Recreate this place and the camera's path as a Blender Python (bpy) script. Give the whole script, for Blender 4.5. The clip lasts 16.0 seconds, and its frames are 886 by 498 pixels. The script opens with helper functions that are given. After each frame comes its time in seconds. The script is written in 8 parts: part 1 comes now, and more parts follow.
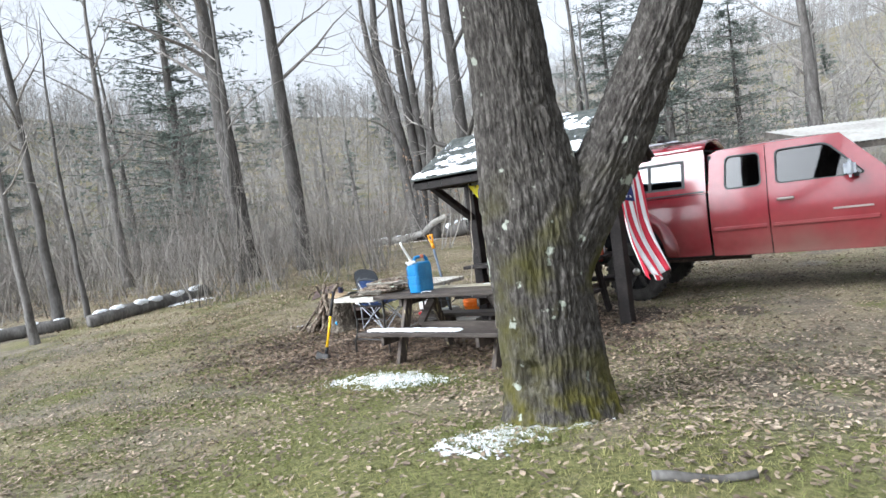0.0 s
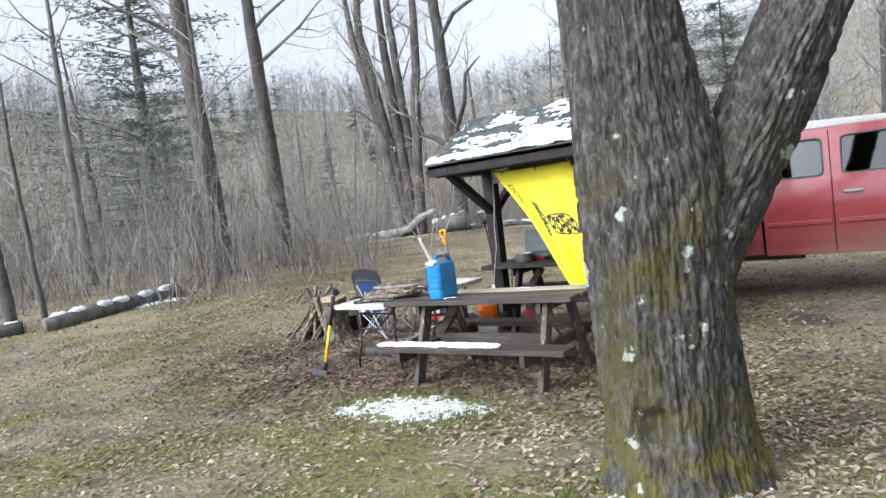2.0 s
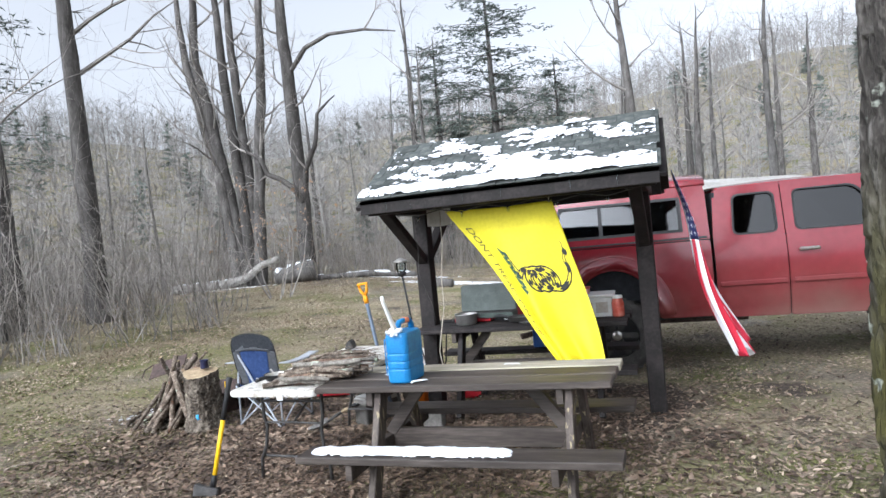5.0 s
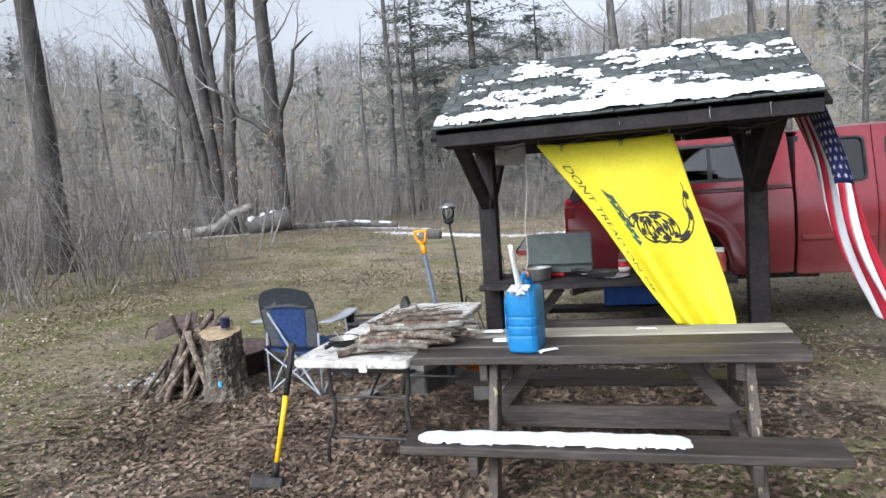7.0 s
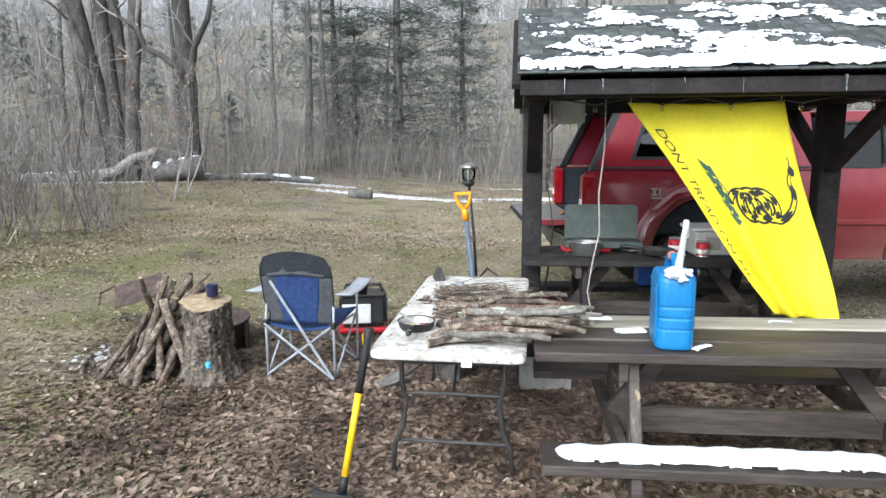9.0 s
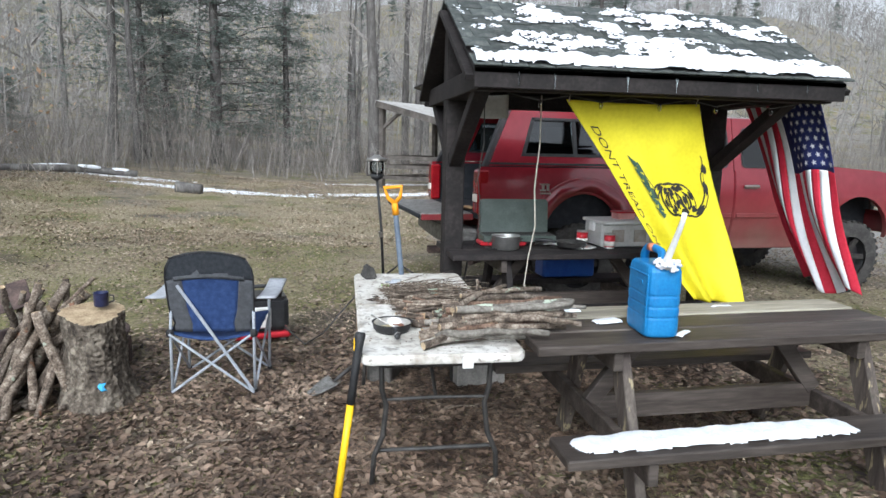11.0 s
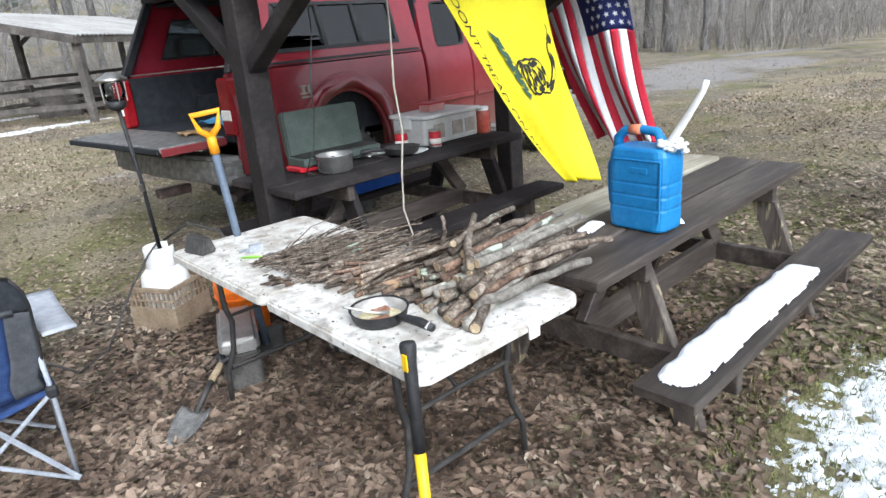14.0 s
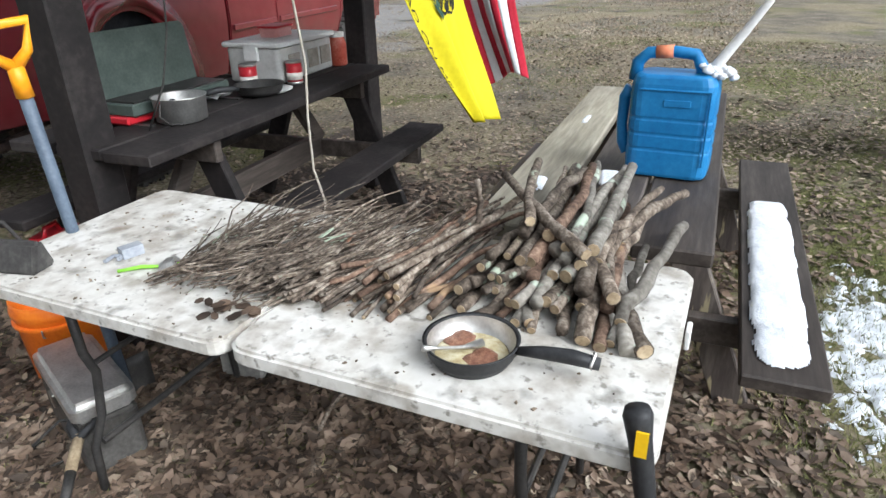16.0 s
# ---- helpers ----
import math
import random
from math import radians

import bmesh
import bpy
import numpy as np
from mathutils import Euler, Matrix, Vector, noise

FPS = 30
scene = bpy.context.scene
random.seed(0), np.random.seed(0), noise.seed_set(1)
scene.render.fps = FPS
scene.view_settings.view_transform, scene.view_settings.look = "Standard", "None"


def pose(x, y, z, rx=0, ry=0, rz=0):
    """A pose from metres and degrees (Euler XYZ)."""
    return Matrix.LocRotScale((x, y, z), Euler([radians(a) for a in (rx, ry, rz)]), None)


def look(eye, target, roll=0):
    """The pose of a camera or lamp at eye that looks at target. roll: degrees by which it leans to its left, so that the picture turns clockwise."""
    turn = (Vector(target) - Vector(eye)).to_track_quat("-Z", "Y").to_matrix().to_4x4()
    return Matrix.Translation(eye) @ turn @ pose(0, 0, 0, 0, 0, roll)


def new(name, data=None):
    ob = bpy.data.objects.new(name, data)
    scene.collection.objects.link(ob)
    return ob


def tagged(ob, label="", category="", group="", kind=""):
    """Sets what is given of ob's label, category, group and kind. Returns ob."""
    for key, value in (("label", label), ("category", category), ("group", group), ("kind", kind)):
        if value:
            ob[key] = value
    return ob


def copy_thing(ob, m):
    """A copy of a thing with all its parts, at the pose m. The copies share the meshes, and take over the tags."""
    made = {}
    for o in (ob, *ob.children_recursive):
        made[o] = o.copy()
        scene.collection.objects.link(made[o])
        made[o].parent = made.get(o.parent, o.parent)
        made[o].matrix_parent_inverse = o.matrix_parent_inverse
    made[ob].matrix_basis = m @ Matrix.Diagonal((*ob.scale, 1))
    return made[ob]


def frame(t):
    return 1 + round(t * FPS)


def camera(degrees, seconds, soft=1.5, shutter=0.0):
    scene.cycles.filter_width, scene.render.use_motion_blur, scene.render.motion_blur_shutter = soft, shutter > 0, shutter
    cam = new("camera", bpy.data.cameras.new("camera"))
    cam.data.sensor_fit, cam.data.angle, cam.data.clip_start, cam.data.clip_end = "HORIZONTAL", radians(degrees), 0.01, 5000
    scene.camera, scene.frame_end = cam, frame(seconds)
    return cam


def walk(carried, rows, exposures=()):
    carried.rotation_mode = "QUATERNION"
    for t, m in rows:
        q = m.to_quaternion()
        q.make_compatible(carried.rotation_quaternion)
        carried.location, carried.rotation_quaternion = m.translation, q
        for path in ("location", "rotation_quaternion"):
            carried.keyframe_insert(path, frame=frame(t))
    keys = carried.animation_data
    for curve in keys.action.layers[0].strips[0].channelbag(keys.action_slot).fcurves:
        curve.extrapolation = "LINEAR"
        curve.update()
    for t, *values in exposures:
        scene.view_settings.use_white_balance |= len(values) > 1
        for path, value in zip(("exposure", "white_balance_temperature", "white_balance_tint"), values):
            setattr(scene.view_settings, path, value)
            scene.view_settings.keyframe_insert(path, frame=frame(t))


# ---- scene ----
cam = camera(69.0, 16.0)
METRES, EYE, TILT, LEAN, TURN = 10.368, 1.62, 0.0, 0.0, 38.5
ROWS = [
    (0.0, 0.0, 0.0, 0.0, -0.36, -2.82, 7.26),
    (0.5, -0.0056, 0.0291, -0.0008, -8.24, -2.99, 5.85),
    (1.0, -0.025, 0.0516, 0.0019, -7.15, -1.05, 7.55),
    (1.5, -0.0353, 0.0877, -0.0001, -4.22, -4.76, 6.04),
    (2.0, -0.0479, 0.1209, 0.0011, -2.65, -3.42, 6.86),
    (2.5, -0.0635, 0.1495, 0.0004, -8.45, -4.22, 3.19),
    (3.0, -0.0837, 0.1745, 0.0063, -9.94, -4.08, 5.59),
    (3.5, -0.0941, 0.2044, 0.0032, -10.34, -6.46, 7.04),
    (4.0, -0.1054, 0.2355, 0.0063, -12.43, -3.6, 4.59),
    (6.5, -0.1845, 0.3847, 0.0109, -25.38, 0.32, 8.84),
    (7.0, -0.1966, 0.4142, 0.0082, -22.6, -5.13, 4.22),
    (7.5, -0.2003, 0.4564, 0.0054, -22.14, -3.7, 7.55),
    (8.0, -0.2196, 0.4813, 0.0088, -26.21, -7.94, 2.27),
    (8.5, -0.2465, 0.5032, 0.0091, -27.19, -9.4, 0.59),
    (9.0, -0.2645, 0.5291, 0.0079, -31.85, -8.82, 0.21),
    (11.5, -0.3269, 0.6154, 0.0044, -53.34, -9.75, 1.74),
    (12.0, -0.3351, 0.6432, 0.0058, -60.41, -14.71, 3.7),
    (12.5, -0.3312, 0.6656, 0.0042, -66.21, -16.09, -0.91),
    (13.0, -0.316, 0.6961, -0.0014, -69.2, -16.8, 2.08),
    (13.5, -0.3012, 0.7217, 0.0039, -78.73, -20.93, 5.3),
    (14.0, -0.2916, 0.7572, 0.0033, -82.47, -18.7, 4.63),
    (14.5, -0.2697, 0.7865, -0.0025, -82.79, -19.08, 5.12),
    (15.0, -0.2453, 0.8112, -0.0058, -92.72, -22.35, 2.08),
    (15.5, -0.2205, 0.8353, -0.0094, -103.42, -24.44, 1.33),
    (16.0, -0.2106, 0.8421, -0.0083, -105.64, -25.05, 1.51),
]
EXPOSURES = [(0.0, 1.2, 5850, 8), (3.0, 1.12, 5780, 10), (4.2, 1.08, 5780, 10), (6.3, 0.92, 5750, 10), (7.0, 0.82, 5780, 10), (9.0, 1.02, 5800, 8), (11.3, 0.72, 5800, 8), (11.6, 0.76, 5820, 8), (12.2, 1.06, 5900, 8), (12.5, 1.12, 5850, 8), (14.0, 1.0, 5780, 9), (15.0, 0.92, 5850, 9), (16.0, 0.80, 5920, 8)]
walk(cam, [(t, pose(0, 0, EYE, TILT, LEAN, TURN) @ pose(METRES * x, METRES * y, METRES * z, 90 + pitch, roll, yaw)) for t, x, y, z, yaw, pitch, roll in ROWS], EXPOSURES)

# ---- world and sun: a bright overcast winter day ----
SUN_EL, SUN_ROT = radians(38), radians(200)
world = bpy.data.worlds.new("overcast_sky")
scene.world = world
world.use_nodes = True
wn, wl = world.node_tree.nodes, world.node_tree.links
sky = wn.new("ShaderNodeTexSky")
sky.sky_type = "NISHITA"
sky.sun_disc = False
sky.sun_elevation, sky.sun_rotation = SUN_EL, SUN_ROT
sky.air_density, sky.dust_density, sky.ozone_density = 1.0, 6.0, 1.0
pale = wn.new("ShaderNodeHueSaturation")
pale.inputs["Saturation"].default_value = 0.08
wl.new(sky.outputs[0], pale.inputs["Color"])
wl.new(pale.outputs[0], wn["Background"].inputs["Color"])
wn["Background"].inputs["Strength"].default_value = 0.15
sun = new("sun", bpy.data.lights.new("sun", "SUN"))
sun.data.energy, sun.data.angle, sun.data.color = 0.5, radians(30), (1.0, 0.97, 0.93)
sun.matrix_world = look((0, 0, 0), (-math.sin(SUN_ROT) * math.cos(SUN_EL), -math.cos(SUN_ROT) * math.cos(SUN_EL), -math.sin(SUN_EL)))
rng = np.random.default_rng(7)


# ---- materials ----
def material(name, stops, scale=6.0, stretch=(1, 1, 1), rough=0.8, bump=0.3, fine=8.0, metal=0.0, detail=6.0, dist=0.01, spec=0.35, vary=0.0, fine_mix=0.35):
    """Two scales of noise through a colour ramp, with fine relief. stops: colours from low to high. vary: brightness from piece to piece."""
    m = bpy.data.materials.new(name)
    m.use_nodes = True
    n, l = m.node_tree.nodes, m.node_tree.links
    b = n["Principled BSDF"]
    co = n.new("ShaderNodeTexCoord")
    mp = n.new("ShaderNodeMapping")
    mp.inputs["Scale"].default_value = stretch
    l.new(co.outputs["Object"], mp.inputs["Vector"])
    n1, n2 = n.new("ShaderNodeTexNoise"), n.new("ShaderNodeTexNoise")
    for node, s in ((n1, scale), (n2, scale * fine)):
        node.inputs["Scale"].default_value = s
        node.inputs["Detail"].default_value = detail
        l.new(mp.outputs[0], node.inputs["Vector"])
    mx = n.new("ShaderNodeMix")
    mx.inputs[0].default_value = fine_mix
    l.new(n1.outputs["Fac"], mx.inputs[2])
    l.new(n2.outputs["Fac"], mx.inputs[3])
    ramp = n.new("ShaderNodeValToRGB")
    el = ramp.color_ramp.elements
    for i, c in enumerate(stops):
        pos = 0.34 + 0.32 * i / max(1, len(stops) - 1)
        e = el[i] if i < 2 else el.new(pos)
        e.position, e.color = pos, (*c, 1)
    l.new(mx.outputs[0], ramp.inputs["Fac"])
    last = ramp.outputs["Color"]
    if vary:
        info, geo = n.new("ShaderNodeObjectInfo"), n.new("ShaderNodeNewGeometry")
        add = n.new("ShaderNodeMath")
        l.new(info.outputs["Random"], add.inputs[0])
        l.new(geo.outputs["Random Per Island"], add.inputs[1])
        fr = n.new("ShaderNodeMath")
        fr.operation = "FRACT"
        l.new(add.outputs[0], fr.inputs[0])
        mr = n.new("ShaderNodeMapRange")
        mr.inputs[3].default_value, mr.inputs[4].default_value = 1 - vary, 1 + vary
        l.new(fr.outputs[0], mr.inputs[0])
        hs = n.new("ShaderNodeHueSaturation")
        l.new(mr.outputs[0], hs.inputs["Value"])
        l.new(last, hs.inputs["Color"])
        last = hs.outputs[0]
    l.new(last, b.inputs["Base Color"])
    b.inputs["Roughness"].default_value, b.inputs["Metallic"].default_value = rough, metal
    b.inputs["Specular IOR Level"].default_value = spec
    if bump:
        bp = n.new("ShaderNodeBump")
        bp.inputs["Strength"].default_value, bp.inputs["Distance"].default_value = bump, dist
        l.new(mx.outputs[0], bp.inputs["Height"])
        l.new(bp.outputs[0], b.inputs["Normal"])
    return m


def spots(m, colour, scale, at, soft=0.04, rough=None, stretch=(1, 1, 1), zrange=None, seed=0.0, box=None):
    """Lays patches of another colour over a material: lichen, moss, snow crumbs, dirt."""
    n, l = m.node_tree.nodes, m.node_tree.links
    b = n["Principled BSDF"]
    old = b.inputs["Base Color"].links[0].from_socket
    co, mp = n.new("ShaderNodeTexCoord"), n.new("ShaderNodeMapping")
    mp.inputs["Scale"].default_value = stretch
    mp.inputs["Location"].default_value = (seed, seed * 0.7, 0)
    l.new(co.outputs["Object"], mp.inputs["Vector"])
    nz = n.new("ShaderNodeTexNoise")
    nz.inputs["Scale"].default_value, nz.inputs["Detail"].default_value = scale, 5
    l.new(mp.outputs[0], nz.inputs["Vector"])
    mr = n.new("ShaderNodeMapRange")
    mr.inputs[1].default_value, mr.inputs[2].default_value = at, at + soft
    l.new(nz.outputs["Fac"], mr.inputs[0])
    fac = mr.outputs[0]
    if zrange:
        sep = n.new("ShaderNodeSeparateXYZ")
        l.new(co.outputs["Object"], sep.inputs[0])
        for lo, hi in [zrange[:2]] + ([zrange[3:1:-1]] if len(zrange) == 4 else []):
            zr = n.new("ShaderNodeMapRange")
            zr.inputs[1].default_value, zr.inputs[2].default_value = lo, hi
            l.new(sep.outputs[2], zr.inputs[0])
            mu = n.new("ShaderNodeMath")
            mu.operation = "MULTIPLY"
            l.new(fac, mu.inputs[0])
            l.new(zr.outputs[0], mu.inputs[1])
            fac = mu.outputs[0]
    mix = n.new("ShaderNodeMix")
    mix.data_type = "RGBA"
    l.new(fac, mix.inputs[0])
    l.new(old, mix.inputs[6])
    mix.inputs[7].default_value = (*colour, 1)
    l.new(mix.outputs[2], b.inputs["Base Color"])
    return m


def glass(name, tint=(0.75, 0.8, 0.8), alpha=0.25, ior=0.0):
    m = bpy.data.materials.new(name)
    m.use_nodes = True
    n, l = m.node_tree.nodes, m.node_tree.links
    n.remove(n["Principled BSDF"])
    gl, tr, mx, fr = n.new("ShaderNodeBsdfGlossy"), n.new("ShaderNodeBsdfTransparent"), n.new("ShaderNodeMixShader"), n.new("ShaderNodeFresnel")
    gl.inputs["Roughness"].default_value = 0.03
    tr.inputs["Color"].default_value = (*tint, 1)
    fr.inputs["IOR"].default_value = ior or (1.28 if alpha > 0.2 else 1.4)
    l.new(fr.outputs[0], mx.inputs[0])
    l.new(tr.outputs[0], mx.inputs[1])
    l.new(gl.outputs[0], mx.inputs[2])
    l.new(mx.outputs[0], n["Material Output"].inputs["Surface"])
    return m


M = {}
M["bark_oak"] = spots(spots(spots(material("oak_bark", [(0.015, 0.013, 0.011), (0.054, 0.048, 0.042), (0.135, 0.125, 0.113)], 30, (1, 1, 0.33), 0.95, 1.0, 3.0, dist=0.03),
    (0.064, 0.059, 0.017), 2.6, 0.435, 0.16, zrange=(0.1, 0.5, 1.2, 1.75), seed=3.1), (0.085, 0.077, 0.014), 7, 0.40, 0.2, zrange=(-0.2, 0.05, 0.2, 0.6), seed=1.0),
    (0.30, 0.32, 0.27), 8, 0.665, 0.035, seed=5.0)
M["bark"] = material("grey_bark", [(0.055, 0.051, 0.047), (0.115, 0.108, 0.101), (0.20, 0.19, 0.18)], 5, (1, 1, 0.3), 0.95, 0.6, 6, vary=0.25)
M["bark_dark"] = material("dark_bark", [(0.042, 0.038, 0.035), (0.088, 0.081, 0.075), (0.155, 0.146, 0.137)], 5, (1, 1, 0.3), 0.95, 0.6, 6, vary=0.2)
M["bare_log"] = material("barkless_silver_wood", [(0.16, 0.148, 0.13), (0.30, 0.285, 0.26), (0.45, 0.43, 0.40)], 4, (1, 1, 1), 0.9, 0.4, 6)
M["twigs"] = material("grey_brown_twigs", [(0.17, 0.155, 0.14), (0.26, 0.24, 0.22), (0.36, 0.34, 0.32)], 2, (1, 1, 1), 0.95, 0, vary=0.35)
# far twigs are paler than the near ones: haze put into their colour
M["twigs_far"] = material("distant_hazed_twigs", [(0.19, 0.18, 0.168), (0.235, 0.225, 0.212), (0.29, 0.28, 0.265)], 0.4, (1, 1, 1), 0.95, 0, vary=0.3)
M["brush"] = material("dry_brush", [(0.135, 0.121, 0.107), (0.205, 0.187, 0.168), (0.30, 0.28, 0.258)], 1.2, (1, 1, 1), 0.95, 0, vary=0.4)
# needle colours raised and greyed in place of haze between the trees
M["needles"] = material("hazed_pine_needles", [(0.11, 0.132, 0.114), (0.155, 0.18, 0.16), (0.21, 0.238, 0.215)], 1.5, (1, 1, 1), 0.85, 0, vary=0.35)
needle_nodes, needle_links = M["needles"].node_tree.nodes, M["needles"].node_tree.links
thin, blend = needle_nodes.new("ShaderNodeBsdfTranslucent"), needle_nodes.new("ShaderNodeMixShader")
needle_links.new(needle_nodes["Principled BSDF"].inputs["Base Color"].links[0].from_socket, thin.inputs["Color"])
blend.inputs[0].default_value = 0.5
needle_links.new(needle_nodes["Principled BSDF"].outputs[0], blend.inputs[1])
needle_links.new(thin.outputs[0], blend.inputs[2])
needle_links.new(blend.outputs[0], needle_nodes["Material Output"].inputs["Surface"])
M["shelter"] = material("dark_brown_stained_timber", [(0.008, 0.0062, 0.006), (0.015, 0.0118, 0.0112), (0.032, 0.0265, 0.0245)], 5, (1, 1, 1), 0.75, 0.35, 8, vary=0.12)
M["table_dark"] = material("weathered_brown_planks", [(0.026, 0.02, 0.0165), (0.052, 0.042, 0.0355), (0.105, 0.087, 0.074)], 4, (0.35, 3.0, 3.0), 0.58, 0.4, 6, vary=0.12)
M["table_pale"] = material("bare_grey_plank", [(0.15, 0.135, 0.105), (0.26, 0.235, 0.185), (0.38, 0.35, 0.28)], 4, (0.3, 3.0, 3.0), 0.8, 0.45, 6, vary=0.08)
M["leg_worn"] = spots(material("worn_brown_leg", [(0.04, 0.03, 0.026), (0.07, 0.056, 0.048), (0.13, 0.11, 0.09)], 5, (3, 3, 0.5), 0.75, 0.4, 6), (0.30, 0.25, 0.15), 7, 0.60, 0.05, stretch=(4, 4, 0.8))
M["snow"] = material("old_snow", [(0.62, 0.65, 0.69), (0.72, 0.745, 0.78), (0.82, 0.835, 0.86)], 24, rough=0.7, bump=0.8, dist=0.012)
M["shingle"] = material("mossy_asphalt_shingles", [(0.035, 0.04, 0.04), (0.062, 0.07, 0.066), (0.11, 0.115, 0.105)], 9, rough=0.95, bump=0.5, vary=0.28)
M["truck_red"] = spots(material("red_truck_paint", [(0.165, 0.011, 0.018), (0.19, 0.0135, 0.0215), (0.215, 0.017, 0.026)], 1.6, rough=0.22, bump=0.0, spec=0.55), (0.17, 0.115, 0.095), 1.2, 0.25, 0.5, zrange=(1.2, 0.5), seed=2.0)
for coat, value in (("Coat Weight", 0.5), ("Coat Roughness", 0.07)):
    M["truck_red"].node_tree.nodes["Principled BSDF"].inputs[coat].default_value = value
M["truck_inside"] = material("black_bed_liner", [(0.008, 0.009, 0.012), (0.014, 0.016, 0.02), (0.024, 0.027, 0.032)], 14, rough=0.8, bump=0.2)
M["chrome"] = material("dulled_chrome", [(0.35, 0.33, 0.29), (0.5, 0.48, 0.44), (0.62, 0.6, 0.57)], 6, rough=0.3, bump=0.05, metal=1.0)
M["black_plastic"] = material("black_plastic", [(0.012, 0.012, 0.013), (0.02, 0.02, 0.021), (0.035, 0.035, 0.036)], 12, rough=0.55, bump=0.1)
M["rubber"] = material("dusty_tyre_rubber", [(0.03, 0.028, 0.026), (0.05, 0.047, 0.044), (0.085, 0.08, 0.073)], 9, rough=0.9, bump=0.3)
M["glass_dark"] = glass("dark_glass", (0.10, 0.12, 0.125), 0.3, 1.75)
M["glass_grey"] = glass("grey_topper_glass", (0.26, 0.29, 0.31), 0.3, 1.8)
M["glass_clear"] = glass("clear_glass", (0.85, 0.9, 0.9), 0.1)
M["lamp_red"] = material("red_tail_lens", [(0.15, 0.005, 0.008), (0.19, 0.007, 0.010), (0.24, 0.011, 0.013)], 9, rough=0.15, bump=0)
M["lamp_white"] = material("pale_lens", [(0.6, 0.55, 0.5), (0.7, 0.66, 0.6), (0.8, 0.78, 0.72)], 9, rough=0.15, bump=0)
M["plastic_white"] = spots(spots(spots(spots(material("dirty_white_table_plastic", [(0.50, 0.47, 0.42), (0.62, 0.60, 0.55), (0.70, 0.68, 0.64)], 4, rough=0.5, bump=0.15),
    (0.38, 0.345, 0.295), 14, 0.475, 0.2, seed=1.3), (0.27, 0.25, 0.215), 40, 0.59, 0.10, seed=4.2), (0.25, 0.20, 0.15), 6, 0.61, 0.14, seed=8.0), (0.19, 0.175, 0.15), 11, 0.585, 0.16, seed=2.4)
M["white"] = material("white_plastic", [(0.62, 0.62, 0.6), (0.7, 0.7, 0.68), (0.77, 0.77, 0.75)], 9, rough=0.45, bump=0.05)
M["steel_dark"] = material("dark_painted_steel", [(0.02, 0.019, 0.018), (0.035, 0.033, 0.031), (0.06, 0.055, 0.05)], 16, rough=0.5, bump=0.1)
M["steel_grey"] = material("grey_enamelled_tube", [(0.22, 0.235, 0.26), (0.3, 0.32, 0.35), (0.38, 0.4, 0.43)], 12, rough=0.4, bump=0.05)
M["aluminium"] = material("worn_aluminium", [(0.42, 0.41, 0.39), (0.55, 0.54, 0.51), (0.66, 0.65, 0.62)], 14, rough=0.42, bump=0.08, metal=0.9)
M["blue_jug"] = material("blue_polyethylene", [(0.012, 0.13, 0.33), (0.018, 0.17, 0.40), (0.03, 0.21, 0.46)], 8, rough=0.42, bump=0.06)
M["blue_cloth"] = material("navy_chair_cloth", [(0.012, 0.03, 0.095), (0.02, 0.043, 0.125), (0.03, 0.058, 0.155)], 30, rough=0.9, bump=0.25)
M["grey_cloth"] = material("grey_chair_cloth", [(0.045, 0.048, 0.053), (0.06, 0.063, 0.069), (0.08, 0.084, 0.09)], 30, rough=0.9, bump=0.25)
M["dark_cloth"] = material("black_mesh_cloth", [(0.014, 0.016, 0.02), (0.022, 0.025, 0.03), (0.034, 0.037, 0.043)], 40, rough=0.9, bump=0.25)
M["yellow_cloth"] = material("yellow_flag_nylon", [(0.56, 0.48, 0.006), (0.63, 0.545, 0.01), (0.69, 0.60, 0.015)], 5, rough=0.6, bump=0.12)
M["ink"] = material("black_printed_ink", [(0.012, 0.012, 0.012), (0.02, 0.02, 0.018), (0.035, 0.035, 0.03)], 20, rough=0.7, bump=0)
M["ink_green"] = material("dark_green_printed_ink", [(0.02, 0.05, 0.03), (0.03, 0.07, 0.045), (0.05, 0.10, 0.06)], 20, rough=0.7, bump=0)
M["flag_red"] = material("red_flag_cloth", [(0.42, 0.015, 0.03), (0.5, 0.02, 0.045), (0.56, 0.03, 0.06)], 8, rough=0.7, bump=0.15)
M["flag_white"] = material("white_flag_cloth", [(0.66, 0.66, 0.67), (0.74, 0.74, 0.75), (0.8, 0.8, 0.81)], 8, rough=0.7, bump=0.15)
M["flag_blue"] = material("blue_flag_cloth", [(0.012, 0.018, 0.09), (0.018, 0.026, 0.12), (0.026, 0.036, 0.15)], 8, rough=0.7, bump=0.15)
M["orange"] = material("orange_plastic", [(0.75, 0.14, 0.01), (0.85, 0.19, 0.015), (0.9, 0.24, 0.02)], 9, rough=0.4, bump=0.05)
M["handle_amber"] = material("amber_plastic_grip", [(0.75, 0.28, 0.005), (0.85, 0.34, 0.01), (0.9, 0.4, 0.015)], 9, rough=0.4, bump=0.05)
M["yellow_paint"] = material("yellow_fibreglass", [(0.72, 0.43, 0.005), (0.82, 0.5, 0.008), (0.88, 0.56, 0.012)], 9, rough=0.4, bump=0.05)
M["slate"] = material("slate_blue_shaft", [(0.06, 0.08, 0.11), (0.085, 0.11, 0.145), (0.11, 0.14, 0.18)], 14, rough=0.5, bump=0.08)
M["stove_green"] = material("olive_stove_enamel", [(0.045, 0.06, 0.052), (0.062, 0.08, 0.07), (0.085, 0.105, 0.092)], 10, rough=0.4, bump=0.08)
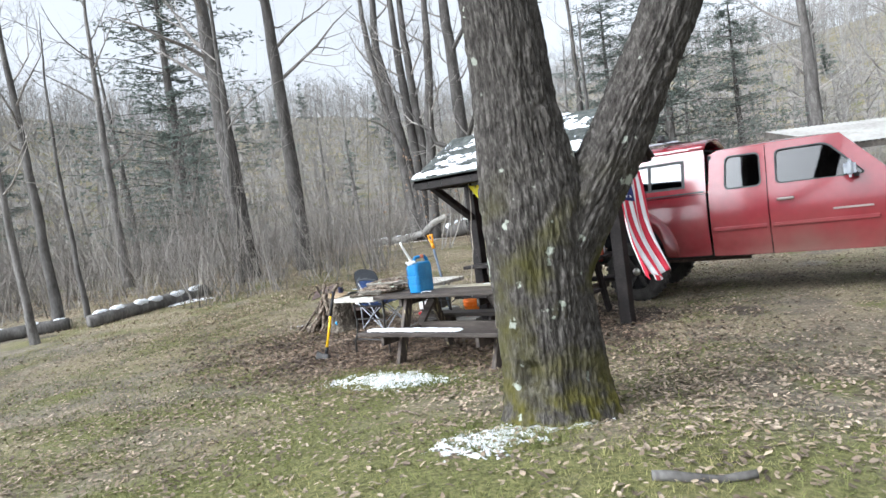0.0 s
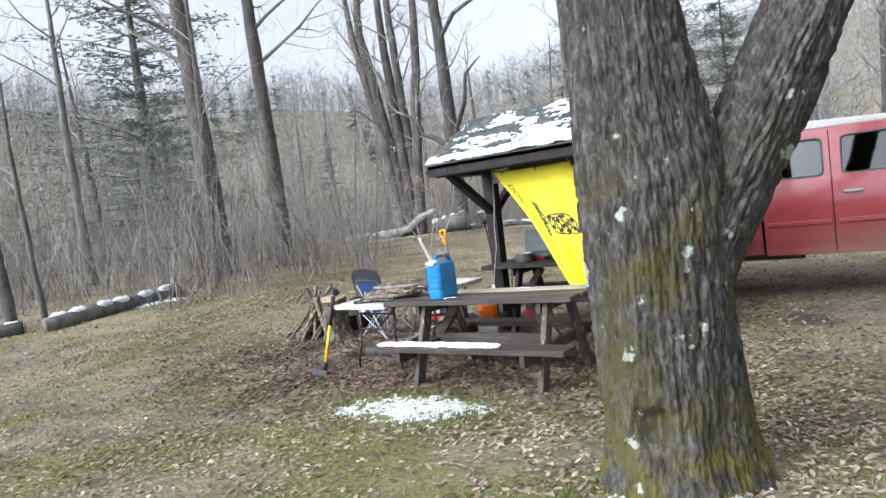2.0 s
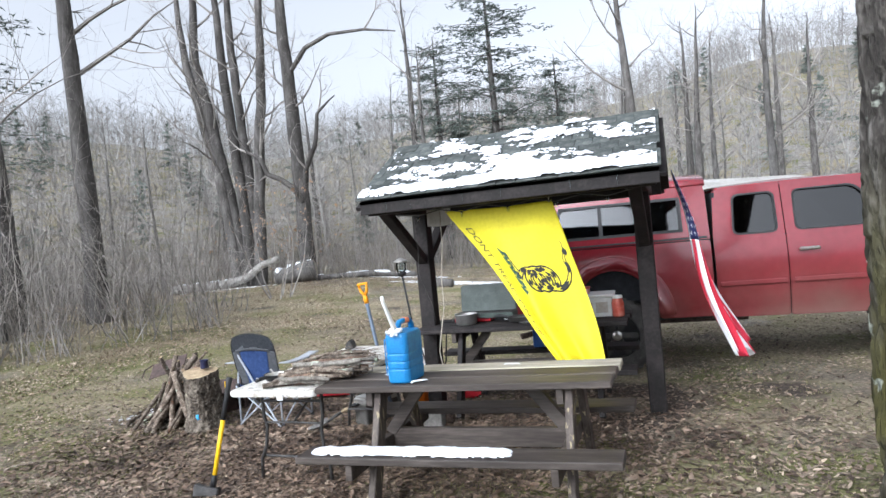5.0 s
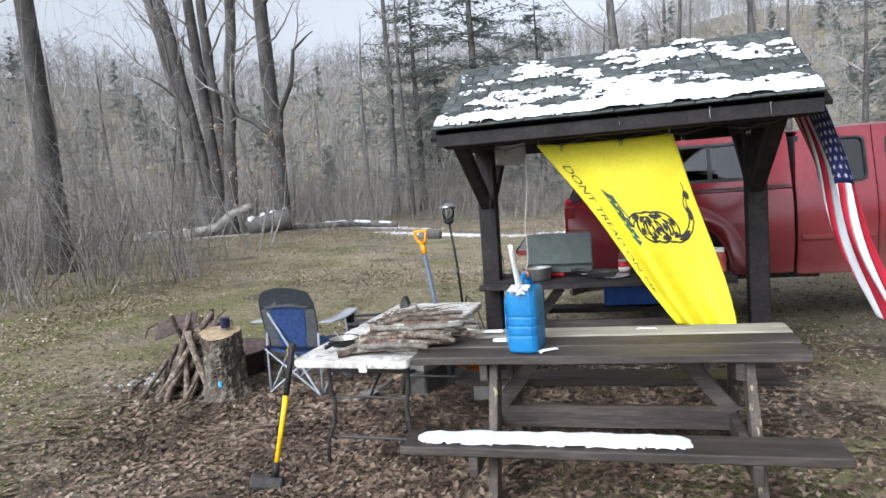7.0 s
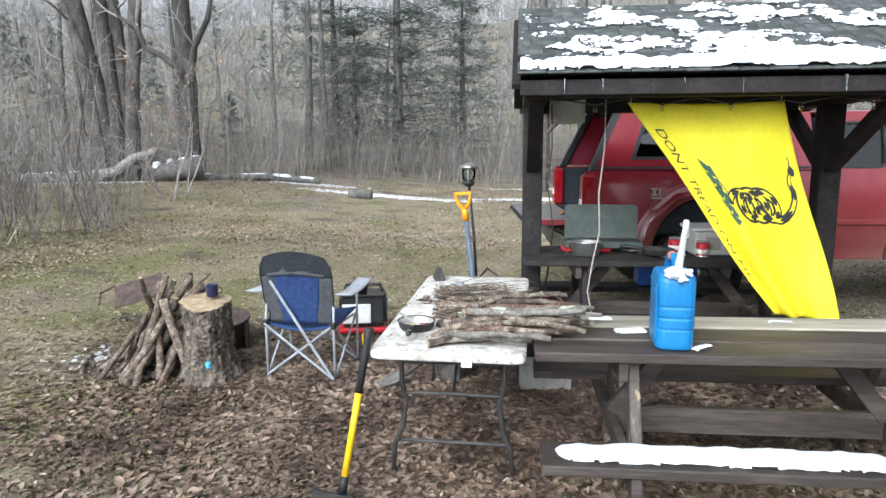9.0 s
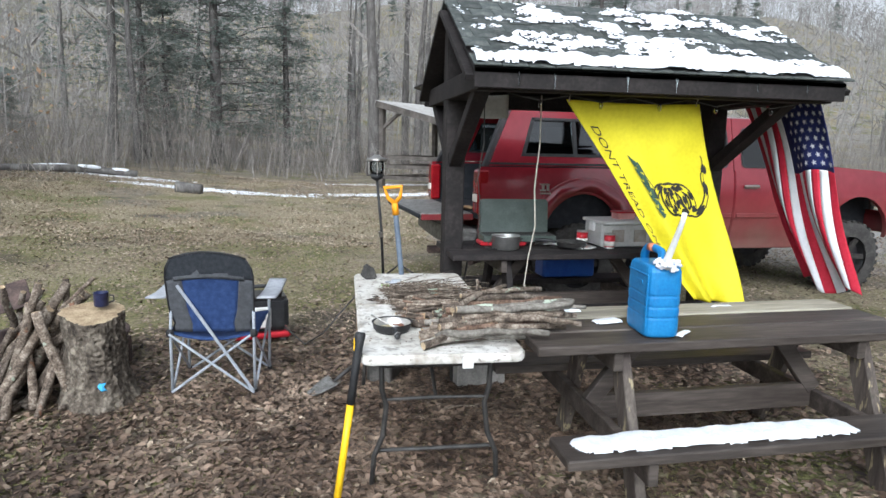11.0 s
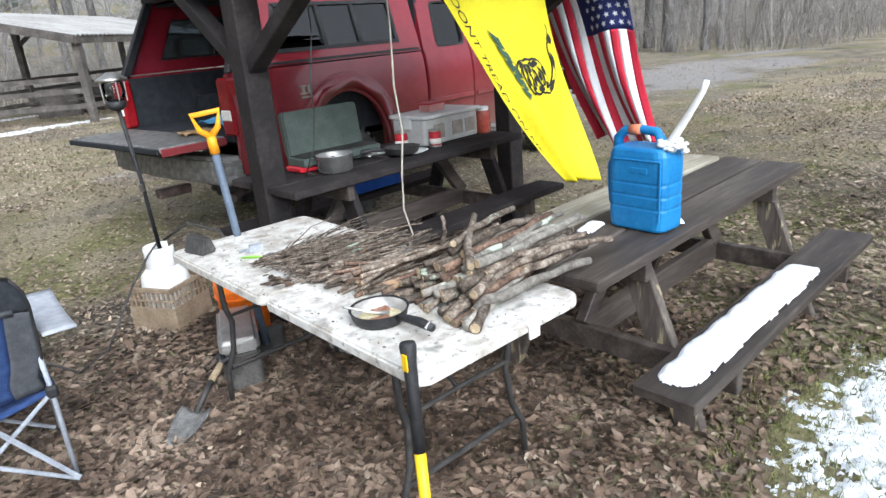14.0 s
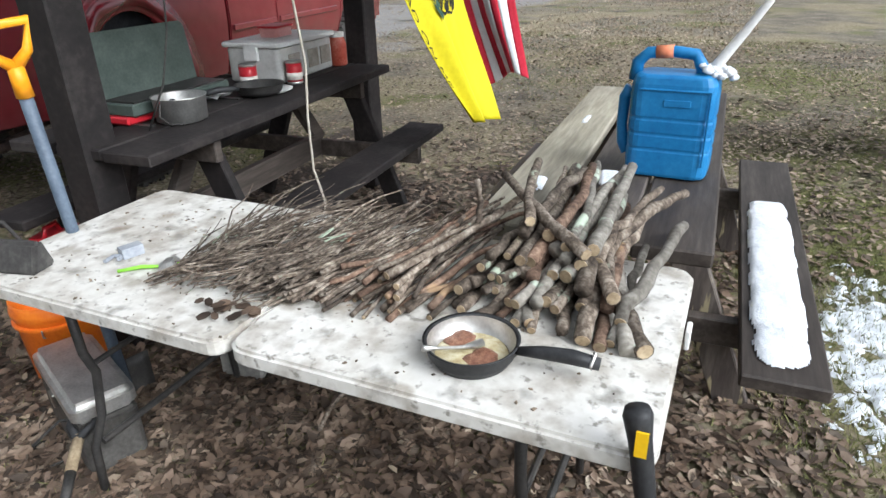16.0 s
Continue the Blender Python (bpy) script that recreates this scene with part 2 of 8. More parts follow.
M["stove_red"] = material("red_enamel", [(0.38, 0.012, 0.02), (0.45, 0.018, 0.028), (0.5, 0.025, 0.035)], 10, rough=0.35, bump=0.05)
M["crate"] = material("tan_crate_plastic", [(0.17, 0.125, 0.08), (0.24, 0.18, 0.12), (0.32, 0.25, 0.175)], 8, rough=0.6, bump=0.15)
M["bin_clear"] = material("cloudy_bin_plastic", [(0.38, 0.38, 0.36), (0.47, 0.47, 0.45), (0.55, 0.55, 0.53)], 8, rough=0.3, bump=0.05)
M["sticks"] = spots(spots(material("stick_bark", [(0.03, 0.022, 0.016), (0.128, 0.099, 0.075), (0.30, 0.256, 0.208)], 22, (1, 1, 1), 0.95, 0.6, 4, vary=0.45), (0.30, 0.34, 0.26), 9, 0.66, 0.03), (0.20, 0.085, 0.04), 6, 0.66, 0.05, seed=4)
M["sticks_red"] = spots(material("reddish_stick_bark", [(0.04, 0.024, 0.016), (0.145, 0.09, 0.062), (0.29, 0.20, 0.145)], 20, (1, 1, 1), 0.95, 0.6, 4, vary=0.4), (0.33, 0.22, 0.13), 7, 0.62, 0.05, seed=2.0)
M["sticks_pale"] = spots(material("barkless_grey_stick", [(0.12, 0.105, 0.088), (0.22, 0.20, 0.17), (0.34, 0.315, 0.275)], 18, (1, 1, 1), 0.95, 0.5, 4, vary=0.35), (0.40, 0.45, 0.36), 10, 0.60, 0.05, seed=6.0)
M["cut_wood"] = material("fresh_cut_wood", [(0.20, 0.14, 0.085), (0.33, 0.25, 0.155), (0.48, 0.38, 0.25)], 12, rough=0.85, bump=0.3, vary=0.35)
M["rust"] = material("rusty_iron", [(0.035, 0.026, 0.024), (0.07, 0.048, 0.042), (0.13, 0.09, 0.075)], 12, rough=0.85, bump=0.3)
M["ash"] = material("grey_wood_ash", [(0.25, 0.25, 0.25), (0.45, 0.45, 0.46), (0.62, 0.63, 0.65)], 12, rough=0.95, bump=0.6)
M["tin_roof"] = material("weathered_metal_roofing", [(0.23, 0.22, 0.20), (0.31, 0.30, 0.28), (0.38, 0.37, 0.35)], 0.9, rough=0.6, bump=0.05)
M["pav_wood"] = material("grey_weathered_timber", [(0.05, 0.043, 0.037), (0.085, 0.074, 0.065), (0.14, 0.125, 0.11)], 3, (1, 1, 1), 0.85, 0.3, 6, vary=0.15)
M["leaf"] = material("dead_oak_leaves", [(0.08, 0.058, 0.04), (0.19, 0.148, 0.108), (0.35, 0.29, 0.222)], 1.6, rough=0.8, bump=0.0, vary=0.6, fine_mix=0.5)
M["leaf_dark"] = material("damp_brown_leaves", [(0.042, 0.028, 0.02), (0.122, 0.084, 0.059), (0.27, 0.205, 0.152)], 1.6, rough=0.6, bump=0.0, vary=0.7)
M["leaf_pale"] = material("pale_dry_leaves", [(0.20, 0.146, 0.097), (0.30, 0.237, 0.168), (0.41, 0.343, 0.262)], 1.2, rough=0.8, bump=0.0, vary=0.4)
M["grass"] = material("winter_grass", [(0.095, 0.112, 0.032), (0.155, 0.165, 0.056), (0.26, 0.235, 0.105)], 0.9, rough=0.85, bump=0, vary=0.4)
M["food"] = material("cold_leftover_food", [(0.36, 0.27, 0.13), (0.52, 0.45, 0.27), (0.66, 0.62, 0.46)], 40, rough=0.5, bump=0.5, fine_mix=0.2)
M["rope"] = material("grey_cord", [(0.28, 0.25, 0.2), (0.38, 0.34, 0.28), (0.46, 0.42, 0.36)], 40, rough=0.9, bump=0.3)
M["stone"] = material("mottled_stone", [(0.15, 0.14, 0.13), (0.22, 0.21, 0.19), (0.3, 0.28, 0.26)], 8, rough=0.9, bump=0.4)
M["dull_tin"] = material("dull_tin", [(0.06, 0.056, 0.05), (0.10, 0.094, 0.086), (0.16, 0.15, 0.14)], 8, rough=0.5, bump=0.1, metal=0.3)
M["worn_steel"] = material("worn_grey_steel", [(0.09, 0.085, 0.078), (0.17, 0.165, 0.155), (0.28, 0.275, 0.26)], 18, rough=0.55, bump=0.15, metal=0.4)
M["tan_leaf"] = material("tan_beech_leaves", [(0.22, 0.13, 0.075), (0.32, 0.21, 0.135), (0.42, 0.30, 0.21)], 3, rough=0.85, bump=0, vary=0.35)
M["canvas"] = material("pale_canvas", [(0.38, 0.36, 0.32), (0.46, 0.44, 0.4), (0.52, 0.5, 0.46)], 8, rough=0.8, bump=0.2)


# ---- the ground's height ----
def sstep(a, b, x):
    t = np.clip((np.asarray(x, float) - a) / (b - a), 0, 1)
    return t * t * (3 - 2 * t)


def wob(x, y, s):
    return (np.sin(x * 1.7 * s + 0.6) * np.cos(y * 1.3 * s - 0.4) + np.sin(x * 0.9 * s - y * 1.9 * s + 1.1) + np.cos(x * 2.3 * s + y * 0.7 * s)) / 3


def height(x, y):
    x, y = np.asarray(x, float), np.asarray(y, float)
    h = 0.34 * np.exp(-((x + 1.3) ** 2 + (y - 1.95) ** 2) / 8.0)
    s = -0.65 * x + 0.75 * y
    h = h + 0.045 * np.clip(s - 10.3, 0, 16) * sstep(-4, -15, x)
    h = h + 0.25 * sstep(14, 26, y) * sstep(-12, -3, x)
    d = np.hypot(x, y)
    a = np.degrees(np.arctan2(x, y))
    ring = sstep(-150, -115, a) * (1 - 0.72 * sstep(30, 62, a))
    h = h + ring * (24 + 3 * np.sin(a * 0.07 + 1) + 1.5 * np.sin(a * 0.23)) * sstep(38, 135, d)
    near = 1 - sstep(12, 40, d)
    return h + 0.012 * wob(x, y, 1.6) * near + 0.5 * wob(x, y, 0.09) * sstep(40, 80, d)


def hz(x, y):
    return float(height(x, y))


# ---- building helpers ----
class MB:
    """Collects vertices and faces for one mesh."""

    def __init__(self):
        self.v, self.f = [], []

    def add(self, vs, fs, m=None):
        k = len(self.v)
        self.v += [tuple(m @ Vector(p)) for p in vs] if m is not None else [tuple(p) for p in vs]
        self.f += [tuple(i + k for i in f) for f in fs]
        return self

    def box(self, c, s, m=None):
        x, y, z = (a / 2 for a in s)
        vs = [(c[0] + i * x, c[1] + j * y, c[2] + k * z) for i, j, k in ((-1, -1, -1), (1, -1, -1), (1, 1, -1), (-1, 1, -1), (-1, -1, 1), (1, -1, 1), (1, 1, 1), (-1, 1, 1))]
        return self.add(vs, [(3, 2, 1, 0), (4, 5, 6, 7), (0, 1, 5, 4), (1, 2, 6, 5), (2, 3, 7, 6), (3, 0, 4, 7)], m)

    def beam(self, a, b, w, h, up=(0, 0, 1)):
        """A squared timber from a to b."""
        a, b = Vector(a), Vector(b)
        d = (b - a).normalized()
        side = d.cross(Vector(up)).normalized()
        top = side.cross(d)
        vs = [p + side * (i * w / 2) + top * (j * h / 2) for p in (a, b) for i, j in ((-1, -1), (1, -1), (1, 1), (-1, 1))]
        return self.add(vs, [(3, 2, 1, 0), (4, 5, 6, 7), (0, 1, 5, 4), (1, 2, 6, 5), (2, 3, 7, 6), (3, 0, 4, 7)])

    def tube(self, pts, radii, n=8, cap=True, m=None):
        pts = [Vector(p) for p in pts]
        if not hasattr(radii, "__len__"):
            radii = [radii] * len(pts)
        vs, ref = [], None
        for i, p in enumerate(pts):
            d = (pts[min(i + 1, len(pts) - 1)] - pts[max(i - 1, 0)]).normalized()
            if ref is None:
                ref = d.orthogonal().normalized()
            ref = (ref - d * ref.dot(d)).normalized()
            o = d.cross(ref)
            vs += [p + (ref * math.cos(6.28319 * k / n) + o * math.sin(6.28319 * k / n)) * radii[i] for k in range(n)]
        fs = [(i * n + k, i * n + (k + 1) % n, (i + 1) * n + (k + 1) % n, (i + 1) * n + k) for i in range(len(pts) - 1) for k in range(n)]
        if cap:
            fs += [tuple(range(n))[::-1], tuple(range((len(pts) - 1) * n, len(pts) * n))]
        return self.add(vs, fs, m)

    def lathe(self, prof, n=20, m=None, c=(0, 0, 0), cap=True):
        vs = [(c[0] + r * math.cos(6.28319 * k / n), c[1] + r * math.sin(6.28319 * k / n), c[2] + z) for r, z in prof for k in range(n)]
        fs = [(i * n + k, i * n + (k + 1) % n, (i + 1) * n + (k + 1) % n, (i + 1) * n + k) for i in range(len(prof) - 1) for k in range(n)]
        if cap:
            fs += [tuple(range(n))[::-1], tuple(range((len(prof) - 1) * n, len(prof) * n))]
        return self.add(vs, fs, m)

    def slab(self, poly, y0, y1, m=None):
        """A polygon in x and z, counter-clockwise as seen from -y, carried from y0 to y1."""
        k = len(poly)
        vs = [(x, y0, z) for x, z in poly] + [(x, y1, z) for x, z in poly]
        fs = [tuple(range(k)), tuple(range(2 * k - 1, k - 1, -1))] + [(i, i + k, (i + 1) % k + k, (i + 1) % k) for i in range(k)]
        return self.add(vs, fs, m)

    def plate(self, poly, z0, z1, m=None):
        """A polygon in x and y, carried from z0 to z1."""
        k = len(poly)
        vs = [(x, y, z0) for x, y in poly] + [(x, y, z1) for x, y in poly]
        fs = [tuple(range(k))[::-1], tuple(range(k, 2 * k))] + [(i, (i + 1) % k, (i + 1) % k + k, i + k) for i in range(k)]
        return self.add(vs, fs, m)

    def sheet(self, fn, nu, nv, thick=0.0):
        """A sheet fn(u, v) -> point over the unit square; with thickness it is closed."""
        p = [[Vector(fn(i / nu, j / nv)) for i in range(nu + 1)] for j in range(nv + 1)]
        w = nu + 1
        vs = [q for row in p for q in row]
        fs = [(j * w + i, j * w + i + 1, (j + 1) * w + i + 1, (j + 1) * w + i) for j in range(nv) for i in range(nu)]
        if thick:
            nor = []
            for j in range(nv + 1):
                for i in range(nu + 1):
                    a = p[j][min(i + 1, nu)] - p[j][max(i - 1, 0)]
                    b = p[min(j + 1, nv)][i] - p[max(j - 1, 0)][i]
                    c = a.cross(b)
                    nor.append(c.normalized() if c.length > 1e-9 else Vector((0, 0, 1)))
            k = len(vs)
            vs = vs + [q - nn * thick for q, nn in zip(vs, nor)]
            fs = fs + [tuple(i + k for i in f[::-1]) for f in fs]
            edge = [i for i in range(w)] + [j * w + nu for j in range(1, nv + 1)] + [nv * w + i for i in range(nu - 1, -1, -1)] + [j * w for j in range(nv - 1, 0, -1)]
            fs += [(a, a + k, b + k, b) for a, b in zip(edge, edge[1:] + edge[:1])]
        return self.add(vs, fs)

    def mesh(self, name, mat, smooth=False, bevel=0.0, segs=1):
        me = bpy.data.meshes.new(name)
        me.from_pydata(self.v, [], self.f)
        if bevel:
            b = bmesh.new()
            b.from_mesh(me)
            bmesh.ops.recalc_face_normals(b, faces=b.faces)
            sharp = [e for e in b.edges if e.is_manifold and e.calc_face_angle(0) > 0.5]
            bmesh.ops.bevel(b, geom=sharp, offset=bevel, segments=segs, affect="EDGES", clamp_overlap=True)
            b.to_mesh(me)
            b.free()
        me.materials.append(mat)
        if smooth:
            me.polygons.foreach_set("use_smooth", [True] * len(me.polygons))
        return me


def part(name, mb, mat, parent, label="", smooth=False, bevel=0.0, segs=1):
    ob = new(name, mb.mesh(name, mat, smooth, bevel, segs) if isinstance(mb, MB) else mb)
    ob.parent = parent
    return tagged(ob, label)


def thing(name, m, label, category, group="", kind=""):
    ob = new(name)
    ob.empty_display_size = 0.2
    ob.matrix_world = m
    return tagged(ob, label, category, group, kind)


def solid(name, mb, mat, m, label, category, group="", kind="", smooth=False, bevel=0.0, segs=1):
    ob = new(name, mb.mesh(name, mat, smooth, bevel, segs))
    ob.matrix_world = m
    return tagged(ob, label, category, group, kind)


def cloud(name, verts, faces, mat, smooth=False):
    """A mesh from arrays of points and equal faces."""
    me = bpy.data.meshes.new(name)
    v, f = np.asarray(verts, np.float32).reshape(-1, 3), np.asarray(faces, np.int32)
    k = f.shape[1]
    me.vertices.add(len(v))
    me.vertices.foreach_set("co", v.ravel())
    me.loops.add(f.size)
    me.loops.foreach_set("vertex_index", f.ravel())
    me.polygons.add(len(f))
    me.polygons.foreach_set("loop_start", np.arange(0, f.size, k, dtype=np.int32))
    me.polygons.foreach_set("loop_total", np.full(len(f), k, np.int32))
    me.update(calc_edges=True)
    me.materials.append(mat)
    if smooth:
        me.polygons.foreach_set("use_smooth", np.ones(len(f), bool))
    return me


def round_rect(x0, x1, y0, y1, r, n=5):
    out = []
    for cx, cy, a in ((x1 - r, y0 + r, -90), (x1 - r, y1 - r, 0), (x0 + r, y1 - r, 90), (x0 + r, y0 + r, 180)):
        out += [(cx + r * math.cos(radians(a + 90 * i / n)), cy + r * math.sin(radians(a + 90 * i / n))) for i in range(n + 1)]
    return out


# ---- ground: one sheet to the horizon ----
def ground_material():
    m = material("leaf_strewn_ground", [(0.06, 0.05, 0.037), (0.148, 0.126, 0.094), (0.27, 0.236, 0.18)], 2.6, rough=0.95, bump=0.7, fine=9, dist=0.03, fine_mix=0.55)
    n, l = m.node_tree.nodes, m.node_tree.links
    b = n["Principled BSDF"]
    co = n.new("ShaderNodeTexCoord")

    def layer(colours, nscale, fscale, at, soft, field=None, seed=0.0):
        old = b.inputs["Base Color"].links[0].from_socket
        mp = n.new("ShaderNodeMapping")
        mp.inputs["Location"].default_value = (seed, seed, 0)
        l.new(co.outputs["Object"], mp.inputs[0])
        big, small = n.new("ShaderNodeTexNoise"), n.new("ShaderNodeTexNoise")
        for node, s in ((big, nscale), (small, fscale)):
            node.inputs["Scale"].default_value, node.inputs["Detail"].default_value = s, 6
            l.new(mp.outputs[0], node.inputs["Vector"])
        src = big.outputs["Fac"]
        if field:
            add = n.new("ShaderNodeMath")
            l.new(src, add.inputs[0])
            l.new(field, add.inputs[1])
            src = add.outputs[0]
        mr = n.new("ShaderNodeMapRange")
        mr.inputs[1].default_value, mr.inputs[2].default_value = at, at + soft
        l.new(src, mr.inputs[0])
        ramp = n.new("ShaderNodeValToRGB")
        for i, c in enumerate(colours):
            e = ramp.color_ramp.elements[i]
            e.position, e.color = 0.35 + 0.3 * i, (*c, 1)
        l.new(small.outputs["Fac"], ramp.inputs[0])
        mix = n.new("ShaderNodeMix")
        mix.data_type = "RGBA"
        l.new(mr.outputs[0], mix.inputs[0])
        l.new(old, mix.inputs[6])
        l.new(ramp.outputs[0], mix.inputs[7])
        l.new(mix.outputs[2], b.inputs["Base Color"])

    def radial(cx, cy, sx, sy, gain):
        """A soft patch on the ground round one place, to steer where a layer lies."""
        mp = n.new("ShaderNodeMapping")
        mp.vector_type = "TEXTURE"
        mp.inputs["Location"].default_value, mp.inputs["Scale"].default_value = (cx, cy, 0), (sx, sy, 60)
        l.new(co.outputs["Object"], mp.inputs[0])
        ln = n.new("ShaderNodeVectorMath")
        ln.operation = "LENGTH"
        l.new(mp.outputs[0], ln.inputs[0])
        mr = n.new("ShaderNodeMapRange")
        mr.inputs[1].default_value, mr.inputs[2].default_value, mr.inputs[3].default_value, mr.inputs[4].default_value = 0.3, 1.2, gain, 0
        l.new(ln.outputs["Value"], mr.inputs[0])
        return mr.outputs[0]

    # litter outside this radius takes a paler colour to stand in for haze
    far = radial(-4, 7, 42, 42, -0.6)
    # haze-paled litter under the far woods, dry straw, then green turf, then trodden grey gravel of the drive, then
    # darker earth by the shelter
    layer([(0.15, 0.138, 0.12), (0.25, 0.235, 0.21)], 0.02, 3, 0.3, 0.2, far, 1.0)
    layer([(0.12, 0.102, 0.06), (0.32, 0.272, 0.18)], 0.5, 30, 0.48, 0.12, radial(-10, 14, 14, 9, 0.16), 2.0)
    layer([(0.065, 0.07, 0.022), (0.18, 0.172, 0.066)], 0.8, 34, 0.55, 0.12, radial(-2.6, 2.4, 6.5, 4.2, 0.19), 7.0)
    layer([(0.075, 0.075, 0.026), (0.21, 0.19, 0.085)], 0.7, 30, 0.56, 0.14, radial(-10.5, 9.5, 7.5, 6.5, 0.16), 3.0)
    layer([(0.14, 0.13, 0.12), (0.30, 0.285, 0.27)], 0.4, 45, 0.74, 0.10, radial(7.5, 13.2, 13.5, 3.6, 0.47), 5.0)
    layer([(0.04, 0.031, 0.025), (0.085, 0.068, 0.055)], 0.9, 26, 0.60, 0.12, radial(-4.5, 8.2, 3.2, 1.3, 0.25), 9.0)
    return m


def spaced(c, n):
    u = np.linspace(-1, 1, n)
    return c + 17 * u + 420 * np.sign(u) * np.abs(u) ** 5


gx, gy = spaced(-4, 300), spaced(7, 300)
GX, GY = np.meshgrid(gx, gy)
near = np.exp(-(((GX + 4) / 14) ** 2 + ((GY - 7) / 14) ** 2))
GZ = height(GX, GY) + near * rng.normal(0, 0.006, GX.shape)
idx = np.arange(300 * 300).reshape(300, 300)
quads = np.stack([idx[:-1, :-1], idx[:-1, 1:], idx[1:, 1:], idx[1:, :-1]], -1).reshape(-1, 4)
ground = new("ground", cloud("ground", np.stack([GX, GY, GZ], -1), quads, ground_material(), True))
tagged(ground, "leaf-strewn ground of thin grass, bare earth and gravel", "ground", kind="structure")


# ---- the oak ----
def oak():
    base = (-2.17, 3.74)
    z0 = hz(*base) - 0.05
    th = thing("oak_tree", pose(base[0], base[1], z0), "large forked oak with rough mossy bark and lichen beside the lawn", "tree")

    def barked(path, radii, nu, nv, flare=0.0):
        path = [Vector(p) for p in path]
        mb = MB()
        k = len(path) - 1

        def fn(u, v):
            s = v * k
            i = min(int(s), k - 1)
            c = path[i].lerp(path[i + 1], s - i)
            r = radii[i] * (1 - s + i) + radii[i + 1] * (s - i)
            a = u * 6.28319
            z = c.z
            if flare:
                r *= 1 + flare * math.exp(-z / 0.16) * (0.75 + 0.5 * max(0, math.sin(a * 5 + 0.8))) + 0.03 * math.sin(3 * a + z * 1.5)
                hole = math.exp(-(((math.degrees(a) - 274 + 180) % 360 - 180) / 12) ** 4 - ((z - 0.40) / 0.085) ** 4)
                r -= 0.075 * hole
            q = Vector((math.cos(a) * 2.2, math.sin(a) * 2.2, z * 1.5))
            ridge = min(1, abs(noise.noise(Vector((math.cos(a) * 12, math.sin(a) * 12, z * 4.2 + 9)))) * 3.2)
            cracks = min(1, abs(noise.noise(Vector((math.cos(a) * 24, math.sin(a) * 24, z * 11.0)))) * 3.0)
            r += 0.020 * ridge + 0.013 * cracks - 0.016 + 0.025 * noise.noise(q)
            return (c.x + r * math.cos(a), c.y + r * math.sin(a), c.z)

        mb.sheet(fn, nu, nv)
        return mb

    part("trunk", barked([(0.02, -0.02, 0), (0, 0, 0.35), (0.0, 0, 0.9), (0, 0, 1.45), (-0.02, 0, 1.8), (-0.05, 0, 2.3), (-0.1, 0, 3.2), (-0.16, 0.02, 4.6), (-0.1, 0.1, 6.5)],
         [0.345, 0.32, 0.315, 0.32, 0.285, 0.25, 0.245, 0.235, 0.2], 230, 480, 0.26), M["bark_oak"], th, smooth=True)
    part("limb", barked([(0.05, 0.04, 0.80), (0.16, 0.12, 1.15), (0.31, 0.24, 1.5), (0.50, 0.39, 1.9), (0.76, 0.60, 2.5), (1.10, 0.86, 3.4), (1.45, 1.12, 4.6), (1.7, 1.3, 6.2)], [0.19, 0.215, 0.215, 0.205, 0.195, 0.18, 0.16, 0.13], 150, 300), M["bark_oak"], th, smooth=True)
    boughs = MB()
    for s in range(9):
        p = Vector((-0.1, 0.1, 5.0)) if s < 5 else Vector((1.51, 1.16, 5.0))
        a = s * 1.9 + 0.4
        pts = [p + Vector((math.cos(a), math.sin(a), 0.75)) * t + Vector((0, 0, 0.12 * t * t)) for t in (0, 0.8, 1.7, 2.8, 4.0)]
        boughs.tube(pts, [0.09, 0.075, 0.055, 0.035, 0.012], 7)
    part("bough", boughs, M["bark"], th, smooth=True)
    return th


oak()
lump = MB()
for k in range(14):
    r = float(rng.uniform(0.012, 0.03))
    lump.lathe([(0.001, -r), (r, -r * 0.3), (r * 0.8, r * 0.5), (0.001, r)], 8, pose(-1.965 + float(rng.normal(0, 0.02)), 3.735 + float(rng.normal(0, 0.02)), 1.90 + 0.008 * k, 12 * k, 0, 30 * k))
solid("snow_clump", lump, M["snow"], pose(0, 0, 0), "small clump of snow lodged in the fork of the oak", "snow", kind="stuff", smooth=True)


def snow_patch(name, cx, cy, rx, ry, turn, n, label, gap=0.55, thick=0.016):
    """Old snow broken up by grass and leaves: one thin crusted sheet with holes and ragged edges."""
    v, f, key = [], [], {}
    step = 0.02 if rx > 1.5 else 0.0125
    c, s = math.cos(radians(turn)), math.sin(radians(turn))
    nx, ny = int(rx / step), int(ry / step)

    def dens(i, j):
        x, y = i * step, j * step
        e = 1 - math.hypot(x / rx, y / ry)
        q = Vector((x * 3.3 + cx, y * 3.3 + cy, n))
        return e * 1.5 + 0.6 * noise.noise(q) + 0.6 * noise.noise(q * 3.1) + 0.6 * noise.noise(q * 7.3) + 0.5 * noise.noise(q * 15.1) - gap

    def vert(i, j):
        if (i, j) not in key:
            x, y = i * step, j * step
            d = dens(i, j)
            wx, wy = cx + x * c - y * s, cy + x * s + y * c
            key[i, j] = len(v)
            v.append((wx, wy, hz(wx, wy) + min(thick, 0.035 * d) + 0.008 * noise.noise(Vector((x * 20, y * 20, 1)))))
        return key[i, j]

    for i in range(-nx, nx):
        for j in range(-ny, ny):
            if dens(i + 0.5, j + 0.5) > 0:
                f.append((vert(i, j), vert(i + 1, j), vert(i + 1, j + 1), vert(i, j + 1)))
    ob = new(name, cloud(name, v, f, M["snow"], True))
    return tagged(ob, label, "snow", kind="stuff")


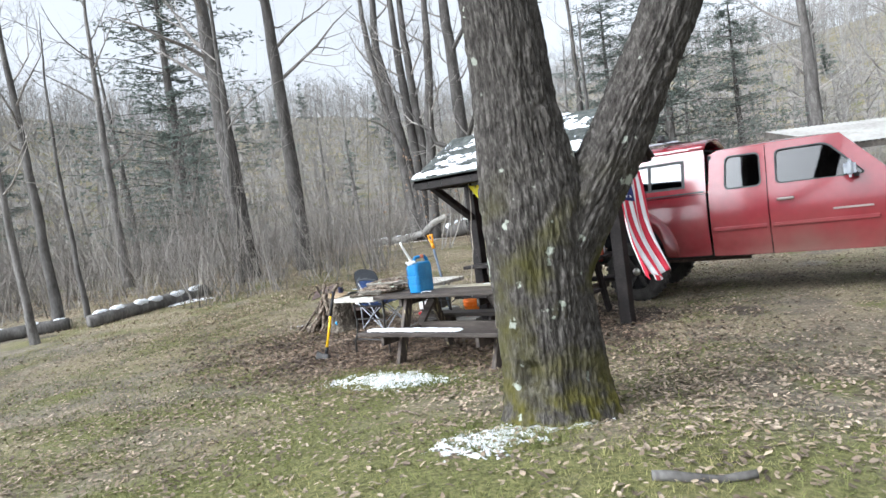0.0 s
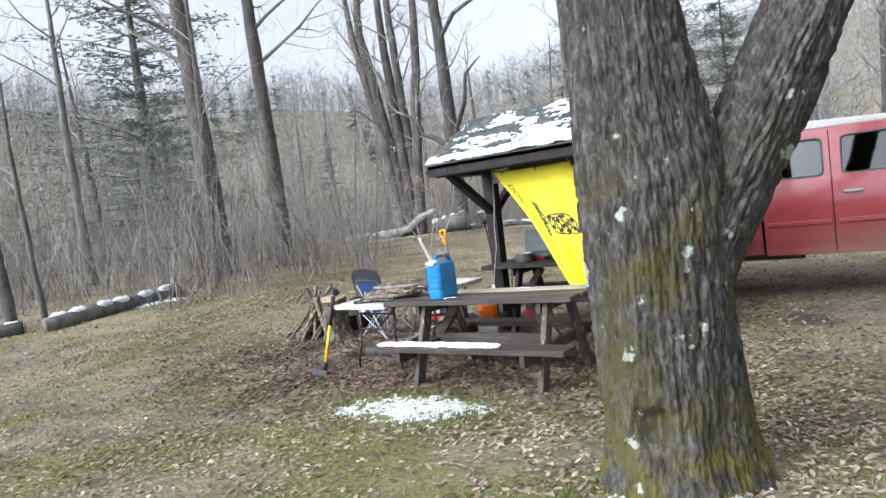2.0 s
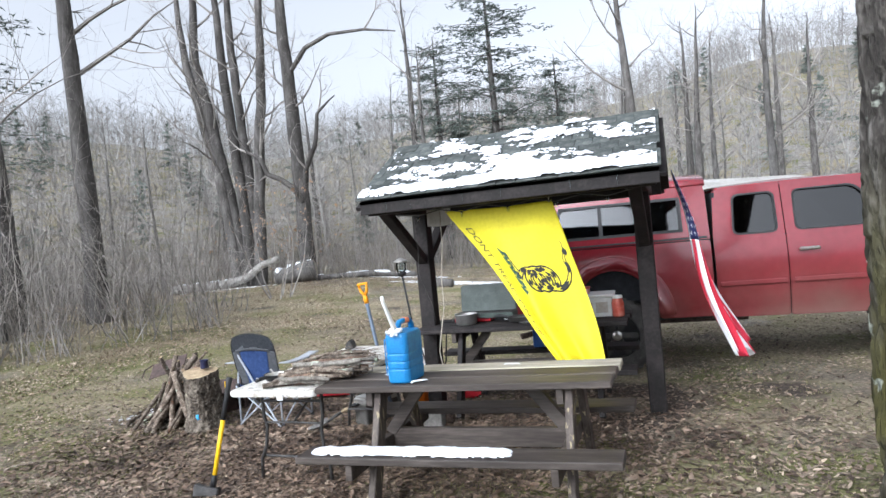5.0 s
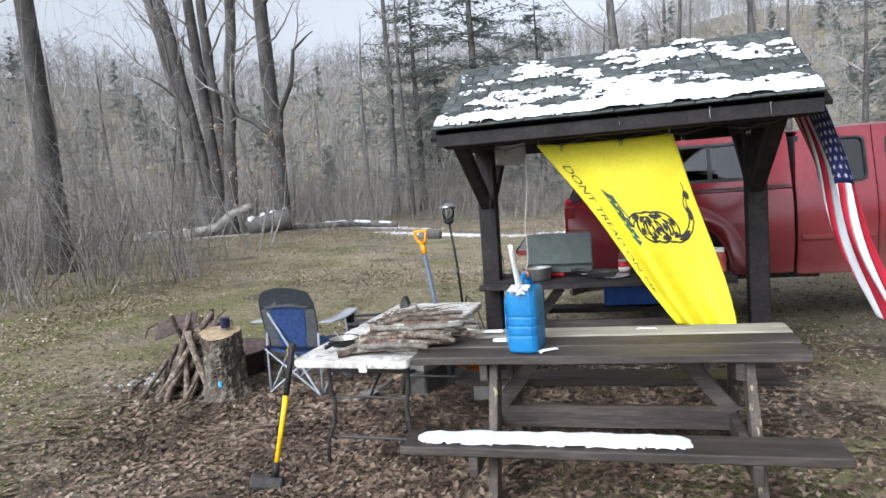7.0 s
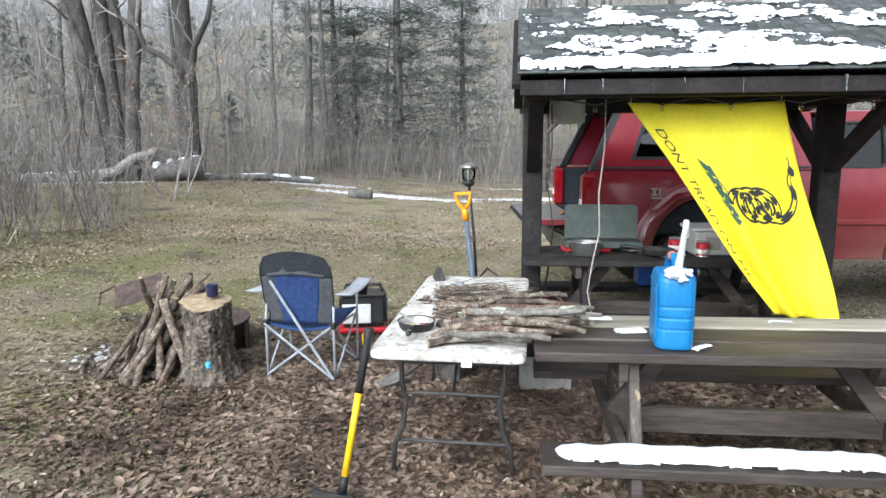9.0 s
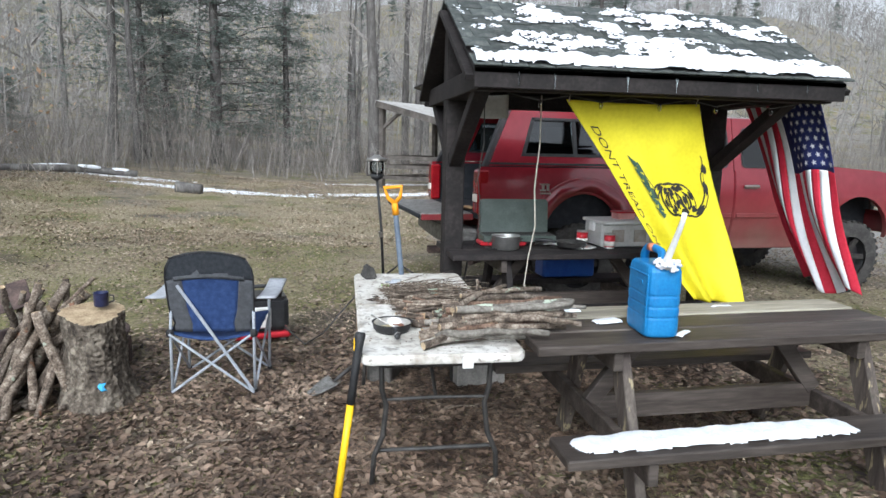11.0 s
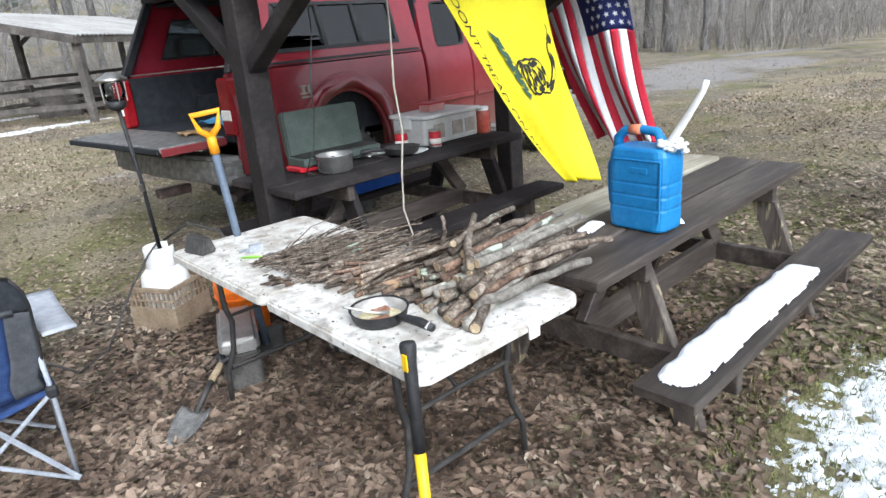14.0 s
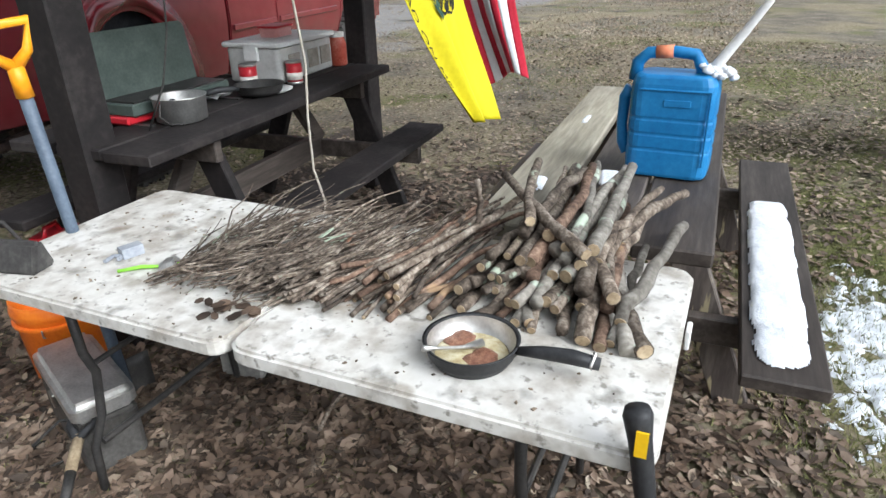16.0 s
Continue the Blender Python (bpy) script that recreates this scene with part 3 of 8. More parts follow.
snow_patch("snow_patch", -4.62, 4.66, 0.98, 0.50, 12, 1.0, "patch of melting snow on thin grass beside the picnic table")
snow_patch("snow_patch", -2.24, 3.12, 0.36, 0.52, -12, 4.0, "broken crust of snow at the foot of the oak", 0.45)
snow_patch("snow_patch", -1.90, 3.50, 0.26, 0.10, 62, 5.0, "thin crust of snow against the roots of the oak", 0.45)
for x, y, rx, ry, turn, sd in ((-4.5, 22.3, 3.2, 0.5, 8, 2.0), (-9.5, 21.6, 3.2, 0.55, -5, 3.0), (-13.5, 23.2, 3.2, 0.55, 0, 6.0), (-3.0, 26.5, 4.5, 0.5, 5, 7.0), (-15.6, 8.6, 0.9, 0.35, 60, 8.0), (9.5, 19.0, 4.0, 0.4, 10, 9.0), (15.5, 21.5, 3.0, 0.4, -20, 10.0), (-18.0, 21.0, 2.4, 0.5, 30, 11.0)):
    snow_patch("snow_patch", x, y, rx, ry, turn, sd, "thin strip of old snow along the edge of the clearing", 0.42, 0.02)


# ---- picnic tables ----
def picnic_table(m, label, group, top_mats, depth, bench_w, leg_mat):
    """Three-plank top, two benches on cross bearers, four splayed legs, diagonal braces. Runs along x, centred."""
    th = thing("picnic_table", m, label, "picnic table", group)
    L, H, w = 2.02, 0.80, (depth - 0.03) / 3
    for i in range(3):
        y = -depth / 2 + w / 2 + i * (w + 0.015) + (0.018 if i == 2 else 0)
        part("top_plank", MB().box((0.01 * (i - 1), y, H - 0.022), (L, w, 0.045)), top_mats[i], th, bevel=0.006)
    for sgn in (-1, 1):
        part("bench_plank", MB().box((0.03, sgn * 0.57, 0.412), (2.06, bench_w, 0.045)), top_mats[0], th, bevel=0.006)
    for x in (-0.62, 0.68):
        part("cross_bearer", MB().box((x, 0, 0.339), (0.045, 1.36, 0.10)), M["table_dark"], th, bevel=0.004)
        part("top_bearer", MB().box((x, 0, H - 0.045 - 0.05), (0.045, depth - 0.06, 0.095)), M["table_dark"], th, bevel=0.004)
        for sgn in (-1, 1):
            part("leg", MB().beam((x + 0.05, sgn * 0.20, H - 0.05), (x + 0.05, sgn * 0.50, -0.02), 0.05, 0.115, (0, 1, 0)), leg_mat, th, bevel=0.005)
        inner = 0.25 if x < 0 else -0.25
        part("brace", MB().beam((x + 0.0, 0, 0.39), (x + inner, 0, H - 0.09), 0.085, 0.05, (0, 1, 0)), M["table_dark"], th, bevel=0.004)
    part("stretcher", MB().box((0.03, 0, 0.36), (1.3, 0.045, 0.13)), M["table_dark"], th, bevel=0.004)
    return th


T1 = (-4.45, 5.77)
picnic_table(pose(T1[0], T1[1], 0, 0, -0.6, 0.4), "weathered brown wooden picnic table with one pale bare plank", "picnic tables", (M["table_dark"], M["table_dark"], M["table_pale"]), 0.67, 0.235, M["leg_worn"])
T2 = (-4.50, 7.72)
picnic_table(pose(T2[0], T2[1], 0.085, 0, 0, 2.0), "dark stained picnic table used as an outdoor kitchen", "picnic tables", (M["shelter"], M["shelter"], M["shelter"]), 0.72, 0.235, M["shelter"])


def snow_bar(m, lx, ly, seed, h=0.03):
    """Leftover snow on a plank: a low rounded crust with a ragged rim."""
    st = 0.006
    v, f, key = [], [], {}
    nx, ny = int(lx / 2 / st) + 6, int(ly / 2 / st) + 4

    def dens(i, j):
        x, y = i * st, j * st
        q = Vector((x * 9, y * 9, seed))
        return 1.5 * (1 - (abs(x) / (lx / 2)) ** 8 - (abs(y) / (ly / 2)) ** 4) + 0.75 * noise.noise(q) + 0.3 * noise.noise(q * 2.2)

    def vert(i, j):
        if (i, j) not in key:
            d = max(0.0, dens(i, j))
            key[i, j] = len(v)
            v.append((i * st, j * st, 0.001 + h * min(1, d / 1.5) ** 0.6 + 0.1 * h * noise.noise(Vector((i * st * 45, j * st * 45, seed)))))
        return key[i, j]

    for i in range(-nx, nx):
        for j in range(-ny, ny):
            if dens(i + 0.5, j + 0.5) > 0.05:
                f.append((vert(i, j), vert(i + 1, j), vert(i + 1, j + 1), vert(i, j + 1)))
    ob = new("snow_strip", cloud("snow_strip", v, f, M["snow"], True))
    ob.matrix_world = m
    return tagged(ob, "strip of leftover snow lying on the picnic table's planks", "snow", kind="stuff")


snow_bar(pose(-4.71, 5.205, 0.4335, 0, -0.6, 0.4), 1.36, 0.165, 3, 0.022)
for x, y, lx, ly, tn in ((-5.0, 5.78, 0.16, 0.07, 10), (-4.72, 5.53, 0.12, 0.04, 40), (-5.12, 6.0, 0.13, 0.05, 5), (-4.2, 6.02, 0.12, 0.03, 0)):
    snow_bar(pose(x, y, 0.802, 0, 0, tn), lx, ly, x * 3, 0.012)


# ---- the shelter ----
def shelter():
    th = thing("picnic_shelter", pose(0, 0, 0), "small gabled picnic shelter of dark stained timber on two posts", "shelter")
    xl, xr, yr, ye, zr, ze = -5.56, -3.10, 7.57, 1.02, 2.69, 2.13
    for x in (-5.455, -3.30):
        part("post", MB().box((x, yr + 0.12, 1.26), (0.15, 0.15, 2.6)), M["shelter"], th, bevel=0.008)
        for sgn in (-1, 1):
            part("brace", MB().beam((x, yr + 0.12 + sgn * 0.05, 1.55), (x, yr + 0.06 + sgn * 0.86, 2.06), 0.08, 0.10, (1, 0, 0)), M["shelter"], th, bevel=0.006)
        part("cross_tie", MB().box((x, yr, 2.08), (0.16, 1.84, 0.14)), M["shelter"], th, bevel=0.006)
    for sgn in (-1, 1):
        part("eave_beam", MB().box(((xl + xr) / 2, yr + sgn * 0.90, 2.068), (xr - xl - 0.06, 0.10, 0.125)), M["shelter"], th, bevel=0.006)
        part("fascia", MB().box(((xl + xr) / 2, yr + sgn * (ye - 0.015), ze - 0.058), (xr - xl, 0.03, 0.115)), M["shelter"], th, bevel=0.003)
        for x in (xl + 0.02, xr - 0.02):
            part("barge_board", MB().beam((x, yr + sgn * (ye - 0.02), ze - 0.06), (x, yr + sgn * 0.012, zr - 0.07), 0.035, 0.14, (1, 0, 0)), M["shelter"], th, bevel=0.003)
        for k in range(5):
            x = xl + 0.3 + k * (xr - xl - 0.6) / 4
            part("rafter", MB().beam((x, yr + sgn * (ye - 0.06), ze - 0.055), (x, yr + sgn * 0.012, zr - 0.075), 0.04, 0.09, (1, 0, 0)), M["shelter"], th)
        deck = MB().slab([(0, 0), (1, 0), (1, 1), (0, 1)], 0, 1)
        deck.v = [(xl + x * (xr - xl), yr + sgn * y * ye, zr - (zr - ze) * y - 0.028 + 0.024 * z) for x, y, z in deck.v]
        part("roof_deck", deck, M["shelter"], th)
    part("ridge_board", MB().box(((xl + xr) / 2, yr, zr - 0.12), (xr - xl - 0.1, 0.04, 0.16)), M["shelter"], th)
    # shingle courses, each piece lapped over the one below
    slope = math.atan2(zr - ze, ye)
    run = math.hypot(zr - ze, ye) + 0.03
    meshes = [MB().box((0, 0, 0), (w, 0.17, 0.010)).mesh("shingle", M["shingle"], bevel=0.002) for w in (0.145, 0.16, 0.175)]
    for sgn in (-1, 1):
        for r in range(8):
            x, k = xl - 0.02 - (0.09 if r % 2 else 0), r
            while x < xr + 0.0:
                j = int(rng.integers(0, 3))
                w = (0.145, 0.16, 0.175)[j]
                a, b = max(x, xl - 0.02), min(x + w, xr + 0.02)
                if b - a > 0.06:
                    d = 0.06 + r * (run - 0.10) / 7.6
                    y, z = yr + sgn * (ye + 0.025 - d * math.cos(slope)), ze + 0.012 + d * math.sin(slope) + 0.004 + float(rng.uniform(0, 0.004))
                    sh = new("shingle", meshes[j])
                    sh.parent = th
                    sh.matrix_basis = Matrix.Translation(((a + b) / 2, y, z)) @ Euler((-sgn * (slope - 0.03), 0, 0)).to_matrix().to_4x4() @ Matrix.Diagonal(((b - a - 0.006) / w, 1, 1, 1))
                x += w
    part("ridge_cap", MB().slab([(-0.10, -0.055), (0, 0.0), (0.10, -0.055), (0.10, -0.04), (0, 0.018), (-0.10, -0.04)], xl - 0.02, xr + 0.02, pose(0, yr, zr + 0.012, 0, 0, 90) @ Matrix.Diagonal((1, -1, 1, 1))), M["shingle"], th)
    # broken snow on the front slope: a full band at the eave, scraps above
    v, f, key = [], [], {}
    nx, ny, st = int((xr - xl) / 0.014), int(run / 0.014), 0.014

    def dens(i, j):
        x, d = i * st, j * st
        q = Vector((x * 4.2, d * 7.0, 2.0))
        band = 1.1 * math.exp(-((d - 0.06) / 0.11) ** 2) - (0.7 if d < 0.02 else 0)
        mid = 0.25 * math.exp(-((x - 1.45) / 0.75) ** 2)
        course = 0.12 * math.sin(d * 6.28319 / 0.128 + 2.0)
        return band + mid + 0.75 * noise.noise(q * 0.6) + 0.55 * noise.noise(q) + 0.5 * noise.noise(q * 2.7) + 0.45 * noise.noise(q * 6.3) + course - 0.27 - 0.55 * max(0, d / run - 0.8) * 5

    def vert(i, j):
        if (i, j) not in key:
            x, d = i * st, j * st
            key[i, j] = len(v)
            y, z = yr - (ye + 0.045 - d * math.cos(slope)), ze + 0.018 + d * math.sin(slope) + 0.008
            v.append((xl + x, y, z + min(0.022, 0.05 * max(0, dens(i, j))) + 0.005 * noise.noise(Vector((x * 22, d * 22, 0)))))
        return key[i, j]

    for i in range(nx):
        for j in range(ny):
            if dens(i + 0.5, j + 0.5) > 0:
                f.append((vert(i, j), vert(i + 1, j), vert(i + 1, j + 1), vert(i, j + 1)))
    sn = new("roof_snow", cloud("roof_snow", v, f, M["snow"], True))
    tagged(sn, "melting snow clinging to the shingles of the shelter roof", "snow", kind="stuff")
    # icicles along the eave
    for x in (-5.3, -5.08, -4.62, -4.3, -3.75, -3.4):
        ic = MB().tube([(x, yr - ye - 0.03, ze - 0.02), (x, yr - ye - 0.03, ze - 0.07), (x + 0.002, yr - ye - 0.03, ze - 0.12)], [0.006, 0.004, 0.001], 6)
        part("icicle", ic, M["glass_clear"], th, "thin clear icicle")
    return th


shelter()


# ---- flags ----
def cloth_y(u, v):
    """Yellow flag: hung by its short edge, drawn to the right and forward by the wind, folded along its free edge."""
    lx = -4.89 + 0.93 * u
    drop = 1.36 * v
    shift = 0.93 * v ** 1.06 * (1 - u) + u * (0.32 * v + 0.06 * math.sin(math.pi * v))
    x = lx + shift + 0.03 * math.sin(v * 5 + u * 3)
    y = 6.83 - 0.16 * v * v + 0.045 * math.sin(u * 7 + v * 4) * v + 0.05 * (1 - u) * v * math.sin(u * 15)
    return (x, y, 1.985 - drop * (1 - 0.05 * (1 - u)) + 0.03 * math.sin(math.pi * u) * (v - 1) * 0.4)


def cloth_us(u, v):
    """Striped flag: hung by its short edge along the gable, canton at the near end, its tail lifted by the wind."""
    y = 6.90 + 0.86 * u * (1 - 0.35 * v)
    x = -3.02 + 0.40 * v ** 1.3 + 0.07 * math.sin(u * 13 + v * 3) * v + 0.03 * math.sin(v * 7)
    return (x, y - 0.15 * v, 2.13 - 1.46 * v + 0.05 * math.sin(u * 9) * v)


def pressed(fn, inner, lift, nx, ny):
    """A piece printed on a cloth: inner(u, v) -> cloth's own u, v; laid just off both faces."""
    def on(u, v):
        a, b = inner(u, v)
        p = Vector(fn(a, b))
        n = (Vector(fn(a + 0.01, b)) - p).cross(Vector(fn(a, b + 0.01)) - p).normalized()
        return p + n * lift
    return MB().sheet(on, nx, ny)


def yellow_flag():
    th = thing("yellow_flag", pose(0, 0, 0), "bright yellow flag with a coiled snake hung from a beam", "flag")
    part("cloth", MB().sheet(cloth_y, 44, 60, 0.002), M["yellow_cloth"], th, smooth=True)

    def strip(name, path, width, mat, lift):
        pts = [Vector((a, b, 0)) for a, b in path]

        def inner(u, v):
            s = v * (len(pts) - 1)
            i = min(int(s), len(pts) - 2)
            p = pts[i].lerp(pts[i + 1], s - i)
            d = (pts[i + 1] - pts[i]).normalized()
            w = width(v) * (u - 0.5)
            return p.x - d.y * w / 0.92, p.y + d.x * w / 1.36
        for side in (1, -1):
            part(name, pressed(cloth_y, inner, side * lift + (0 if side > 0 else -0.002), 3, len(path) * 3), mat, th, smooth=True)

    # the snake: a rattle at one end, three open coils, a raised neck and head
    path = [(0.27, 0.30), (0.28, 0.36), (0.31, 0.42)]
    for k in range(49):
        q = math.pi * (1.0 + 6.0 * k / 48)
        path.append((0.41 + 0.27 * k / 48 + 0.10 * math.cos(q), 0.475 + 0.062 * math.sin(q)))
    path += [(0.66, 0.535), (0.72, 0.545), (0.79, 0.53), (0.86, 0.495), (0.905, 0.45), (0.915, 0.41), (0.90, 0.375), (0.905, 0.345), (0.93, 0.325)]
    strip("snake_print", path, lambda v: 0.016 + 0.058 * math.sin(math.pi * min(1, 0.04 + v * 0.96)) ** 0.5, M["ink"], 0.004)
    strip("snake_belly", path, lambda v: 0.006 + 0.034 * math.sin(math.pi * min(1, 0.04 + v * 0.96)) ** 0.5, M["yellow_cloth"], 0.0075)
    for k in range(2, len(path) - 3, 3):
        strip("snake_marking", path[k:k + 3], lambda v: 0.004 + 0.034 * math.sin(math.pi * v), M["ink"], 0.0105)
    strip("snake_head", [(0.925, 0.335), (0.935, 0.315), (0.93, 0.29)], lambda v: 0.05 * math.sin(math.pi * (0.25 + 0.7 * v)), M["ink"], 0.0075)
    strip("snake_tongue", [(0.93, 0.292), (0.935, 0.265), (0.925, 0.25)], lambda v: 0.008, M["ink"], 0.0075)
    for k in range(9):
        b = 0.26 + 0.032 * k
        strip("grass_print", [(0.26 + 0.006 * k, b + 0.05), (0.225 + 0.005 * k + 0.05 * (k % 2), b)], lambda v: 0.04 * (1.1 - v), M["ink_green"], 0.012)
    cu = bpy.data.curves.new("lettering", "FONT")
    cu.body, cu.size, cu.extrude = "DONT TREAD ON ME", 1.0, 0.0
    tmp = bpy.data.objects.new("lettering", cu)
    me = bpy.data.meshes.new_from_object(tmp)
    wid = max(v.co.x for v in me.vertices)
    letters = bmesh.new()
    letters.from_mesh(me)
    left = set(letters.verts)
    while left:
        heap, island = [left.pop()], []
        while heap:
            v = heap.pop()
            island.append(v)
            for e in v.link_edges:
                o = e.other_vert(v)
                if o in left:
                    left.remove(o)
                    heap.append(o)
        number = {v: i for i, v in enumerate(island)}
        faces = [tuple(number[v] for v in f.verts) for f in letters.faces if f.verts[0] in number]
        for lift in (0.004, -0.006):
            vs = []
            for v in island:
                a, b = 0.055 + 0.085 * v.co.y, 0.12 + 0.72 * v.co.x / wid
                p = Vector(cloth_y(a, b))
                n = (Vector(cloth_y(a + 0.01, b)) - p).cross(Vector(cloth_y(a, b + 0.01)) - p).normalized()
                vs.append(p + n * lift)
            part("letter", MB().add(vs, faces), M["ink"], th)
    letters.free()
    for u in (0.02, 0.98):
        part("grommet", MB().tube([(-4.89 + 0.93 * u, 6.83, 1.97), (-4.89 + 0.93 * u, 6.80, 2.04)], 0.004, 6), M["rope"], th, "short cord tie")


def striped_flag():
    th = thing("striped_flag", pose(0, 0, 0), "red and white striped flag with a dark blue corner", "flag")
    for k in range(13):
        a, b = k / 13, (k + 1) / 13
        v0 = 0.4 if k < 7 else 0.0
        part("stripe", MB().sheet(lambda u, v, a=a, b=b, v0=v0: cloth_us(a + (b - a) * u, v0 + (1 - v0) * v), 3, 40, 0.002), M["flag_red"] if k % 2 == 0 else M["flag_white"], th, smooth=True)
    part("canton", MB().sheet(lambda u, v: cloth_us(7 / 13 * u, 0.4 * v), 12, 16, 0.002), M["flag_blue"], th, "dark blue starred corner", smooth=True)
    star = [(0.5 if k % 2 else 1.0) for k in range(10)]
    for side in (0.004, -0.006):
        for r in range(9):
            for c in range(6 if r % 2 == 0 else 5):
                cu, cv = (0.06 + (0 if r % 2 == 0 else 0.075) + c * 0.15), 0.08 + r * 0.104
                vs = []
                for k in range(10):
                    rad = 0.042 * star[k] * (1 if k % 2 == 0 else 0.8)
                    a, b = 7 / 13 * (cu + rad * 1.25 * math.cos(k * 0.628)), 0.4 * (cv + rad * math.sin(k * 0.628))
                    p = Vector(cloth_us(a, b))
                    n = (Vector(cloth_us(a + 0.01, b)) - p).cross(Vector(cloth_us(a, b + 0.01)) - p).normalized()
                    vs.append(p + n * side)
                part("star", MB().add(vs, [tuple(range(10))]), M["flag_white"], th)


yellow_flag()
striped_flag()


# ---- pickup truck ----
def truck():
    th = thing("pickup_truck", pose(-4.908, 9.144, 0.0, 0, 0, 5.2), "dusty red pickup truck with a canopy over the bed, tailgate open", "truck")
    th.scale = (1.025, 1.025, 1.025)
    W, TY, belt = 1.96, 0.055, 1.44
    red, blk = M["truck_red"], M["truck_inside"]

    def lean(mb, k=0.22):
        """Leans the sides inward above the belt line, and rounds them under towards the sill."""
        out = []
        for x, y, z in mb.v:
            if y < W / 2:
                y += k * max(0, z - belt) + 0.25 * max(0, 0.85 - z) ** 2 + 0.03 * max(0, x - 5.0) ** 2 * 3
            else:
                y -= k * max(0, z - belt) + 0.25 * max(0, 0.85 - z) ** 2 + 0.03 * max(0, x - 5.0) ** 2 * 3
            out.append((x, y, z))
        mb.v = out
        return mb

    def bulge(z):
        return 0.055 * max(0.0, 1 - abs((z - 1.06) / 0.42) ** 2.2)

    def skin(mb, extra=0.0):
        """A pressed panel: the sides swell outward below the belt line, smooth but for its own edges."""
        bm = bmesh.new()
        vs = [bm.verts.new(v) for v in lean(mb).v]
        for f in mb.f:
            bm.faces.new([vs[i] for i in f])
        bmesh.ops.recalc_face_normals(bm, faces=bm.faces)
        bmesh.ops.bevel(bm, geom=[e for e in bm.edges if e.is_manifold and e.calc_face_angle(0) > 0.9], offset=0.009, segments=2, affect="EDGES", clamp_overlap=True)
        for k in range(13):
            bmesh.ops.bisect_plane(bm, geom=bm.verts[:] + bm.edges[:] + bm.faces[:], dist=1e-4, plane_co=(0, 0, 0.64 + 0.064 * k), plane_no=(0, 0, 1))
        for v in bm.verts:
            v.co.y += (-1 if v.co.y < W / 2 else 1) * (bulge(v.co.z) + extra)
        for f in bm.faces:
            f.smooth = True
        for e in bm.edges:
            e.smooth = e.calc_face_angle(0) < 0.7
        me = bpy.data.meshes.new("panel")
        bm.to_mesh(me)
        bm.free()
        me.materials.append(red)
        return me

    def arch(cx, cz, rx, rz, a0=180, a1=0, n=12):
        return [(cx + rx * math.cos(radians(a0 + (a1 - a0) * i / n)), cz + rz * math.sin(radians(a0 + (a1 - a0) * i / n))) for i in range(n + 1)]

    def rounded(poly, r, inset=0.0, n=5):
        """A polygon with rounded corners, drawn in or let out."""
        out, c = [], Vector((sum(p[0] for p in poly) / len(poly), sum(p[1] for p in poly) / len(poly)))
        for i, p in enumerate(poly):
            p, a, b = Vector(p), Vector(poly[i - 1]), Vector(poly[(i + 1) % len(poly)])
            u, w = (a - p).normalized(), (b - p).normalized()
            s0, s1 = p + u * r, p + w * r
            for k in range(n + 1):
                t = k / n
                q = s0 * (1 - t) ** 2 + p * 2 * t * (1 - t) + s1 * t * t
                q = q + (c - q).normalized() * inset
                out.append((q.x, q.y))
        return out

    def holed(region, hole, r, y0, y1, inset=0.0):
        """A panel with a rounded opening through it."""
        inner = rounded(hole, r, inset)
        c = Vector((sum(p[0] for p in inner) / len(inner), sum(p[1] for p in inner) / len(inner)))

        def cast(poly, a):
            d, best = Vector((math.cos(a), math.sin(a))), 9.0
            for i in range(len(poly)):
                p, e = Vector(poly[i]) - c, Vector(poly[(i + 1) % len(poly)]) - Vector(poly[i])
                den = d.x * e.y - d.y * e.x
                if abs(den) > 1e-9:
                    t, w = (p.x * e.y - p.y * e.x) / den, (p.x * d.y - p.y * d.x) / den
                    if t > 0 and -1e-6 <= w <= 1 + 1e-6:
                        best = min(best, t)
            return c + d * best
        angles = sorted([math.atan2(p[1] - c.y, p[0] - c.x) for p in region] + [math.atan2(p[1] - c.y, p[0] - c.x) for p in inner])
        k, mb = len(angles), MB()
        vs = [(q.x, y, q.y) for y in (y0, y1) for poly in (region, inner) for q in (cast(poly, a) for a in angles)]
        fs = []
        for i in range(k):
            j = (i + 1) % k
            fs += [(i, j, k + j, k + i), (2 * k + j, 2 * k + i, 3 * k + i, 3 * k + j), (k + i, k + j, 3 * k + j, 3 * k + i), (j, i, 2 * k + i, 2 * k + j)]
        return mb.add(vs, fs)

    bed = [(0.0, 0.66)] + [(0.55, 0.62)] + arch(1.12, 0.62, 0.47, 0.56) + [(1.65, 0.60), (2.19, 0.60), (2.19, belt), (0.0, belt)]
    for nm, y0, y1 in (("bed_side", 0, TY), ("bed_side", W - TY, W)):
        part(nm, skin(MB().slab(bed, y0, y1)), red, th)
    flare = arch(1.12, 0.62, 0.66, 0.73, 180, 0, 20) + arch(1.12, 0.62, 0.47, 0.56, 0, 180, 20)
    part("wheel_flare", lean(MB().slab(flare, -0.085, 0.01)), red, th, smooth=True, bevel=0.03, segs=4)
    part("bed_floor", MB().box((1.1, W / 2, 0.94), (2.16, W - 0.14, 0.05)), blk, th)
    part("bed_front_wall", MB().box((2.14, W / 2, 1.1), (0.05, W - 0.14, 0.66)), blk, th)
    for y in (TY + 0.012, W - TY - 0.012):
        part("bed_lining", MB().box((1.1, y, 1.12), (2.1, 0.015, 0.6)), blk, th)
    part("wheel_housing", MB().box((1.12, 0.2, 1.06), (0.9, 0.26, 0.24)), blk, th, bevel=0.05)
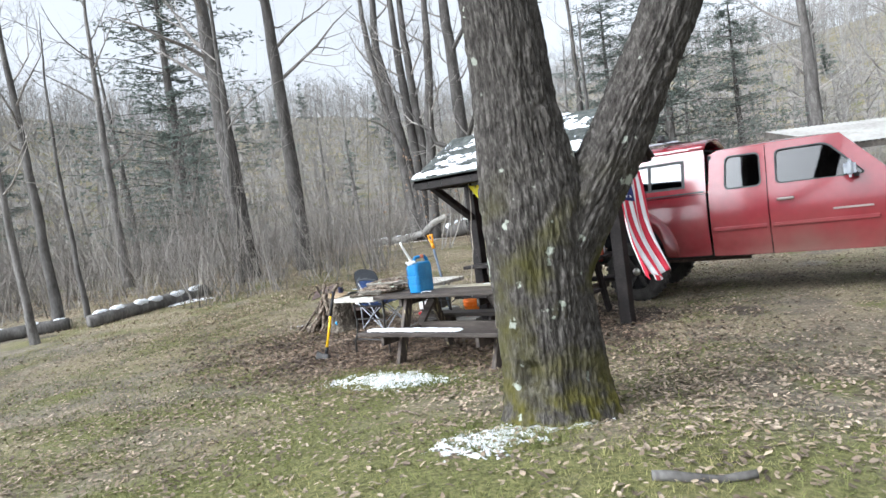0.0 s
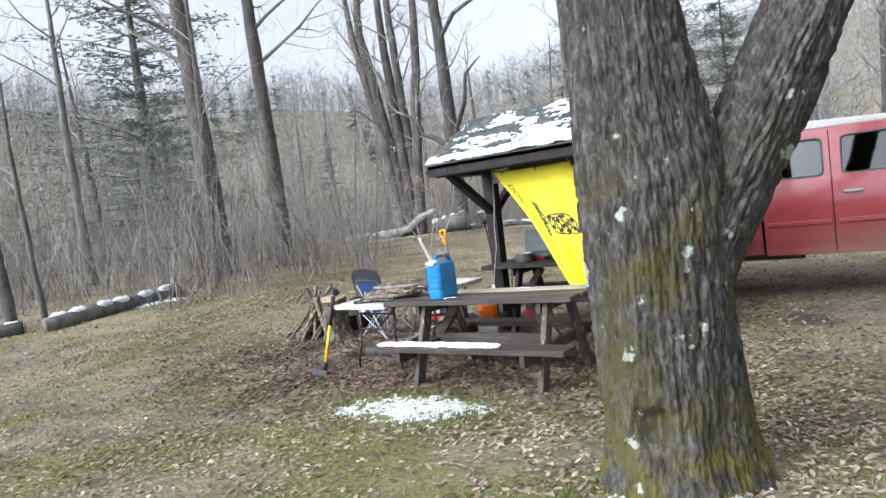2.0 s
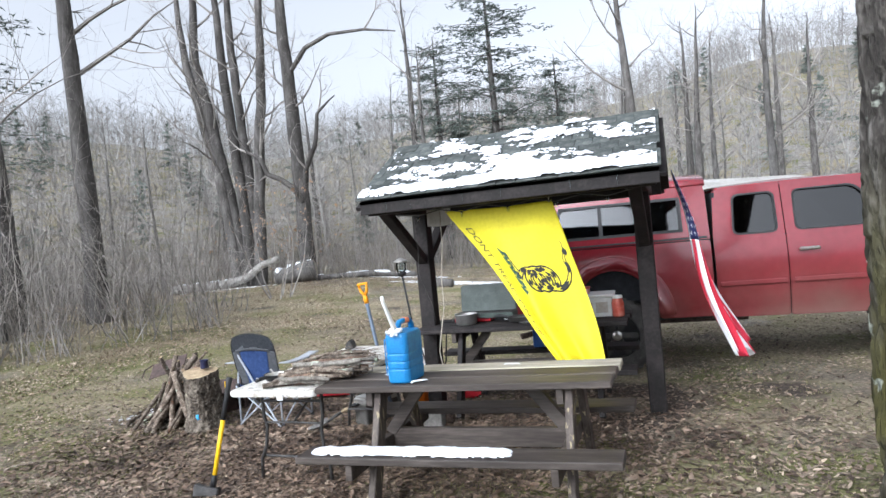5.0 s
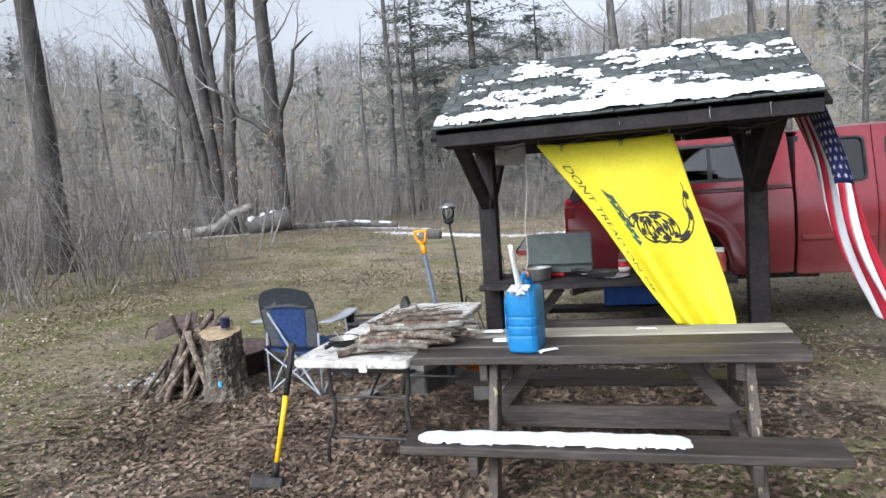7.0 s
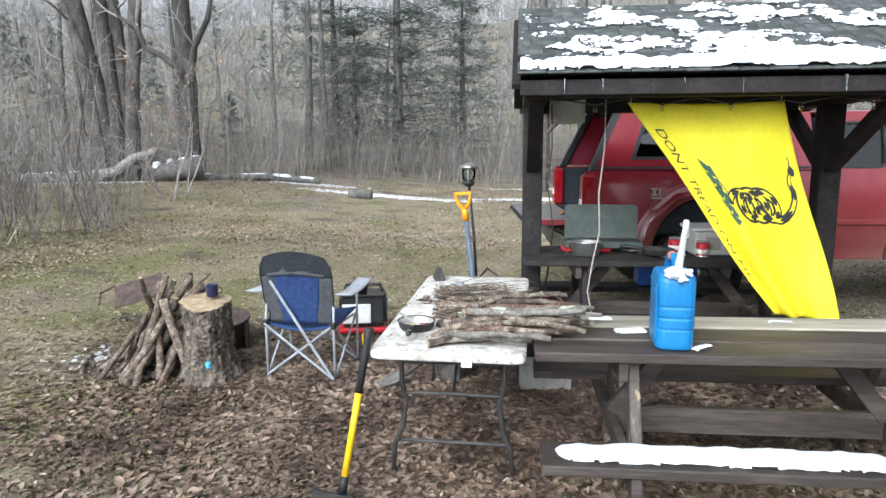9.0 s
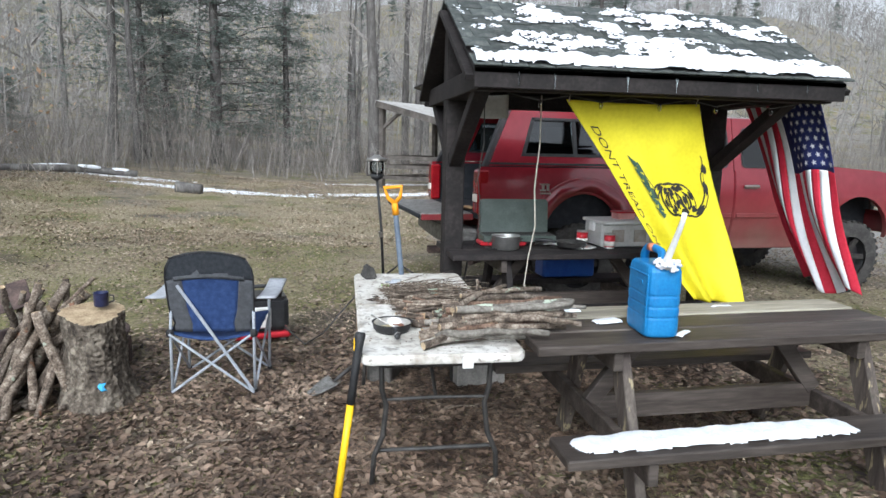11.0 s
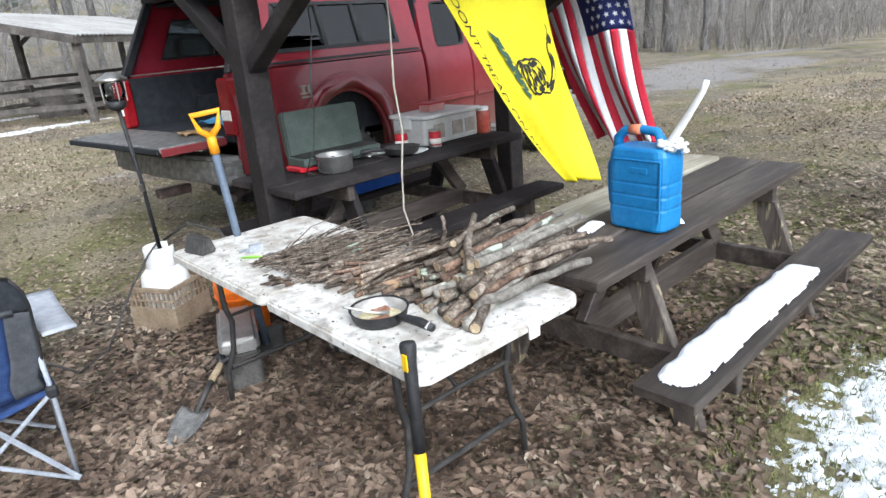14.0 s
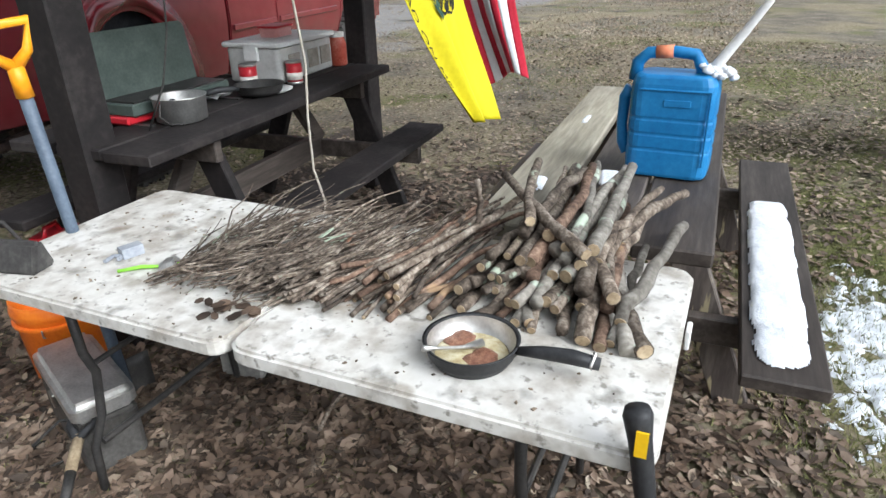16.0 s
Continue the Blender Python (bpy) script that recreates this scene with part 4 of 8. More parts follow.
    # cab: lower side with door lines, pillars and roof
    for far, (y0, y1) in enumerate(((0.0, TY), (W - TY, W))):
        cabs = [(2.22, 0.58), (2.935, 0.57), (2.935, belt), (2.22, belt)]
        door = [(2.945, 0.57), (4.17, 0.56), (4.23, 0.9), (4.22, belt), (2.945, belt)]
        fend = [(4.18, 0.56)] + arch(4.68, 0.58, 0.49, 0.58, 180, 8) + [(5.20, 0.75), (5.30, 0.78), (5.37, 1.05), (5.33, 1.38), (4.95, 1.46), (4.23, 1.50), (4.24, 0.9)]
        part("rear_door", skin(MB().slab(cabs, y0, y1)), red, th)
        dr = part("front_door", skin(MB().slab(door, y0, y1)), red, th)
        part("fender", skin(MB().slab(fend, y0, y1)), red, th)
        for nm, region, hole, r in (("cab_upper_rear", [(2.22, belt), (2.935, belt), (2.935, 2.005), (2.36, 2.005), (2.26, 1.96)], [(2.43, 1.475), (2.865, 1.475), (2.865, 1.90), (2.46, 1.90)], 0.07),
                                    ("cab_upper_front", [(2.945, belt), (4.30, belt), (3.78, 2.005), (2.945, 2.005)], [(3.05, 1.475), (4.02, 1.475), (3.63, 1.90), (3.06, 1.90)], 0.07)):
            part(nm, lean(holed(region, hole, r, y0, y1)), red, th)
            seal = holed(rounded(hole, r, -0.014), hole, r, y0 - 0.004 if not far else y1 - 0.02, y0 + 0.02 if not far else y1 + 0.004, 0.010)
            part("window_seal", lean(seal), M["black_plastic"], th)
            yg0 = y0 + 0.022
            part("window", lean(MB().slab(rounded(hole, r, -0.008), yg0, yg0 + 0.008)), M["glass_dark"], th, "dark side window")
        if not far:
            part("door_handle", MB().box((3.14, -0.068, 1.27), (0.20, 0.035, 0.035)), M["chrome"], dr, bevel=0.012)
            part("body_moulding", lean(MB().box((2.58, -0.055, 0.95), (0.66, 0.02, 0.05))), red, th, bevel=0.006)
            part("body_moulding", lean(MB().box((3.55, -0.055, 0.95), (1.15, 0.02, 0.05))), red, th, bevel=0.006)
            mr = part("mirror", MB().box((3.86, -0.17, 1.55), (0.13, 0.20, 0.22)), M["steel_grey"], th, "grey door mirror", bevel=0.05, segs=3)
            part("mirror_arm", MB().box((3.92, -0.03, 1.47), (0.06, 0.12, 0.06)), M["black_plastic"], mr, bevel=0.012)
            part("name_badge", MB().box((3.86, -0.060, 1.085), (0.42, 0.008, 0.022)), M["chrome"], th, bevel=0.002)
            badge = MB()
            for bx, bz, sx, sz in ((0.0, 0.03, 0.06, 0.014), (0.0, -0.03, 0.06, 0.014), (0.0, 0.0, 0.02, 0.06), (0.055, 0.0, 0.02, 0.07), (0.03, -0.06, 0.11, 0.014)):
                badge.box((0.66 + bx, -0.048, 1.245 + bz), (sx, 0.02, sz))
            part("bed_badge", badge, M["chrome"], th)
    roof = MB().sheet(lambda u, v: (2.30 + 1.46 * u, 0.135 + (W - 0.27) * v, 1.985 + 0.075 * math.sin(math.pi * v) ** 0.45 * math.sin(math.pi * (0.12 + 0.76 * u)) ** 0.5), 14, 20, 0.03)
    part("roof", roof, red, th, smooth=True)
    part("windscreen", MB().add([(4.28, 0.06, 1.46), (4.28, W - 0.06, 1.46), (3.72, W - 0.16, 2.0), (3.72, 0.16, 2.0)], [(0, 1, 2, 3)]), M["glass_dark"], th)
    part("hood", MB().sheet(lambda u, v: (4.22 + 1.14 * u, 0.03 + (W - 0.06) * v + 0.05 * u * u * (0.5 - v), 1.50 - 0.13 * u ** 1.7 + 0.035 * math.sin(math.pi * v)), 10, 14, 0.03), red, th, smooth=True)
    part("cab_back", MB().box((2.26, W / 2, 1.3), (0.04, W - 0.2, 1.3)), blk, th)
    part("seat", MB().box((3.1, W / 2, 1.15), (0.24, W - 0.4, 0.95)), M["grey_cloth"], th, bevel=0.06)
    part("dashboard", MB().box((4.0, W / 2, 1.25), (0.35, W - 0.2, 0.3)), M["black_plastic"], th, bevel=0.04)
    part("engine_bay", MB().box((4.65, W / 2, 1.1), (1.4, 1.15, 0.55)), blk, th)
    part("grille", MB().box((5.36, W / 2, 1.12), (0.08, 1.2, 0.42)), M["black_plastic"], th, bevel=0.02)
    for y in (0.16, W - 0.16):
        part("headlight", MB().box((5.29, y, 1.17), (0.2, 0.26, 0.3)), M["lamp_white"], th, "clouded headlight", bevel=0.03)
    part("front_bumper", MB().box((5.35, W / 2, 0.84), (0.24, W - 0.02, 0.26)), red, th, bevel=0.05, segs=2)
    # chassis
    part("chassis", MB().box((2.8, W / 2, 0.60), (5.2, 1.0, 0.16)), M["black_plastic"], th)
    for x in (1.12, 4.68):
        part("axle", MB().tube([(x, 0.25, 0.47), (x, W - 0.25, 0.47)], 0.055, 10), M["rust"], th)
    part("exhaust_pipe", MB().tube([(0.5, 0.5, 0.52), (2.6, 0.55, 0.5)], 0.035, 10), M["rust"], th)
    for nm, x in (("inner_arch", 1.12), ("inner_arch", 4.68)):
        for y in (0.34, W - 0.34):
            part(nm, MB().box((x, y, 0.95), (1.0, 0.03, 0.5)), blk, th)
    # canopy: hollow, with a window row in each side
    zt = 2.10
    for far, (y0, y1) in enumerate(((0.0, 0.04), (W - 0.04, W))):
        for poly in ([(0.10, belt + 0.012), (2.19, belt + 0.012), (2.19, 1.56), (0.15, 1.56)], [(0.33, 1.93), (2.19, 1.93), (2.17, zt), (0.42, zt)], [(0.15, 1.56), (0.46, 1.56), (0.60, 1.93), (0.33, 1.93)], [(1.90, 1.56), (2.19, 1.56), (2.19, 1.93), (1.90, 1.93)]):
            part("canopy_side", lean(MB().slab(poly, y0, y1), 0.27), red, th)
        part("canopy_seam", lean(MB().box((1.13, y0 + (0.0 if not far else 0.04), 1.475), (2.06, 0.012, 0.02)), 0.27), M["black_plastic"], th)
        for a, b, c, d in ((0.48, 0.60, 1.02, 1.02), (1.06, 1.06, 1.42, 1.42), (1.46, 1.46, 1.88, 1.88)):
            part("canopy_window", lean(MB().slab([(a, 1.58), (c, 1.58), (d, 1.91), (b, 1.91)], y0 + 0.012, y0 + 0.02), 0.27), M["glass_grey"], th)
        fr = MB()
        for poly in ([(0.45, 1.55), (1.92, 1.55), (1.92, 1.58), (0.45, 1.58)], [(0.58, 1.91), (1.92, 1.91), (1.92, 1.94), (0.58, 1.94)], [(0.44, 1.55), (0.48, 1.55), (0.62, 1.94), (0.58, 1.94)], [(1.02, 1.57), (1.06, 1.57), (1.06, 1.92), (1.02, 1.92)], [(1.42, 1.57), (1.46, 1.57), (1.46, 1.92), (1.42, 1.92)], [(1.88, 1.57), (1.92, 1.57), (1.92, 1.92), (1.88, 1.92)]):
            fr.slab(poly, y0 - 0.006 if not far else y1 - 0.014, y0 + 0.014 if not far else y1 + 0.006)
        part("canopy_window_frame", lean(fr, 0.27), M["black_plastic"], th)
    rf = MB().sheet(lambda u, v: (0.40 + 1.80 * u, 0.15 + (W - 0.30) * v, zt - 0.03 + 0.15 * math.sin(math.pi * v) ** 0.5 * (1 - 0.25 * (1 - u) ** 4)), 8, 16, 0.035)
    part("canopy_roof", rf, red, th, smooth=True)
    part("canopy_ceiling", MB().box((1.3, W / 2, 2.05), (1.7, W - 0.42, 0.02)), blk, th)
    for y in (0.03, W - 0.09):
        part("hatch_frame", lean(MB().slab([(0.04, belt), (0.13, belt), (0.42, zt), (0.34, zt)], y, y + 0.06), 0.27), M["black_plastic"], th, bevel=0.01)
    part("hatch_frame", MB().box((0.37, W / 2, zt), (0.08, W - 0.36, 0.06)), M["black_plastic"], th, bevel=0.01)
    hatch = part("canopy_hatch", MB().box((0, 0, 0), (0.70, W - 0.38, 0.03), pose(0.05, W / 2, 2.24, 0, 14, 0)), M["black_plastic"], th, "raised black-framed rear hatch", bevel=0.012)
    for y in (0.5, W - 0.5):
        part("roof_rack_bar", MB().box((1.15, y, 2.24), (1.3, 0.05, 0.03)), M["steel_grey"], th, bevel=0.008)
    for x in (0.7, 1.6):
        rk = part("roof_rack_crossbar", MB().box((x, W / 2, 2.275), (0.06, W - 0.5, 0.035)), M["black_plastic"], th, bevel=0.01)
        part("clamp", MB().box((x, 0.32, 2.295), (0.10, 0.07, 0.10)), M["black_plastic"], rk, bevel=0.015)
    # tail
    for y in (0.0, W - 0.14):
        lamp = part("tail_light", MB().box((0.035, y + (0.045 if y == 0 else 0.095), 1.19), (0.12, 0.17, 0.44)), M["lamp_red"], th, "red tail light with a white reversing lens", bevel=0.02)
        part("reversing_lens", MB().box((-0.018, y + (0.045 if y == 0 else 0.095), 1.13), (0.03, 0.13, 0.08)), M["lamp_white"], lamp, bevel=0.008)
    gate = part("tailgate", MB().box((-0.28, W / 2, 0.945), (0.54, W - 0.30, 0.05)), M["worn_steel"], th, "lowered tailgate with a wet grey liner", bevel=0.012)
    part("tailgate_edge", MB().box((-0.565, W / 2, 0.94), (0.025, W - 0.30, 0.045)), M["truck_inside"], gate, bevel=0.008)
    part("tailgate_edge", MB().box((-0.28, 0.135, 0.93), (0.54, 0.02, 0.06)), red, gate, bevel=0.006)
    bp = part("rear_bumper", MB().plate([(-0.16, 0.0), (0.02, -0.03), (0.04, W + 0.03), (-0.16, W), (-0.22, W / 2)], 0.60, 0.82), M["worn_steel"], th, "dented dull chrome rear bumper", bevel=0.03, segs=2)
    part("bumper_step", MB().box((-0.13, W / 2, 0.824), (0.14, 0.8, 0.02)), M["black_plastic"], bp)
    part("tow_bar", MB().box((-0.12, W / 2, 0.47), (0.3, 0.09, 0.08)), M["rust"], th, bevel=0.01)
    part("exhaust", MB().tube([(0.5, 0.35, 0.5), (0.15, 0.32, 0.47), (0.0, 0.22, 0.45)], 0.035, 12), M["rust"], th)
    part("spare_wheel", MB().lathe([(0.08, -0.1), (0.36, -0.1), (0.40, -0.05), (0.40, 0.05), (0.36, 0.1), (0.08, 0.1)], 24, pose(0.75, W / 2, 0.55)), M["rubber"], th, smooth=True)
    # wheels
    prof = [(0.25, -0.13), (0.37, -0.135), (0.415, -0.12), (0.43, -0.08), (0.43, 0.08), (0.415, 0.12), (0.37, 0.135), (0.25, 0.13)]
    for x in (1.12, 4.68):
        for y, s in ((0.14, -1), (W - 0.14, 1)):
            m = Matrix.Translation((x, y, 0.43)) @ Euler((radians(90 * -s), 0, 0)).to_matrix().to_4x4()
            wh = part("wheel", MB().lathe([(0.02, 0.02), (0.24, 0.02), (0.26, 0.10), (0.265, 0.10), (0.265, -0.1), (0.02, -0.1)], 28, m), M["black_plastic"], th, "black alloy wheel on a chunky tyre")
            part("tyre", MB().lathe(prof, 40, m, cap=False), M["rubber"], wh, smooth=True)
            lugs = MB()
            for k in range(30):
                for side in (-1, 1):
                    a = 6.28319 * (k + 0.25 * side) / 30
                    lugs.box((0, 0, 0), (0.03, 0.045, 0.085), m @ Matrix.Rotation(a, 4, "Z") @ pose(0.425, 0, side * 0.08))
            tagged(part("tread", lugs, M["rubber"], wh), kind="stuff")
            sp = MB()
            for k in range(6):
                sp.beam(m @ Vector((0.05 * math.cos(k * 1.0472), 0.05 * math.sin(k * 1.0472), 0.06)), m @ Vector((0.245 * math.cos(k * 1.0472), 0.245 * math.sin(k * 1.0472), 0.085)), 0.06, 0.03, (0, 1, 0.01))
            part("spokes", sp, M["steel_dark"], wh)
            part("hub_cap", MB().lathe([(0.055, 0.04), (0.055, 0.10), (0.03, 0.115)], 14, m), M["chrome"], wh)
    return th


truck()


# ---- folding table and what lies on it ----
FT = pose(-5.87, 6.40, 0, 0, 0, -1.2)


def folding_table():
    th = thing("folding_table", FT, "dirty white plastic folding table on bent steel legs", "table")
    for y0, y1 in ((-0.925, -0.004), (0.004, 0.925)):
        half = MB().plate(round_rect(-0.375, 0.375, y0, y1, 0.055) , 0.712, 0.757)
        part("table_half", half, M["plastic_white"], th, bevel=0.008, segs=2)
    for s in (-1, 1):
        y = s * 0.66
        for x in (-0.27, 0.27):
            part("leg", MB().tube([(x, y, 0.71), (x * 0.98, y, 0.50), (x * 0.9, y + 0.0, 0.42), (x * 0.96, y + s * 0.01, 0.27), (x * 1.12, y + s * 0.02, 0.17), (x * 1.16, y + s * 0.02, 0.0)], 0.0135, 10), M["steel_dark"], th, smooth=True)
        part("leg_crossbar", MB().tube([(-0.285, y, 0.19), (0.285, y, 0.19)], 0.011, 8), M["steel_dark"], th)
        part("leg_crossbar", MB().tube([(-0.265, y, 0.62), (0.265, y, 0.62)], 0.011, 8), M["steel_dark"], th)
        part("leg_strut", MB().tube([(0, y, 0.45), (0, s * 0.18, 0.70)], 0.009, 8).tube([(-0.25, y, 0.45), (0, y, 0.455), (0.25, y, 0.45)], 0.009, 8), M["steel_dark"], th)
    part("latch", MB().box((0.10, -0.935, 0.72), (0.05, 0.012, 0.05)), M["white"], th, "small white edge label", bevel=0.003)


folding_table()


def stick(mb, a, b, r0, r1, bend, n=7, segs=6, ends=None):
    a, b = Vector(a), Vector(b)
    d = b - a
    o1 = d.orthogonal().normalized()
    o2 = d.cross(o1).normalized()
    ph = float(rng.uniform(0, 6.28))
    pts, rad = [], []
    for i in range(segs + 1):
        t = i / segs
        w = math.sin(math.pi * t) * bend
        j = rng.normal(0, bend * 0.22, 2)
        pts.append(a + d * t + o1 * (w * math.cos(ph) + j[0]) + o2 * (w * math.sin(ph) + j[1]))
        rad.append((r0 + (r1 - r0) * t) * float(rng.uniform(0.86, 1.14)))
    mb.tube(pts, rad, n)
    if ends is not None:
        ends.tube([pts[0] - (pts[1] - pts[0]).normalized() * 0.002, pts[0] + (pts[1] - pts[0]) * 0.02], [rad[0] * 0.84, rad[0] * 0.84], n)
    return pts


def kindling():
    # thick lengths laid side by side over the picnic table's end of the folding table, each one to be picked up
    fan = lambda y: 0.14 - 0.72 * (y - 5.55)
    for layer, count in ((0, 15), (1, 13), (2, 11), (3, 8), (4, 4)):
        for k in range(count):
            f = (k + 0.5 * (layer % 2)) / count
            hue = ("sticks", "sticks_red", "sticks", "sticks_pale", "sticks", "sticks_pale", "sticks")[(k * 5 + layer * 3) % 7]
            y = 5.55 + 0.035 * layer + (0.47 - 0.06 * layer) * f + float(rng.uniform(-0.012, 0.012))
            r = float(rng.uniform(0.011, 0.020)) * (1.12 - 0.30 * f)
            ln = float(rng.uniform(0.46, 0.66))
            x0 = -5.94 + 0.045 * layer + float(rng.uniform(-0.045, 0.05))
            tilt = fan(y) + float(rng.normal(0.0, 0.15))
            z = 0.757 + r + 0.031 * layer
            mb, en = MB(), MB()
            stick(mb, (x0, y, z + 0.002), (x0 + ln * math.cos(tilt), y + ln * math.sin(tilt), z + 0.01 + float(rng.uniform(0, 0.03))), r, r * 0.8, 0.017, 9, 9, en)
            st = solid("firewood_stick", mb, M[hue], pose(0, 0, 0), "thick branch length with bark and lichen stacked on the table", "stick", "stacked kindling", smooth=True)
            (k * 7 + layer) % 9 < 6 and part("cut_end", en, M["cut_wood"], st, "pale sawn end")
    # thinner lengths beside them, fanning away
    for layer, count in ((0, 15), (1, 13), (2, 10), (3, 6)):
        for k in range(count):
            f = (k + 0.5 * (layer % 2)) / count
            y = 6.02 + 0.02 * layer + (0.34 - 0.03 * layer) * f + float(rng.uniform(-0.01, 0.01))
            r = float(rng.uniform(0.0055, 0.0105)) * (1.1 - 0.3 * f)
            ln = float(rng.uniform(0.40, 0.62))
            x0 = -6.0 + 0.02 * layer + float(rng.uniform(-0.05, 0.05))
            tilt = fan(y) + float(rng.normal(0.0, 0.12))
            z = 0.757 + r + 0.020 * layer
            mb, en = MB(), MB()
            stick(mb, (x0, y, z), (x0 + ln * math.cos(tilt), y + ln * math.sin(tilt), z + 0.008 + float(rng.uniform(0, 0.03))), r, r * 0.7, 0.016, 7, 8, en)
            st = solid("firewood_stick", mb, M[("sticks", "sticks_red", "sticks")[(k + layer) % 3]], pose(0, 0, 0), "thin branch length stacked on the table", "stick", "stacked kindling", smooth=True)
            (k + layer) % 3 == 0 and part("cut_end", en, M["cut_wood"], st, "pale sawn end")
    # a few crossing pieces on top
    for a, b, r in (((-5.82, 5.70, 0.90), (-5.48, 6.0, 0.95), 0.016), ((-5.66, 6.02, 0.86), (-5.63, 6.03, 0.98), 0.009), ((-5.75, 5.85, 0.93), (-5.30, 5.95, 0.94), 0.015), ((-5.95, 6.14, 0.84), (-5.42, 5.93, 0.90), 0.012)):
        mb, en = MB(), MB()
        stick(mb, a, b, r, r * 0.8, 0.015, 7, 6, en)
        st = solid("firewood_stick", mb, M["sticks"], pose(0, 0, 0), "crooked branch lying across the stacked kindling", "stick", "stacked kindling", smooth=True)
        part("cut_end", en, M["cut_wood"], st, "pale sawn end")
    # finer sticks and twigs, too many to count
    mb = MB()
    for k in range(130):
        f = float(rng.uniform(0, 1))
        y = 6.26 + 0.30 * f
        x0 = -6.06 + 0.16 * float(rng.uniform(0, 1))
        ln = float(rng.uniform(0.30, 0.52))
        a = float(rng.normal(-0.42, 0.2))
        z = 0.765 + float(rng.uniform(0, 0.085)) * (1 - abs(2 * f - 1)) + 0.005
        stick(mb, (x0, y, z), (x0 + ln * math.cos(a), y + ln * math.sin(a) * 0.7, z + float(rng.uniform(-0.005, 0.03))), float(rng.uniform(0.0035, 0.0065)), 0.0022, 0.016, 5, 5)
    for k in range(260):
        f = float(rng.uniform(0, 1))
        y = 6.40 + 0.40 * f
        x0 = -6.10 + 0.34 * float(rng.uniform(0, 1))
        ln = float(rng.uniform(0.16, 0.42))
        a = float(rng.normal(-0.5, 0.42))
        z = 0.763 + float(rng.uniform(0, 0.075)) * math.sin(math.pi * f)
        stick(mb, (x0, y, z), (x0 + ln * math.cos(a), y + ln * math.sin(a), z + float(rng.uniform(-0.003, 0.05))), float(rng.uniform(0.0018, 0.0038)), 0.0010, 0.02, 4, 4)
    solid("twig_heap", mb, M["sticks"], pose(0, 0, 0), "heap of thin dry twigs for kindling on the table", "twigs", kind="stuff")
    chips = MB()
    for k in range(220):
        x, y = float(rng.uniform(-6.22, -5.55)), float(rng.uniform(5.55, 7.25))
        s = float(rng.uniform(0.0015, 0.0065))
        chips.plate([(s * math.cos(q), 0.6 * s * math.sin(q)) for q in (0.2, 1.6, 2.9, 4.4)], 0, 0.003, pose(x, y, 0.7575, float(rng.uniform(-8, 8)), 0, float(rng.uniform(0, 360))))
    solid("bark_chips", chips, M["leaf"], pose(0, 0, 0), "crumbs of bark and leaf scattered on the table", "debris", kind="stuff")


kindling()


def frying_pan(m, label, mat, food=True, r=0.115):
    th = thing("frying_pan", m, label, "frying pan", "pans")
    part("pan", MB().lathe([(0.01, 0.004), (r * 0.82, 0.0), (r * 0.95, 0.02), (r, 0.046), (r + 0.004, 0.048), (r - 0.004, 0.046), (r * 0.92, 0.02), (r * 0.80, 0.006), (0.01, 0.007)], 36), mat, th, smooth=True)
    part("handle", MB().tube([(r * 0.98, 0, 0.038), (r + 0.05, 0, 0.046), (r + 0.11, 0, 0.05), (r + 0.165, 0, 0.046)], [0.009, 0.014, 0.016, 0.013], 10), M["black_plastic"], th, smooth=True)
    if food:
        part("food", MB().lathe([(0.0, 0.012), (0.04, 0.016), (r * 0.78, 0.011), (r * 0.80, 0.007), (0.0, 0.007)], 24), M["food"], th)
        for px, py, pr in ((-0.035, 0.03, 0.034), (0.03, -0.02, 0.036)):
            lump = MB().lathe([(0.001, 0.02), (pr * 0.6, 0.023), (pr, 0.016), (pr * 1.02, 0.010)], 14)
            lump.v = [(x * (1 + 0.2 * math.sin(9 * y / pr)) + px, y + py, z + 0.004 * math.sin(80 * x + 60 * y)) for x, y, z in lump.v]
            part("patty", lump, material("browned_meat", [(0.13, 0.05, 0.03), (0.26, 0.12, 0.075), (0.42, 0.24, 0.15)], 60, rough=0.5, bump=0.4), th, "browned meat scrap", smooth=True)
        part("lining", MB().lathe([(r * 0.80, 0.0085), (r * 0.915, 0.0215), (r - 0.0055, 0.0445)], 36, cap=False), M["aluminium"], th, "worn pale steel lining", smooth=True)
        part("ring", MB().tube([(r + 0.15, 0.012, 0.06), (r + 0.155, 0, 0.066), (r + 0.15, -0.016, 0.05), (r + 0.15, 0, 0.03)], 0.003, 6), M["chrome"], th)
    return th


frying_pan(pose(-6.09, 5.875, 0.757, 0, 0, -90), "small black frying pan with leftover food on the table", M["black_plastic"], True, 0.098)
spoon = solid("spoon", MB().tube([(-0.02, 0, 0), (0.03, 0, 0.012), (0.09, 0.0, 0.035), (0.13, 0, 0.052)], [0.012, 0.004, 0.0035, 0.007], 8), M["aluminium"], pose(-6.075, 5.875, 0.772, 0, 0, 150), "steel spoon resting in the frying pan", "spoon", smooth=True)
solid("speaker", MB().slab([(-0.045, 0), (0.045, 0), (0.018, 0.085), (-0.012, 0.085)], -0.075, 0.075), M["rubber"], pose(-6.13, 7.19, 0.757, 0, 0, 12), "small black wedge-shaped speaker on the table corner", "speaker", bevel=0.01, segs=2)
